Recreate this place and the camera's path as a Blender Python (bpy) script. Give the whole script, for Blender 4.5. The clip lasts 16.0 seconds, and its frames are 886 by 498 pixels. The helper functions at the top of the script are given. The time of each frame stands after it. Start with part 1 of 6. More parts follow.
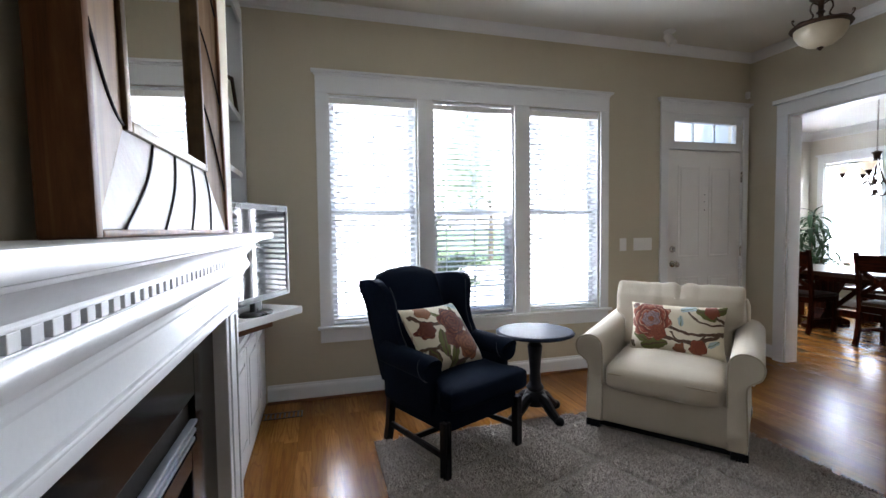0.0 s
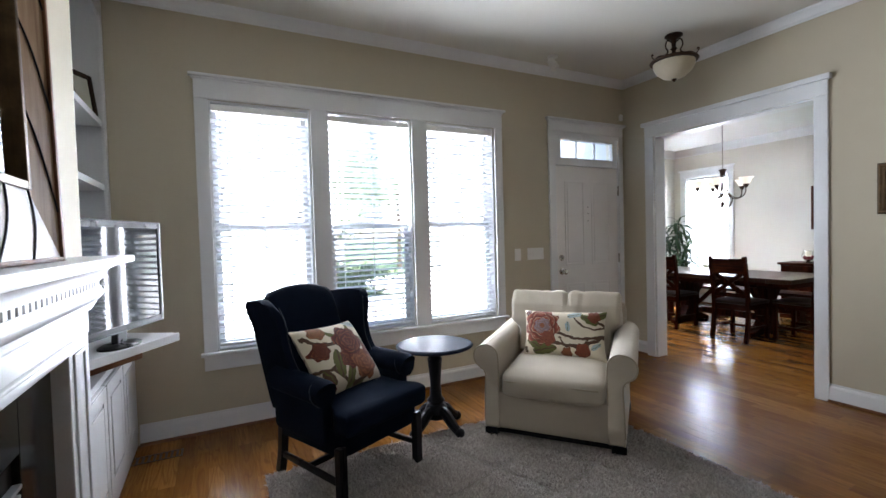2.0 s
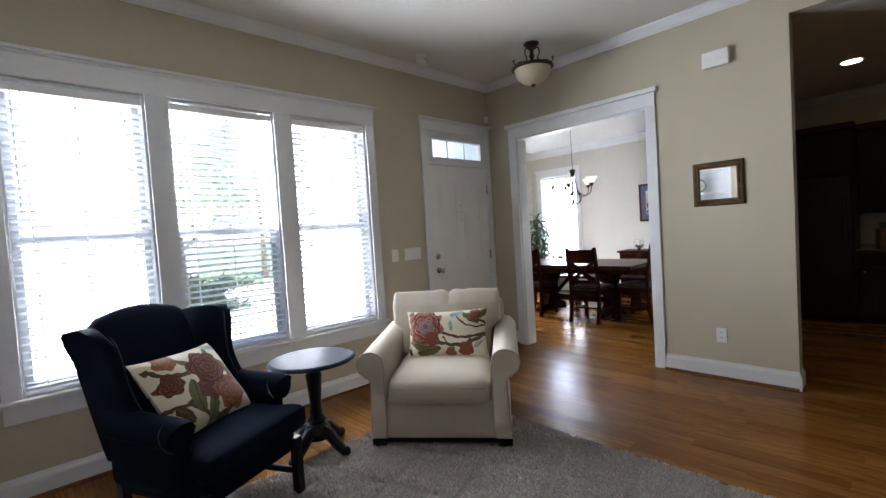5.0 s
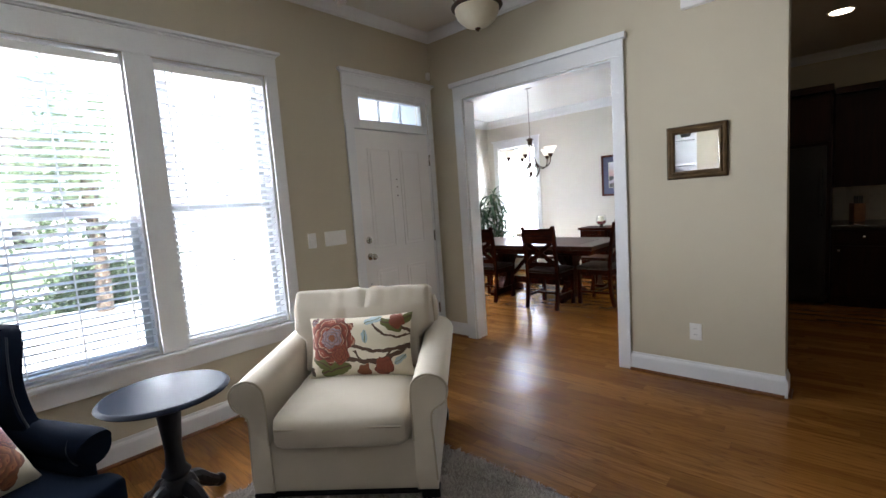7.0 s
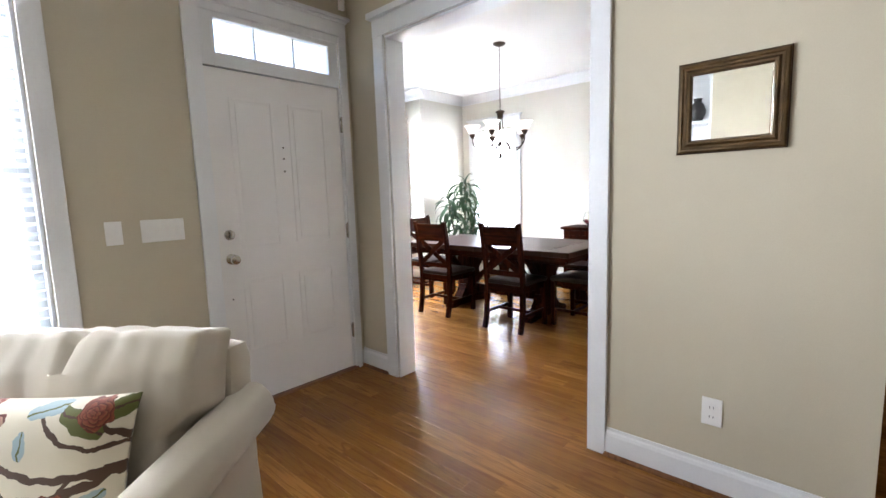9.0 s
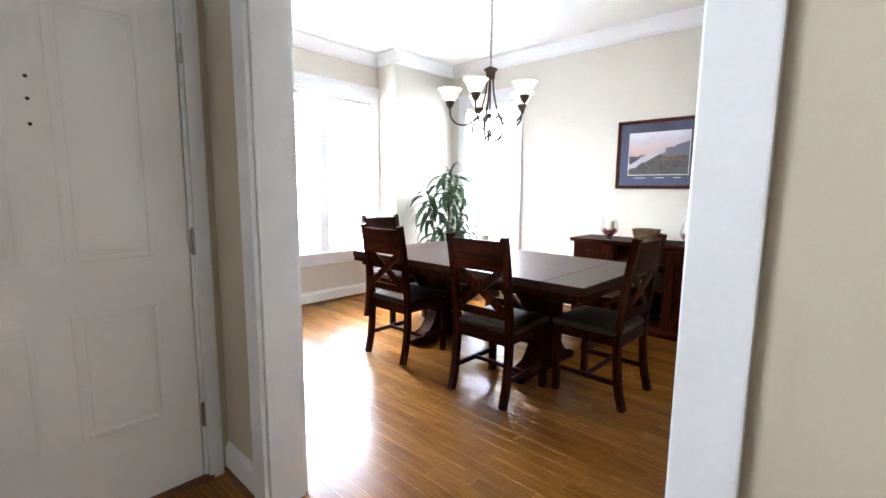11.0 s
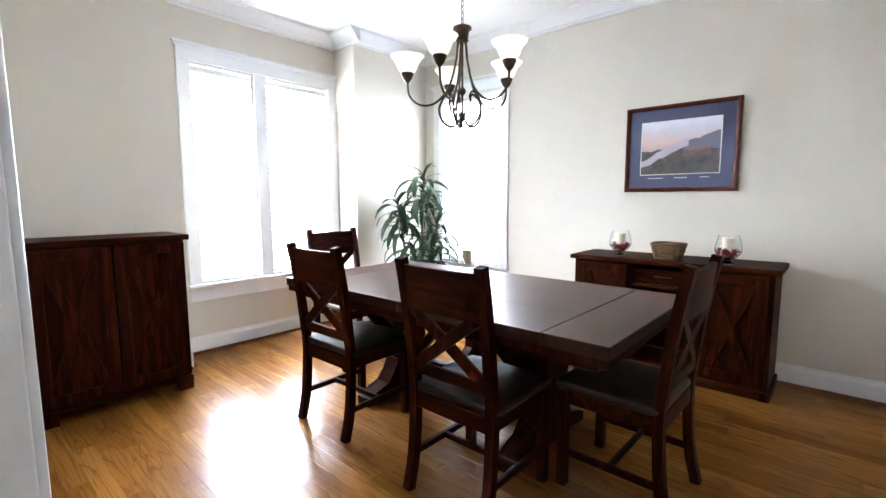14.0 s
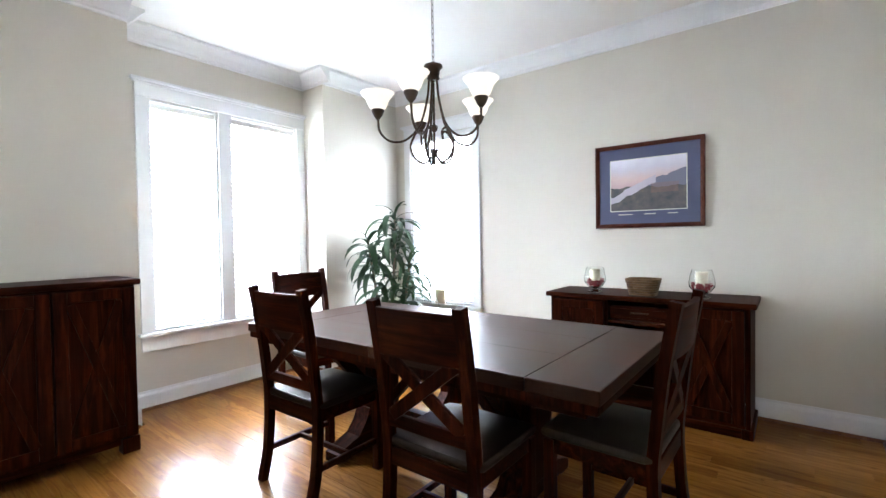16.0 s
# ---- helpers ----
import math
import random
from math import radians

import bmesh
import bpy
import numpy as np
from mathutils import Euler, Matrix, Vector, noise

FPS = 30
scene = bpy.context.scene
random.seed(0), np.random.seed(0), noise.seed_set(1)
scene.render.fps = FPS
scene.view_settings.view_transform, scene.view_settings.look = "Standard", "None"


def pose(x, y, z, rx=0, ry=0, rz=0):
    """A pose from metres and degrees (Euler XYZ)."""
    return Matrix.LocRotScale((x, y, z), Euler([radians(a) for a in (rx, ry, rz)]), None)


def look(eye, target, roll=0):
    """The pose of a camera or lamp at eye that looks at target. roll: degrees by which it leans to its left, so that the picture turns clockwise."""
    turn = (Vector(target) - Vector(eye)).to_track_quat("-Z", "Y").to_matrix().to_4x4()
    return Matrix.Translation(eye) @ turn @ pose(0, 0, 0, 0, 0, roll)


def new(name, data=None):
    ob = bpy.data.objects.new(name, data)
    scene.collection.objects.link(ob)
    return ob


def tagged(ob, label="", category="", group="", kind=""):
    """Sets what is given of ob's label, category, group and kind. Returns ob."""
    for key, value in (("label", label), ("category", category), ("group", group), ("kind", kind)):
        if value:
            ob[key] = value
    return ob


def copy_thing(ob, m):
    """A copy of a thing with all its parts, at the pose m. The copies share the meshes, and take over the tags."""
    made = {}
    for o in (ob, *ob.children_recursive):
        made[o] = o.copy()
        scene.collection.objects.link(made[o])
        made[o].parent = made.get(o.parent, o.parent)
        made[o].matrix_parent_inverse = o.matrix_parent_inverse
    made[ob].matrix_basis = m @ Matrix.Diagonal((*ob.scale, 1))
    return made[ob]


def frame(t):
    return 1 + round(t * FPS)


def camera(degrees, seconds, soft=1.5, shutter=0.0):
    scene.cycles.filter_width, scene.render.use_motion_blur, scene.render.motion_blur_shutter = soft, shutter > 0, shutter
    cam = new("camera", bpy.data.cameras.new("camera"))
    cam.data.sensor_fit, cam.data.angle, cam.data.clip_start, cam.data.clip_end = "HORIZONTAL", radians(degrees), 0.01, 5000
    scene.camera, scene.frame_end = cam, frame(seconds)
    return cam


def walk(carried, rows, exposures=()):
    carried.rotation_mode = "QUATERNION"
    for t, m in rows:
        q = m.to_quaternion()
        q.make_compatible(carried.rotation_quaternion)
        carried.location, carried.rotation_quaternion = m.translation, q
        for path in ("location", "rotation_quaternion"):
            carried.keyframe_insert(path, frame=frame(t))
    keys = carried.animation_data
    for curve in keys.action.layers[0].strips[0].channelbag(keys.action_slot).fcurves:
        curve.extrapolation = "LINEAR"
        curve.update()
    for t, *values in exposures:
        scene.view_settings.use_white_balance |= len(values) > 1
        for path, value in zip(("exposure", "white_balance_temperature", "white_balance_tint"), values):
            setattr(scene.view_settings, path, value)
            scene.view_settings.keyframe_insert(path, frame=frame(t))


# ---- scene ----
cam = camera(89.5, 16.0)
PATH = [
    (0, (-0.507, -0.08, 1.319), (0.032, 1.844, 1.227), -0.7),
    (0.5, (-0.489, -0.074, 1.341), (0.121, 1.829, 1.249), -1.0),
    (1, (-0.449, -0.077, 1.338), (0.248, 1.796, 1.261), -1.3),
    (1.5, (-0.414, -0.082, 1.344), (0.386, 1.75, 1.277), -1.3),
    (2, (-0.413, -0.084, 1.351), (0.499, 1.696, 1.293), -1.6),
    (2.5, (-0.416, -0.079, 1.352), (0.6, 1.643, 1.303), -1.8),
    (3, (-0.414, -0.084, 1.355), (0.692, 1.582, 1.312), -2.1),
    (3.5, (-0.423, -0.084, 1.353), (0.763, 1.526, 1.315), -2.5),
    (6, (-0.206, 0.224, 1.364), (1.24, 1.599, 1.229), -4.0),
    (6.5, (0.041, 0.297, 1.369), (1.502, 1.652, 1.199), -4.0),
    (7, (0.343, 0.386, 1.376), (1.815, 1.725, 1.169), -4.0),
    (7.5, (0.674, 0.476, 1.351), (2.15, 1.807, 1.13), -3.6),
    (8, (1.053, 0.528, 1.355), (2.515, 1.872, 1.115), -3.4),
    (8.5, (1.394, 0.643, 1.333), (2.854, 1.988, 1.086), -2.7),
    (9, (1.706, 0.779, 1.291), (3.173, 2.117, 1.048), -1.8),
    (9.2, (1.842, 0.822, 1.308), (3.3, 2.166, 1.052), -1.8),
    (11.3, (3.121, 1.581, 1.261), (4.571, 2.934, 0.999), 0.6),
    (11.5, (3.167, 1.613, 1.257), (4.612, 2.971, 0.996), 0.3),
    (12, (3.379, 1.709, 1.278), (4.815, 3.075, 1.008), 0.2),
    (12.5, (3.513, 1.809, 1.262), (4.958, 3.166, 0.991), 0.3),
    (13, (3.631, 1.901, 1.253), (5.092, 3.241, 0.991), 0.3),
    (13.5, (3.724, 1.96, 1.244), (5.192, 3.296, 0.998), 0.0),
    (14, (3.817, 2.011, 1.244), (5.301, 3.333, 1.023), -0.2),
    (14.5, (3.876, 2.048, 1.239), (5.38, 3.353, 1.058), -0.4),
    (15, (3.895, 2.077, 1.235), (5.424, 3.359, 1.099), -0.6),
    (15.5, (3.886, 2.093, 1.233), (5.447, 3.339, 1.144), -0.7),
    (16, (3.884, 2.089, 1.234), (5.461, 3.317, 1.188), -0.9),
]
walk(cam, [(t, look(eye, target, roll)) for t, eye, target, roll in PATH], exposures=[(0.0, 2.72, 6150, 16), (3.5, 2.7, 6150, 16), (6.0, 2.72, 6200, 16), (7.0, 2.87, 6250, 16), (9.0, 3.53, 6250, 16), (11.4, 3.5, 6250, 15), (13.0, 3.34, 6200, 14), (16.0, 3.02, 6050, 13)])

# ---- world and light ----
world = bpy.data.worlds.new("sky")
scene.world = world
world.use_nodes = True
wn = world.node_tree
sky = wn.nodes.new("ShaderNodeTexSky")
sky.sky_type, sky.sun_disc = "NISHITA", False
sky.sun_elevation, sky.sun_rotation = radians(60), radians(180)
wn.nodes["Background"].inputs["Strength"].default_value = 0.15
wn.links.new(sky.outputs["Color"], wn.nodes["Background"].inputs["Color"])
sun = new("sun", bpy.data.lights.new("sun", "SUN"))
sun.data.energy, sun.data.angle, sun.data.color = 5.0, radians(0.6), (1.0, 0.95, 0.88)
sun.matrix_world = look((0, 0, 20), (2.5, 11, 0))


def window_light(name, x, y, z, w, h, rz, power, spread=180, color=(0.90, 0.96, 1.0)):
    """Sky light standing in a window's opening, shining into the room."""
    ob = new(name, bpy.data.lights.new(name, "AREA"))
    ob.data.shape, ob.data.size, ob.data.size_y = "RECTANGLE", w, h
    ob.data.energy, ob.data.color, ob.data.spread = power, color, radians(spread)
    ob.matrix_world = pose(x, y, z, 90, 0, rz)
    return ob


window_light("bay_sky_light", 5.81, 6.035, 1.42, 1.3, 1.7, 180, 65)
window_light("side_sky_light", 7.68, 4.93, 1.42, 0.76, 1.7, 90, 17)
for x in (-0.378, 0.252, 0.453, 1.103, 1.318, 1.955):
    window_light("front_sky_light", x, 3.502, 1.465, 0.014, 1.68, 180, 2.25, 140)
for x in (-0.063, 1.636):
    window_light("pane_sky_light", x, 3.69, 1.465, 0.68, 1.74, 180, 4.1)
for x in (0.46, 1.10):
    window_light("pane_sky_light", x, 3.61, 1.465, 0.016, 1.70, 180, 5.5)


# ---- materials ----
def nodes_of(name):
    m = bpy.data.materials.new(name)
    m.use_nodes = True
    return m, m.node_tree.nodes, m.node_tree.links, m.node_tree.nodes["Principled BSDF"]


def coords(n, l, stretch=(1, 1, 1), vary=True):
    """Object coordinates in metres, shifted from object to object."""
    tc = n.new("ShaderNodeTexCoord")
    mp = n.new("ShaderNodeMapping")
    mp.inputs["Scale"].default_value = stretch
    if vary:
        oi = n.new("ShaderNodeObjectInfo")
        mul = n.new("ShaderNodeMath")
        mul.operation = "MULTIPLY"
        mul.inputs[1].default_value = 37.0
        l.new(oi.outputs["Random"], mul.inputs[0])
        add = n.new("ShaderNodeVectorMath")
        l.new(tc.outputs["Object"], add.inputs[0])
        l.new(mul.outputs[0], add.inputs[1])
        l.new(add.outputs[0], mp.inputs["Vector"])
    else:
        l.new(tc.outputs["Object"], mp.inputs["Vector"])
    return mp.outputs["Vector"]


def noise_tex(n, l, vec, scale, detail=5.0, rough=0.55, distortion=0.0):
    t = n.new("ShaderNodeTexNoise")
    t.inputs["Scale"].default_value, t.inputs["Detail"].default_value = scale, detail
    t.inputs["Roughness"].default_value, t.inputs["Distortion"].default_value = rough, distortion
    l.new(vec, t.inputs["Vector"])
    return t.outputs["Fac"]


def ramp(n, l, fac, stops):
    r = n.new("ShaderNodeValToRGB")
    while len(r.color_ramp.elements) < len(stops):
        r.color_ramp.elements.new(0.5)
    for e, (p, c) in zip(r.color_ramp.elements, stops):
        e.position, e.color = p, (*c, 1)
    l.new(fac, r.inputs["Fac"])
    return r.outputs["Color"]


def mixed(n, l, fac, a, b, blend="MIX"):
    m = n.new("ShaderNodeMix")
    m.data_type, m.blend_type = "RGBA", blend
    for v, s in ((fac, m.inputs[0]), (a, m.inputs[6]), (b, m.inputs[7])):
        if isinstance(v, (int, float)):
            s.default_value = v
        elif isinstance(v, tuple):
            s.default_value = (*v, 1)
        else:
            l.new(v, s)
    return m.outputs[2]


def math_node(n, l, op, a, b=None, clamp=False):
    m = n.new("ShaderNodeMath")
    m.operation, m.use_clamp = op, clamp
    for v, s in ((a, m.inputs[0]), (b, m.inputs[1])):
        if v is None:
            continue
        if isinstance(v, (int, float)):
            s.default_value = v
        else:
            l.new(v, s)
    return m.outputs[0]


def bump(n, l, bsdf, height, strength, distance=0.002):
    b = n.new("ShaderNodeBump")
    b.inputs["Strength"].default_value, b.inputs["Distance"].default_value = strength, distance
    l.new(height, b.inputs["Height"])
    l.new(b.outputs["Normal"], bsdf.inputs["Normal"])


def plain(name, c1, c2, rough=0.5, spec=0.5, metal=0.0, big=1.3, fine=120.0, relief=0.15, stretch=(1, 1, 1), coat=0.0, rough_var=0.1, sheen=0.0, trans=0.0):
    """A surface with broad variation, fine grain and fine relief."""
    m, n, l, b = nodes_of(name)
    v = coords(n, l, stretch)
    broad, grain = noise_tex(n, l, v, big, 4), noise_tex(n, l, v, fine, 6)
    col = ramp(n, l, broad, [(0.3, c1), (0.7, c2)])
    dark = mixed(n, l, math_node(n, l, "MULTIPLY", grain, 0.25), col, tuple(x * 0.6 for x in c1))
    l.new(dark, b.inputs["Base Color"])
    r = math_node(n, l, "ADD", math_node(n, l, "MULTIPLY", broad, rough_var * 2), rough - rough_var)
    l.new(r, b.inputs["Roughness"])
    b.inputs["Metallic"].default_value = metal
    b.inputs["Coat Weight"].default_value = coat
    b.inputs["Sheen Weight"].default_value = sheen
    b.inputs["Specular IOR Level"].default_value = spec
    b.inputs["Transmission Weight"].default_value = trans
    bump(n, l, b, grain, relief)
    return m


def stained_wood(name, c1, c2, c3, rough=0.3, along=2, coat=0.0, spec=0.12, relief=0.2, vary=0.2):
    """Stained wood: long fibres along one axis, worn lighter in streaks."""
    m, n, l, b = nodes_of(name)
    stretch = [22.0, 22.0, 22.0]
    stretch[along] = 1.4
    v = coords(n, l, tuple(stretch))
    fibre = noise_tex(n, l, v, 1.0, 7, 0.65, 1.2)
    w = coords(n, l)
    blotch = noise_tex(n, l, w, 4.0, 4)
    col = ramp(n, l, fibre, [(0.3, c1), (0.52, c2), (0.75, c3)])
    l.new(mixed(n, l, math_node(n, l, "MULTIPLY", blotch, 0.5), col, c1), b.inputs["Base Color"])
    l.new(math_node(n, l, "ADD", math_node(n, l, "MULTIPLY", fibre, vary), rough - vary / 2), b.inputs["Roughness"])
    b.inputs["Coat Weight"].default_value, b.inputs["Coat Roughness"].default_value = coat, 0.2
    b.inputs["Specular IOR Level"].default_value = spec
    bump(n, l, b, fibre, relief, 0.001)
    return m


def fabric(name, c1, c2, weave=650.0, rough=0.9, sheen=0.3, relief=0.35, spec=0.3):
    m, n, l, b = nodes_of(name)
    v = coords(n, l)
    threads = noise_tex(n, l, v, weave, 3, 0.7)
    broad = noise_tex(n, l, v, 3.5, 5)
    col = ramp(n, l, broad, [(0.3, c1), (0.7, c2)])
    l.new(mixed(n, l, math_node(n, l, "MULTIPLY", threads, 0.35), col, tuple(x * 0.55 for x in c1)), b.inputs["Base Color"])
    b.inputs["Roughness"].default_value, b.inputs["Sheen Weight"].default_value = rough, sheen
    b.inputs["Specular IOR Level"].default_value = spec
    bump(n, l, b, threads, relief, 0.001)
    return m


def oak_floor(name, islands):
    """Oak strip: each strip with its own tone, long fibres and cathedral figure along y."""
    m, n, l, b = nodes_of(name)
    if islands:
        rnd = n.new("ShaderNodeNewGeometry").outputs["Random Per Island"]
    else:
        rnd = n.new("ShaderNodeObjectInfo").outputs["Random"]
    geo = n.new("ShaderNodeNewGeometry")
    shift = n.new("ShaderNodeCombineXYZ")
    l.new(math_node(n, l, "MULTIPLY", rnd, 31.0), shift.inputs[0])
    l.new(math_node(n, l, "MULTIPLY", rnd, 57.0), shift.inputs[1])
    l.new(math_node(n, l, "MULTIPLY", rnd, 13.0), shift.inputs[2])
    add = n.new("ShaderNodeVectorMath")
    l.new(geo.outputs["Position"], add.inputs[0])
    l.new(shift.outputs[0], add.inputs[1])
    mp = n.new("ShaderNodeMapping")
    mp.inputs["Scale"].default_value = (42, 1.6, 20)
    l.new(add.outputs[0], mp.inputs["Vector"])
    fibre = noise_tex(n, l, mp.outputs["Vector"], 2.2, 8, 0.65, 0.4)
    mp2 = n.new("ShaderNodeMapping")
    mp2.inputs["Scale"].default_value = (9, 0.8, 9)
    l.new(add.outputs[0], mp2.inputs["Vector"])
    fig = noise_tex(n, l, mp2.outputs["Vector"], 1.0, 2, 0.5, 0.6)
    rings = math_node(n, l, "FRACT", math_node(n, l, "MULTIPLY", fig, 9.0))
    tone = ramp(n, l, rnd, [(0.0, (0.165, 0.067, 0.013)), (0.3, (0.205, 0.085, 0.017)), (0.65, (0.24, 0.102, 0.022)), (1.0, (0.285, 0.128, 0.030))])
    dark = mixed(n, l, ramp(n, l, fibre, [(0.45, (0, 0, 0)), (0.72, (0.75, 0.75, 0.75))]), tone, (0.10, 0.030, 0.004))
    ringmask = ramp(n, l, rings, [(0.0, (0, 0, 0)), (0.70, (0.05, 0.05, 0.05)), (0.9, (0.7, 0.7, 0.7)), (1.0, (0, 0, 0))])
    col = mixed(n, l, ringmask, dark, (0.115, 0.040, 0.009))
    l.new(col, b.inputs["Base Color"])
    scuff = noise_tex(n, l, geo.outputs["Position"], 2.3, 5)
    l.new(math_node(n, l, "ADD", math_node(n, l, "MULTIPLY", scuff, 0.14), 0.17), b.inputs["Roughness"])
    b.inputs["Coat Weight"].default_value, b.inputs["Coat Roughness"].default_value = 0.0, 0.2
    b.inputs["Specular IOR Level"].default_value = 0.17
    bump(n, l, b, fibre, 0.08, 0.001)
    return m


def floral(name, spots):
    """Printed cotton: cream ground with blossoms, leaves and stems; the cloth's x and z are metres."""
    m, n, l, b = nodes_of(name)
    tc = n.new("ShaderNodeTexCoord")
    sep = n.new("ShaderNodeSeparateXYZ")
    wob = n.new("ShaderNodeTexNoise")
    wob.inputs["Scale"].default_value, wob.inputs["Detail"].default_value = 26.0, 3.0
    l.new(tc.outputs["Object"], wob.inputs["Vector"])
    off = n.new("ShaderNodeVectorMath")
    off.operation = "MULTIPLY_ADD"
    l.new(wob.outputs["Color"], off.inputs[0])
    off.inputs[1].default_value, off.inputs[2].default_value = (0.03, 0.03, 0.03), (-0.015, -0.015, -0.015)
    add = n.new("ShaderNodeVectorMath")
    l.new(tc.outputs["Object"], add.inputs[0])
    l.new(off.outputs[0], add.inputs[1])
    l.new(add.outputs[0], sep.inputs[0])
    px, pz = sep.outputs[0], sep.outputs[2]
    col = mixed(n, l, noise_tex(n, l, tc.outputs["Object"], 9.0, 4), (0.66, 0.60, 0.47), (0.58, 0.51, 0.38))
    for kind, x, z, r, w, c, c2 in spots:
        dx, dz = math_node(n, l, "SUBTRACT", px, x), math_node(n, l, "SUBTRACT", pz, z)
        if kind == "leaf":
            ca, sa = math.cos(radians(w)), math.sin(radians(w))
            u = math_node(n, l, "ADD", math_node(n, l, "MULTIPLY", dx, ca), math_node(n, l, "MULTIPLY", dz, sa))
            v = math_node(n, l, "SUBTRACT", math_node(n, l, "MULTIPLY", dz, ca), math_node(n, l, "MULTIPLY", dx, sa))
            dx, dz = u, math_node(n, l, "MULTIPLY", v, 2.4)
        d = math_node(n, l, "SQRT", math_node(n, l, "ADD", math_node(n, l, "MULTIPLY", dx, dx), math_node(n, l, "MULTIPLY", dz, dz)))
        if kind == "stem":
            d = math_node(n, l, "ABSOLUTE", math_node(n, l, "SUBTRACT", d, r))
            inside = math_node(n, l, "MULTIPLY", math_node(n, l, "LESS_THAN", d, w), math_node(n, l, "LESS_THAN", dz, -0.35 * r))
            tone = c
        elif kind == "blossom":
            ang = math_node(n, l, "ARCTAN2", dz, dx)
            petal = math_node(n, l, "MULTIPLY", math_node(n, l, "SINE", math_node(n, l, "MULTIPLY", ang, w)), r * 0.09)
            dd = math_node(n, l, "ADD", d, petal)
            inside = math_node(n, l, "LESS_THAN", dd, r)
            # scalloped petals, ring by ring, each ring turned against the last
            step = math_node(n, l, "MULTIPLY", d, 4.2 / r)
            turn = math_node(n, l, "MULTIPLY", math_node(n, l, "FLOOR", step), 1.1)
            scallop = math_node(n, l, "ABSOLUTE", math_node(n, l, "SINE", math_node(n, l, "ADD", math_node(n, l, "MULTIPLY", ang, 2.5), turn)))
            frac = math_node(n, l, "FRACT", math_node(n, l, "SUBTRACT", step, math_node(n, l, "MULTIPLY", scallop, 0.55)))
            shade = mixed(n, l, frac, tuple(0.45 * q for q in c), tuple(min(1.0, 1.5 * q) for q in c))
            tone = mixed(n, l, math_node(n, l, "MULTIPLY", math_node(n, l, "GREATER_THAN", frac, 0.80), 0.8), shade, c2)
        else:
            inside = math_node(n, l, "LESS_THAN", d, r)
            vein = math_node(n, l, "LESS_THAN", math_node(n, l, "ABSOLUTE", dz), r * 0.12)
            tone = mixed(n, l, vein, c, c2)
        col = mixed(n, l, inside, col, tone)
    l.new(col, b.inputs["Base Color"])
    b.inputs["Roughness"].default_value, b.inputs["Sheen Weight"].default_value = 0.9, 0.2
    bump(n, l, b, noise_tex(n, l, tc.outputs["Object"], 700.0, 2), 0.3, 0.001)
    return m


def clear_glass(name, rough=0.0):
    m, n, l, b = nodes_of(name)
    b.inputs["Base Color"].default_value = (0.97, 0.99, 0.98, 1)
    b.inputs["Roughness"].default_value, b.inputs["IOR"].default_value = rough, 1.45
    b.inputs["Transmission Weight"].default_value = 1.0
    return m


def translucent(name, c, c2, amount=0.45, rough=0.4):
    """White slats and lamp glass that let some light through."""
    m, n, l, b = nodes_of(name)
    v = coords(n, l)
    col = ramp(n, l, noise_tex(n, l, v, 6.0, 4), [(0.3, c), (0.7, c2)])
    l.new(col, b.inputs["Base Color"])
    b.inputs["Roughness"].default_value = rough
    t = n.new("ShaderNodeBsdfTranslucent")
    l.new(col, t.inputs["Color"])
    mx = n.new("ShaderNodeMixShader")
    mx.inputs[0].default_value = amount
    l.new(b.outputs[0], mx.inputs[1])
    l.new(t.outputs[0], mx.inputs[2])
    l.new(mx.outputs[0], n["Material Output"].inputs["Surface"])
    return m


def lit(name, c, strength, base=(0.8, 0.75, 0.65)):
    m, n, l, b = nodes_of(name)
    b.inputs["Base Color"].default_value = (*base, 1)
    b.inputs["Emission Color"].default_value = (*c, 1)
    b.inputs["Emission Strength"].default_value = strength
    b.inputs["Roughness"].default_value = 0.35
    return m


WALL = plain("tan wall paint", (0.49, 0.437, 0.327), (0.52, 0.467, 0.352), 0.75, big=0.8, fine=260, relief=0.12)
WALL_DINING = plain("cream wall paint", (0.59, 0.555, 0.485), (0.62, 0.585, 0.515), 0.75, big=0.8, fine=260, relief=0.12)
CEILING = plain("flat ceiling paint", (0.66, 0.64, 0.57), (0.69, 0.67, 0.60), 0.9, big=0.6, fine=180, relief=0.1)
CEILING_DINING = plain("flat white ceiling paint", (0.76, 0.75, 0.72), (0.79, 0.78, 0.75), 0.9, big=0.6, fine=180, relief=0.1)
TRIM = plain("white gloss trim paint", (0.71, 0.72, 0.73), (0.75, 0.76, 0.77), 0.32, big=2.0, fine=90, relief=0.06)
DOOR_PAINT = plain("white door paint", (0.74, 0.72, 0.70), (0.78, 0.76, 0.74), 0.4, big=2.0, fine=160, relief=0.08)
PLASTIC = plain("white plastic", (0.78, 0.77, 0.75), (0.81, 0.80, 0.78), 0.35, big=8, fine=300, relief=0.03)
SHOE = stained_wood("oak shoe moulding", (0.10, 0.04, 0.015), (0.17, 0.07, 0.026), (0.22, 0.10, 0.04), 0.35, 0)
OAK, OAK_JOINED = oak_floor("oak strip floor", False), oak_floor("oak strip floor further off", True)
SUBFLOOR = plain("dark floor joints", (0.03, 0.016, 0.008), (0.05, 0.025, 0.012), 0.8)
NAVY = fabric("navy upholstery", (0.0030, 0.0068, 0.0165), (0.0055, 0.0105, 0.0235), 700, 0.85, 0.0, 0.35, 0.05)
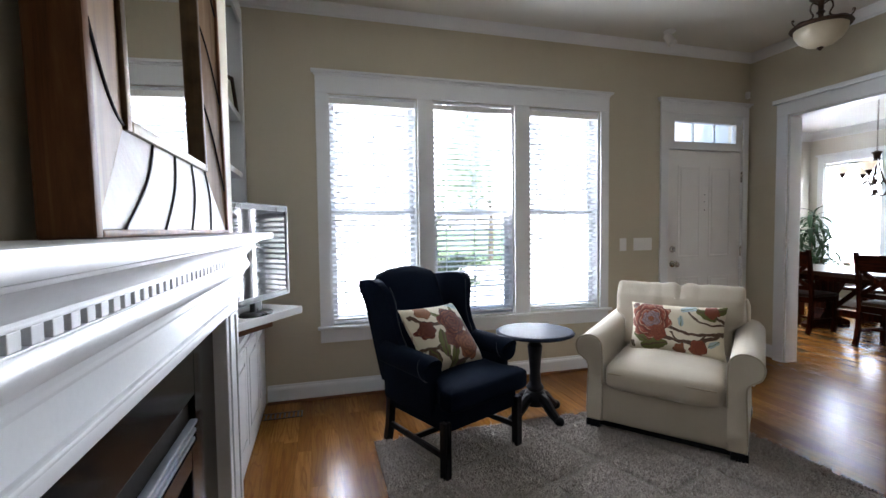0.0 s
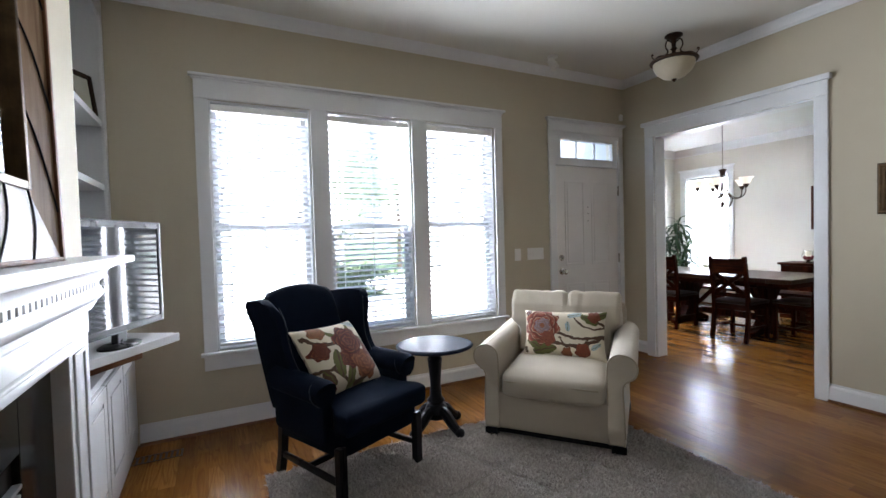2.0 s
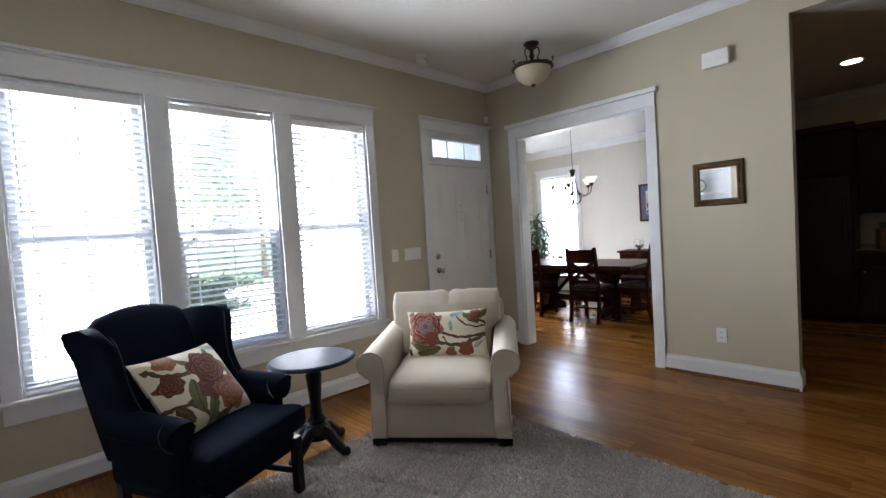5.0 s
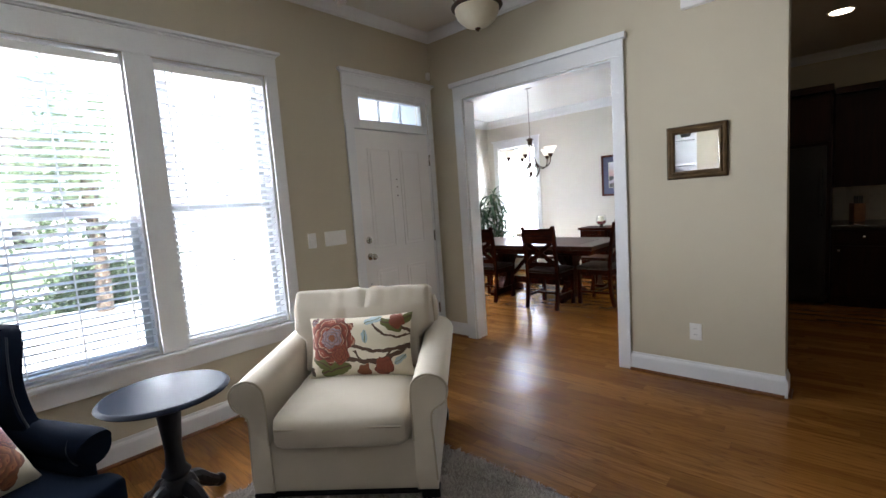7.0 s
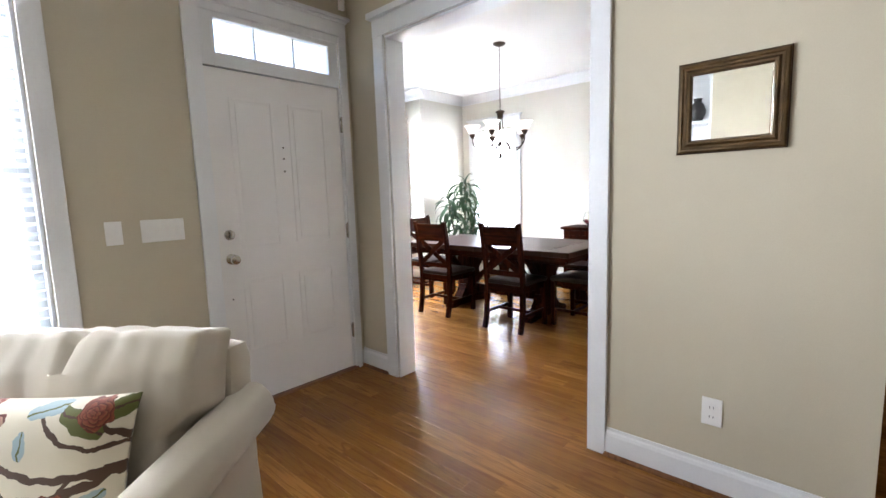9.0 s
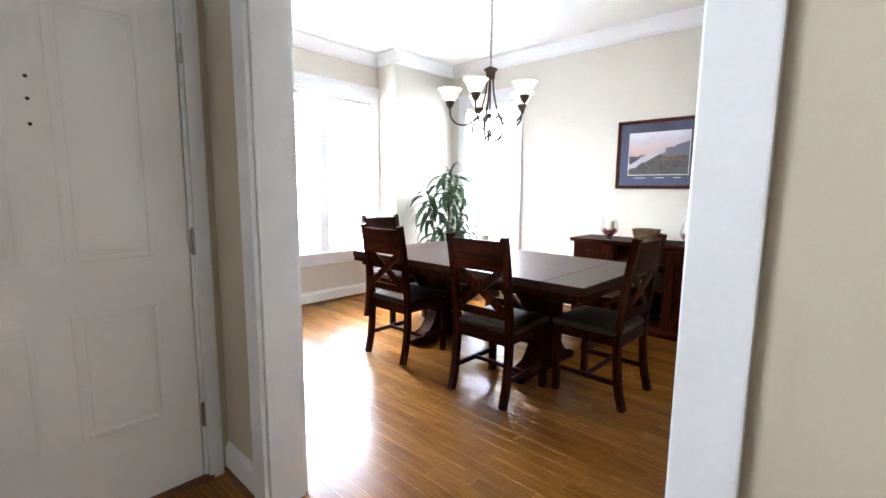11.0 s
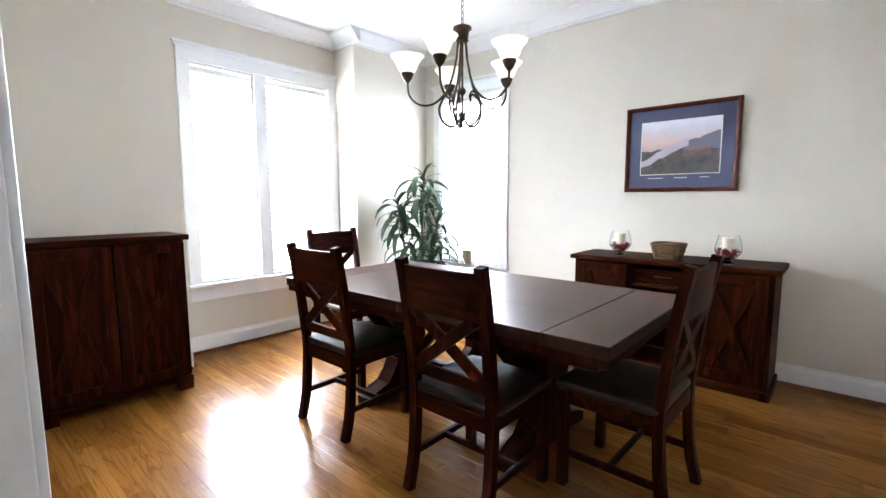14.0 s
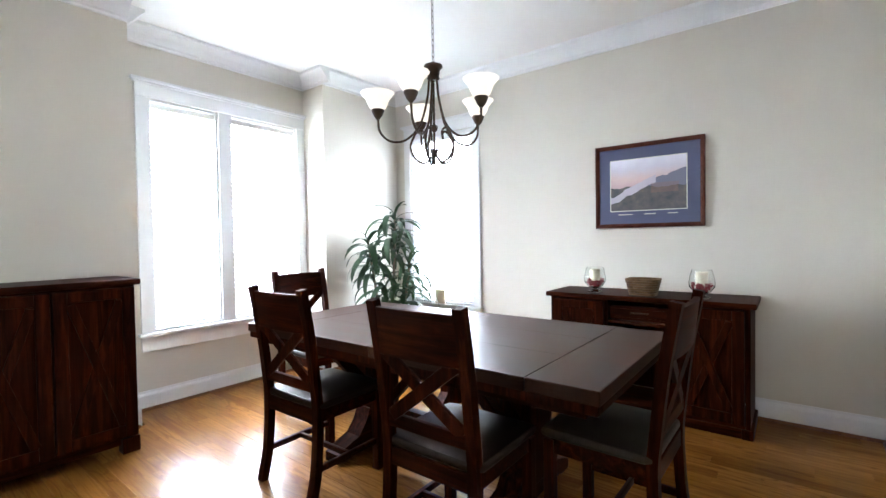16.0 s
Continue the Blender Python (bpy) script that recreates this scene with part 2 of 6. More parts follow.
CREAM = fabric("cream upholstery", (0.50, 0.44, 0.345), (0.55, 0.49, 0.395), 700, 0.9, 0.25)
CREAM_PIPING = fabric("cream piping", (0.34, 0.29, 0.215), (0.39, 0.34, 0.26), 900)
NAVY_PIPING = fabric("navy piping", (0.012, 0.018, 0.032), (0.018, 0.026, 0.042), 900)
BLACK_WOOD = stained_wood("black painted wood", (0.006, 0.006, 0.008), (0.011, 0.011, 0.014), (0.02, 0.02, 0.024), 0.3)
TABLE_BLUE = plain("blue-black lacquered wood", (0.008, 0.011, 0.021), (0.012, 0.016, 0.029), 0.48, spec=0.03, big=5, fine=140, relief=0.04)
CHERRY = stained_wood("dark cherry wood", (0.008, 0.0013, 0.0004), (0.031, 0.0052, 0.0011), (0.088, 0.0185, 0.0040), 0.45, 2, 0.0, 0.035)
CHERRY_X = stained_wood("dark cherry wood across", (0.008, 0.0013, 0.0004), (0.031, 0.0052, 0.0011), (0.088, 0.0185, 0.0040), 0.45, 0, 0.0, 0.035)
CHERRY_TOP = stained_wood("dark cherry tabletop", (0.021, 0.0055, 0.0018), (0.034, 0.0090, 0.0028), (0.056, 0.0160, 0.005), 0.34, 1, 0.0, 0.14, 0.03, 0.08)
LEATHER = plain("dark brown leather", (0.014, 0.007, 0.0045), (0.022, 0.012, 0.008), 0.45, spec=0.2, big=9, fine=260, relief=0.25)
LEATHER_TAUPE = plain("taupe leather", (0.026, 0.018, 0.012), (0.038, 0.028, 0.020), 0.42, spec=0.2, big=9, fine=260, relief=0.25)
BRONZE = plain("oil-rubbed bronze", (0.035, 0.021, 0.014), (0.07, 0.04, 0.024), 0.42, metal=0.8, big=14, fine=200, relief=0.1)
GOLD = plain("antique bronze leaf", (0.05, 0.029, 0.010), (0.115, 0.068, 0.026), 0.42, metal=0.6, big=16, fine=90, relief=0.4)
NICKEL = plain("satin nickel", (0.52, 0.50, 0.46), (0.62, 0.60, 0.56), 0.25, metal=1.0, big=10, fine=200, relief=0.03)
STEEL = plain("brushed steel louvre", (0.48, 0.52, 0.56), (0.60, 0.64, 0.68), 0.3, metal=0.9, big=6, fine=200, relief=0.05)
GUNMETAL = plain("gunmetal plastic", (0.035, 0.04, 0.046), (0.05, 0.055, 0.062), 0.35, spec=0.3, big=8, fine=200, relief=0.02)
BLACK = plain("black slate", (0.006, 0.006, 0.0065), (0.011, 0.011, 0.012), 0.12, spec=0.3, big=3, fine=60, relief=0.02)
SOOT = plain("sooty firebox", (0.006, 0.004, 0.003), (0.014, 0.010, 0.007), 0.9, spec=0.1, big=3, fine=40, relief=0.5)
TV_BLACK = plain("black gloss plastic", (0.008, 0.008, 0.009), (0.011, 0.011, 0.012), 0.3, spec=0.25, big=6, fine=200, relief=0.01)
SCREEN = plain("dark glass screen", (0.012, 0.012, 0.014), (0.013, 0.013, 0.015), 0.06, spec=0.6, big=2, fine=50, relief=0.0, rough_var=0.01)
MIRROR = plain("silvered mirror", (0.90, 0.91, 0.90), (0.92, 0.93, 0.92), 0.012, metal=1.0, big=2, fine=20, relief=0.0, rough_var=0.004)
RUSTIC = stained_wood("rustic mango wood", (0.045, 0.019, 0.008), (0.14, 0.058, 0.023), (0.25, 0.115, 0.046), 0.42, 2)
TAN_PANEL = stained_wood("tan painted carved wood", (0.12, 0.065, 0.03), (0.24, 0.15, 0.08), (0.34, 0.24, 0.15), 0.45, 2)
# tin with the window light on it put into its pale colour
HAMMERED_LIT = plain("weathered tin sheet, lit pale", (0.25, 0.215, 0.195), (0.36, 0.33, 0.31), 0.5, spec=0.3, metal=0.3, big=9, fine=50, relief=0.5)
RUG = plain("grey shag pile", (0.24, 0.215, 0.19), (0.34, 0.31, 0.28), 0.95, big=7, fine=160, relief=0.5)
SLAT = translucent("white faux-wood slat", (0.86, 0.87, 0.88), (0.90, 0.905, 0.915), 0.72)
SHADE = lit("glowing alabaster glass", (1.0, 0.86, 0.64), 0.12, (0.85, 0.82, 0.76))
BOWL = translucent("unlit alabaster bowl", (0.62, 0.55, 0.40), (0.72, 0.65, 0.50), 0.3, 0.3)
GLASS = clear_glass("window glass")
CRYSTAL = clear_glass("clear vase glass")
LEAF = translucent("dracaena leaf", (0.007, 0.026, 0.006), (0.016, 0.050, 0.010), 0.14, 0.55)
CANE = plain("plant cane", (0.10, 0.08, 0.05), (0.18, 0.14, 0.09), 0.8, big=20, fine=80, relief=0.5)
POT = plain("woven pot", (0.07, 0.035, 0.018), (0.11, 0.06, 0.03), 0.6, big=20, fine=120, relief=0.5)
SOIL = plain("soil", (0.02, 0.013, 0.008), (0.04, 0.027, 0.017), 0.95, big=30, fine=120, relief=0.8)
WICKER = plain("dark wicker", (0.075, 0.040, 0.015), (0.20, 0.12, 0.05), 0.55, big=30, fine=200, relief=0.4)
WAX = plain("ivory wax", (0.72, 0.65, 0.50), (0.78, 0.72, 0.58), 0.45, big=9, fine=120, relief=0.05)
BERRY = plain("red berries", (0.16, 0.008, 0.014), (0.28, 0.016, 0.022), 0.3, big=40, fine=100, relief=0.05)
FRAME_RED = stained_wood("mahogany picture frame", (0.05, 0.012, 0.007), (0.09, 0.022, 0.012), (0.13, 0.035, 0.02), 0.3, 1)
MAT_BLUE = plain("slate blue mat board", (0.075, 0.085, 0.15), (0.09, 0.10, 0.175), 0.85, big=4, fine=300, relief=0.05)
VASE = plain("black pottery", (0.015, 0.013, 0.012), (0.03, 0.026, 0.023), 0.4, big=14, fine=100, relief=0.15)
CLOCK_GREEN = plain("verdigris metal", (0.06, 0.11, 0.085), (0.12, 0.19, 0.15), 0.5, metal=0.4, big=20, fine=90, relief=0.3)
CLOCK_FACE = plain("aged clock face", (0.60, 0.60, 0.50), (0.68, 0.68, 0.58), 0.6, big=12, fine=200, relief=0.05)
VENT = plain("brown floor register", (0.03, 0.018, 0.01), (0.05, 0.03, 0.017), 0.45, metal=0.5)
ESPRESSO = stained_wood("espresso kitchen cabinet", (0.011, 0.004, 0.003), (0.02, 0.007, 0.0045), (0.033, 0.012, 0.007), 0.4, 2)
APPLIANCE = plain("black appliance enamel", (0.006, 0.006, 0.006), (0.01, 0.01, 0.01), 0.2)
BACKSPLASH = plain("beige tile", (0.42, 0.36, 0.27), (0.48, 0.42, 0.32), 0.3, big=6, fine=80, relief=0.1)
COUNTER = plain("dark granite", (0.02, 0.017, 0.015), (0.06, 0.05, 0.045), 0.2, big=60, fine=300, relief=0.02)
LAMP_ON = lit("warm recessed lamp", (1.0, 0.82, 0.58), 4.0)
GRASS = plain("lawn", (0.07, 0.11, 0.04), (0.11, 0.15, 0.065), 0.95, big=0.7, fine=30, relief=0.6)
CONCRETE = plain("pale concrete", (0.48, 0.47, 0.45), (0.55, 0.54, 0.51), 0.85, big=1.5, fine=90, relief=0.3)
FOLIAGE = translucent("tree leaves", (0.11, 0.15, 0.08), (0.16, 0.20, 0.12), 0.5, 0.6)
BARK = plain("bark", (0.06, 0.045, 0.032), (0.11, 0.085, 0.06), 0.95, big=6, fine=40, relief=0.8)
TYRE = plain("tyre rubber", (0.012, 0.012, 0.012), (0.02, 0.02, 0.02), 0.8)
SIDING = plain("pale house siding", (0.42, 0.44, 0.45), (0.48, 0.50, 0.51), 0.8, big=2, fine=60, relief=0.3)
ROOF = plain("roof shingle", (0.06, 0.055, 0.052), (0.10, 0.092, 0.087), 0.95, big=3, fine=50, relief=0.6)
RED, OCHRE, OLIVE, STEM, BLUE_GREY = (0.10, 0.015, 0.007), (0.25, 0.085, 0.03), (0.10, 0.105, 0.022), (0.075, 0.038, 0.02), (0.30, 0.38, 0.40)
PRINT_SQUARE = floral("floral print, square cushion", [
    ("stem", -0.07, 0.20, 0.15, 0.011, STEM, STEM), ("stem", 0.02, 0.20, 0.11, 0.012, OLIVE, STEM), ("stem", -0.15, 0.02, 0.11, 0.009, STEM, STEM), ("stem", 0.02, -0.02, 0.17, 0.009, STEM, STEM),
    ("leaf", -0.08, -0.07, 0.085, 75, OLIVE, STEM), ("leaf", -0.03, -0.15, 0.07, 60, OLIVE, STEM), ("leaf", 0.16, 0.17, 0.06, 160, BLUE_GREY, OLIVE), ("leaf", 0.17, 0.02, 0.06, 110, OLIVE, STEM), ("leaf", -0.17, -0.13, 0.05, 120, STEM, OLIVE), ("leaf", 0.02, -0.2, 0.05, 10, STEM, OLIVE),
    ("blossom", -0.12, 0.15, 0.055, 5.0, OCHRE, OLIVE), ("blossom", -0.155, 0.025, 0.055, 6.0, RED, OCHRE), ("blossom", 0.0, -0.06, 0.06, 5.0, RED, OCHRE), ("blossom", 0.10, -0.10, 0.09, 6.0, OCHRE, RED), ("blossom", 0.055, 0.05, 0.10, 6.0, RED, OCHRE), ("blossom", 0.19, -0.03, 0.05, 5.0, RED, OCHRE), ("blossom", -0.19, -0.19, 0.04, 5.0, RED, STEM)])
ROSE = (0.19, 0.038, 0.016)
PRINT_LUMBAR = floral("floral print, lumbar cushion", [
    ("stem", 0.06, 0.26, 0.34, 0.010, STEM, STEM), ("stem", 0.13, 0.33, 0.36, 0.009, STEM, STEM), ("stem", 0.205, 0.19, 0.15, 0.006, STEM, STEM), ("stem", 0.29, 0.17, 0.10, 0.009, STEM, STEM), ("stem", 0.08, 0.02, 0.11, 0.006, STEM, STEM),
    ("leaf", -0.12, -0.11, 0.085, 12, OLIVE, STEM), ("leaf", -0.20, -0.075, 0.06, 150, OLIVE, STEM), ("leaf", -0.255, -0.12, 0.03, 120, STEM, OLIVE), ("leaf", 0.175, 0.105, 0.065, 150, OLIVE, STEM), ("leaf", 0.26, 0.14, 0.055, 25, OLIVE, STEM), ("leaf", 0.08, 0.135, 0.05, 15, BLUE_GREY, OLIVE), ("leaf", 0.22, -0.08, 0.04, 40, BLUE_GREY, OLIVE), ("leaf", 0.035, 0.05, 0.035, 100, BLUE_GREY, OLIVE),
    ("blossom", -0.15, 0.05, 0.125, 9.0, ROSE, (0.36, 0.22, 0.14)), ("blossom", -0.145, 0.05, 0.055, 7.0, (0.22, 0.16, 0.17), OCHRE), ("blossom", -0.145, 0.052, 0.018, 5.0, OCHRE, RED), ("blossom", -0.10, -0.035, 0.05, 5.0, ROSE, OCHRE), ("blossom", 0.205, 0.125, 0.042, 5.0, ROSE, OCHRE), ("blossom", 0.03, -0.125, 0.036, 5.0, OCHRE, RED), ("blossom", 0.135, -0.11, 0.05, 5.0, ROSE, OCHRE), ("blossom", -0.25, 0.145, 0.02, 5.0, RED, BLUE_GREY)])


# ---- building blocks ----
def finish(name, bm, mats, smooth=True):
    me = bpy.data.meshes.new(name)
    bmesh.ops.recalc_face_normals(bm, faces=bm.faces)
    bm.edges.index_update()
    crisp = []                             # edges between a broad face and its narrow bevel
    for e in bm.edges:
        if len(e.link_faces) == 2:
            a, b = (f.calc_area() for f in e.link_faces)
            if max(a, b) > 9 * min(a, b) and e.calc_face_angle(0) > 0.12:
                crisp.append(e.index)
    bm.to_mesh(me)
    bm.free()
    for m in mats if isinstance(mats, (list, tuple)) else [mats]:
        me.materials.append(m)
    if smooth:
        me.shade_smooth()
        me.set_sharp_from_angle(angle=radians(35))
        for i in crisp:
            me.edges[i].use_edge_sharp = True
    return me


def part(name, bm, material, parent, label=""):
    """One mesh under a thing or a part."""
    ob = new(name, finish(name, bm, material))
    ob.parent = parent
    return tagged(ob, label)


def thing(name, m, label, category, group="", kind=""):
    ob = new(name)
    ob.empty_display_size = 0.1
    ob.matrix_world = m
    return tagged(ob, label, category, group, kind)


def setting(name, bm, material, label="", category="", smooth=True):
    ob = new(name, finish(name, bm, material, smooth))
    return tagged(ob, label, category, kind="structure")


def box(bm, lo, hi, bevel=0.004, seg=2, m=None):
    r = bmesh.ops.create_cube(bm, size=1.0)
    vs = r["verts"]
    size = [b - a for a, b in zip(lo, hi)]
    mid = [(a + b) / 2 for a, b in zip(lo, hi)]
    for v in vs:
        v.co = Vector(v.co[i] * size[i] + mid[i] for i in range(3))
    if bevel:
        es = list({e for v in vs for e in v.link_edges})
        k = bmesh.ops.bevel(bm, geom=es, offset=min(bevel, min(abs(s) for s in size) * 0.45), segments=seg, affect="EDGES", profile=0.6)
        vs = list({v for f in k["faces"] for v in f.verts} | {v for v in vs if v.is_valid})
    if m:
        bmesh.ops.transform(bm, matrix=m, verts=vs)
    return bm


def boxes(*specs, bevel=0.004):
    bm = bmesh.new()
    for lo, hi in specs:
        box(bm, lo, hi, bevel)
    return bm


def beam(bm, a, b, w, t, bevel=0.004, up=(0, 0, 1)):
    """A rectangular bar from a to b, w wide and t thick."""
    a, b = Vector(a), Vector(b)
    d = b - a
    z = d.normalized()
    x = Vector(up).cross(z)
    x = x.normalized() if x.length > 1e-4 else Vector((1, 0, 0))
    y = z.cross(x)
    m = Matrix((x, y, z)).transposed().to_4x4()
    m.translation = a
    return box(bm, (-w / 2, -t / 2, 0), (w / 2, t / 2, d.length), bevel, m=m)


def lathe(bm, profile, seg=28, m=None):
    rings, new_verts = [], []
    for r, z in profile:
        ring = [bm.verts.new((max(r, 1e-4) * math.cos(2 * math.pi * i / seg), max(r, 1e-4) * math.sin(2 * math.pi * i / seg), z)) for i in range(seg)]
        rings.append(ring)
        new_verts += ring
    for a, b in zip(rings, rings[1:]):
        for i in range(seg):
            bm.faces.new((a[i], a[(i + 1) % seg], b[(i + 1) % seg], b[i]))
    bm.faces.new(rings[0])
    bm.faces.new(rings[-1])
    if m:
        bmesh.ops.transform(bm, matrix=m, verts=new_verts)
    return bm


def tube(bm, pts, r, seg=8, taper=None, side=None):
    pts = [Vector(p) for p in pts]
    rings = []
    side = Vector(side) if side else None
    for i, p in enumerate(pts):
        d = (pts[min(i + 1, len(pts) - 1)] - pts[max(i - 1, 0)]).normalized()
        if side is None:
            side = d.orthogonal().normalized()
        side = (side - d * side.dot(d)).normalized()
        other = d.cross(side)
        rr = r if taper is None else r + (taper - r) * i / (len(pts) - 1)
        rings.append([bm.verts.new(p + side * rr * math.cos(2 * math.pi * k / seg) + other * rr * math.sin(2 * math.pi * k / seg)) for k in range(seg)])
    for a, b in zip(rings, rings[1:]):
        for k in range(seg):
            bm.faces.new((a[k], a[(k + 1) % seg], b[(k + 1) % seg], b[k]))
    bm.faces.new(rings[0])
    bm.faces.new(rings[-1])
    return bm


def arc(pts, steps=6):
    """A smooth curve through points (Catmull-Rom)."""
    p = [Vector(q) for q in pts]
    p = [2 * p[0] - p[1]] + p + [2 * p[-1] - p[-2]]
    out = []
    for i in range(1, len(p) - 2):
        for s in range(steps):
            t = s / steps
            out.append(0.5 * ((2 * p[i]) + (p[i + 1] - p[i - 1]) * t + (2 * p[i - 1] - 5 * p[i] + 4 * p[i + 1] - p[i + 2]) * t * t + (3 * p[i] - p[i - 1] - 3 * p[i + 1] + p[i + 2]) * t ** 3))
    return out + [p[-2]]


def prism(bm, outline, y0, y1, m=None, bevel=0.0):
    """An outline in x and z, pushed from y0 to y1."""
    a = [bm.verts.new((x, y0, z)) for x, z in outline]
    b = [bm.verts.new((x, y1, z)) for x, z in outline]
    fs = [bm.faces.new(a), bm.faces.new(b)]
    n = len(a)
    for i in range(n):
        fs.append(bm.faces.new((a[i], a[(i + 1) % n], b[(i + 1) % n], b[i])))
    vs = a + b
    if bevel:
        es = [e for e in fs[0].edges] + [e for e in fs[1].edges]
        bmesh.ops.bevel(bm, geom=es, offset=bevel, segments=3, affect="EDGES", profile=0.5)
        vs = list(bm.verts)
    if m:
        bmesh.ops.transform(bm, matrix=m, verts=vs)
    return bm


def soft(bm, half, r, puff=(0, 0, 0), cuts=9, m=None, wrinkle=0.0, seed=0.0):
    """A stuffed box: rounded edges of radius r, faces that swell by puff, small wrinkles."""
    vs = bmesh.ops.create_cube(bm, size=2.0)["verts"]
    es = list({e for v in vs for e in v.link_edges})
    bmesh.ops.subdivide_edges(bm, edges=es, cuts=cuts, use_grid_fill=True)
    vs = list(bm.verts)
    for v in vs:
        u = v.co.copy()
        p = Vector(u[i] * half[i] for i in range(3))
        core = Vector(max(-(half[i] - r), min(half[i] - r, p[i])) for i in range(3))
        d = p - core
        if d.length > 1e-6:
            p = core + d.normalized() * r
        swell = [math.cos(u[(i + 1) % 3] * math.pi / 2 * 0.96) * math.cos(u[(i + 2) % 3] * math.pi / 2 * 0.96) for i in range(3)]
        p += Vector(puff[i] * swell[i] * u[i] for i in range(3))
        if wrinkle:
            q = Vector((p.x * 7 + seed, p.y * 7, p.z * 3))
            p += p.normalized() * wrinkle * noise.noise(q) + p.normalized() * wrinkle * 0.5 * noise.noise(q * 2.7)
        v.co = p
    if m:
        bmesh.ops.transform(bm, matrix=m, verts=vs)
    return bm


def pillow(bm, w, h, t, n=22):
    """A knife-edge cushion in x and z with pointed corners."""
    front, back = [], []
    for j in range(n + 1):
        for i in range(n + 1):
            u, v = 2 * i / n - 1, 2 * j / n - 1
            pinch_x, pinch_z = 1 - 0.07 * (1 - v * v), 1 - 0.07 * (1 - u * u)
            x, z = u * w / 2 * (1 - 0.05 * (1 - abs(u)) * 0) * (pinch_x if abs(u) > 0 else 1), v * h / 2 * pinch_z
            d = t / 2 * (max(0.0, (1 - u ** 4) * (1 - v ** 4))) ** 0.55
            d += 0.006 * noise.noise(Vector((x * 14, z * 14, 3.0))) * (1 - u * u) * (1 - v * v)
            front.append(bm.verts.new((x, -d - 0.002, z)))
            back.append(bm.verts.new((x, d + 0.002, z)))
    k = n + 1
    for j in range(n):
        for i in range(n):
            bm.faces.new((front[j * k + i], front[j * k + i + 1], front[(j + 1) * k + i + 1], front[(j + 1) * k + i]))
            bm.faces.new((back[j * k + i], back[(j + 1) * k + i], back[(j + 1) * k + i + 1], back[j * k + i + 1]))
    rim = [j for j in range(k)] + [j * k + n for j in range(1, k)] + [n * k + i for i in range(n - 1, -1, -1)] + [j * k for j in range(n - 1, 0, -1)]
    for a, b in zip(rim, rim[1:] + rim[:1]):
        bm.faces.new((front[a], back[a], back[b], front[b]))
    return bm


def framed(bm, lo, hi, w, depth, axis="y", bevel=0.004):
    """Four bars round a rectangle that stands across the given axis; lo and hi are its outer corners (across, up)."""
    (a0, z0), (a1, z1), (d0, d1) = lo, hi, depth
    for p, q in (((a0, z0), (a0 + w, z1)), ((a1 - w, z0), (a1, z1)), ((a0 + w, z0), (a1 - w, z0 + w)), ((a0 + w, z1 - w), (a1 - w, z1))):
        if axis == "y":
            box(bm, (p[0], d0, p[1]), (q[0], d1, q[1]), bevel)
        else:
            box(bm, (d0, p[0], p[1]), (d1, q[0], q[1]), bevel)
    return bm


def mitred(bm, lo, hi, profile):
    """A mitred frame across y; profile runs from the outer edge inwards as (inset, y)."""
    rings = []
    for inset, y in profile:
        rings.append([bm.verts.new((x, y, z)) for x, z in ((lo[0] + inset, lo[1] + inset), (hi[0] - inset, lo[1] + inset), (hi[0] - inset, hi[1] - inset), (lo[0] + inset, hi[1] - inset))])
    for a, b in zip(rings, rings[1:] + rings[:1]):
        for k in range(4):
            bm.faces.new((a[k], a[(k + 1) % 4], b[(k + 1) % 4], b[k]))
    return bm


def wall_with_holes(axis, at, thick, along, height, holes):
    """A wall across an axis, from at to at + thick, over a stretch and a height, with openings (a0, a1, z0, z1) through it."""
    bm = bmesh.new()
    cuts = sorted({along[0], along[1], *[h[0] for h in holes], *[h[1] for h in holes]})
    for a, b in zip(cuts, cuts[1:]):
        blocked = [h for h in holes if h[0] <= a + 1e-6 and h[1] >= b - 1e-6]
        spans, z = [], height[0]
        for h in sorted(blocked, key=lambda q: q[2]):
            if h[2] > z:
                spans.append((z, h[2]))
            z = max(z, h[3])
        if z < height[1]:
            spans.append((z, height[1]))
        for z0, z1 in spans:
            if axis == "y":
                box(bm, (a, at, z0), (b, at + thick, z1), 0)
            else:
                box(bm, (at, a, z0), (at + thick, b, z1), 0)
    bmesh.ops.remove_doubles(bm, verts=bm.verts, dist=1e-4)
    return bm


CROWN = [(0, 0), (0.012, 0), (0.016, 0.012), (0.03, 0.02), (0.05, 0.05), (0.075, 0.075), (0.085, 0.082), (0.09, 0.1), (0, 0.1)]


def run(profile, a, b, out, scale=(1, 1)):
    """A moulding with a profile (out from the wall, up) along the line a-b; out points into the room."""
    bm = bmesh.new()
    a, b, out = Vector(a), Vector(b), Vector(out)
    pa = [bm.verts.new(a + out * (p[0] * scale[0]) + Vector((0, 0, p[1] * scale[1]))) for p in profile]
    pb = [bm.verts.new(b + out * (p[0] * scale[0]) + Vector((0, 0, p[1] * scale[1]))) for p in profile]
    n = len(profile)
    bm.faces.new(pa)
    bm.faces.new(pb)
    for i in range(n):
        bm.faces.new((pa[i], pa[(i + 1) % n], pb[(i + 1) % n], pb[i]))
    return bm


# ---- the shell ----
YF, XO, XD = 3.5, 3.75, 3.89          # front wall, wall with the wide opening (living side, dining side)
XE, YB, YS, YR = 7.51, 5.86, 5.55, 1.63  # dining: far wall, bay wall, front wall beside the bay, wall towards the kitchen
HC, HD = 3.02, 2.82                    # ceilings
XL, YK = -1.32, -5.6                   # alcove's back wall, wall behind the start
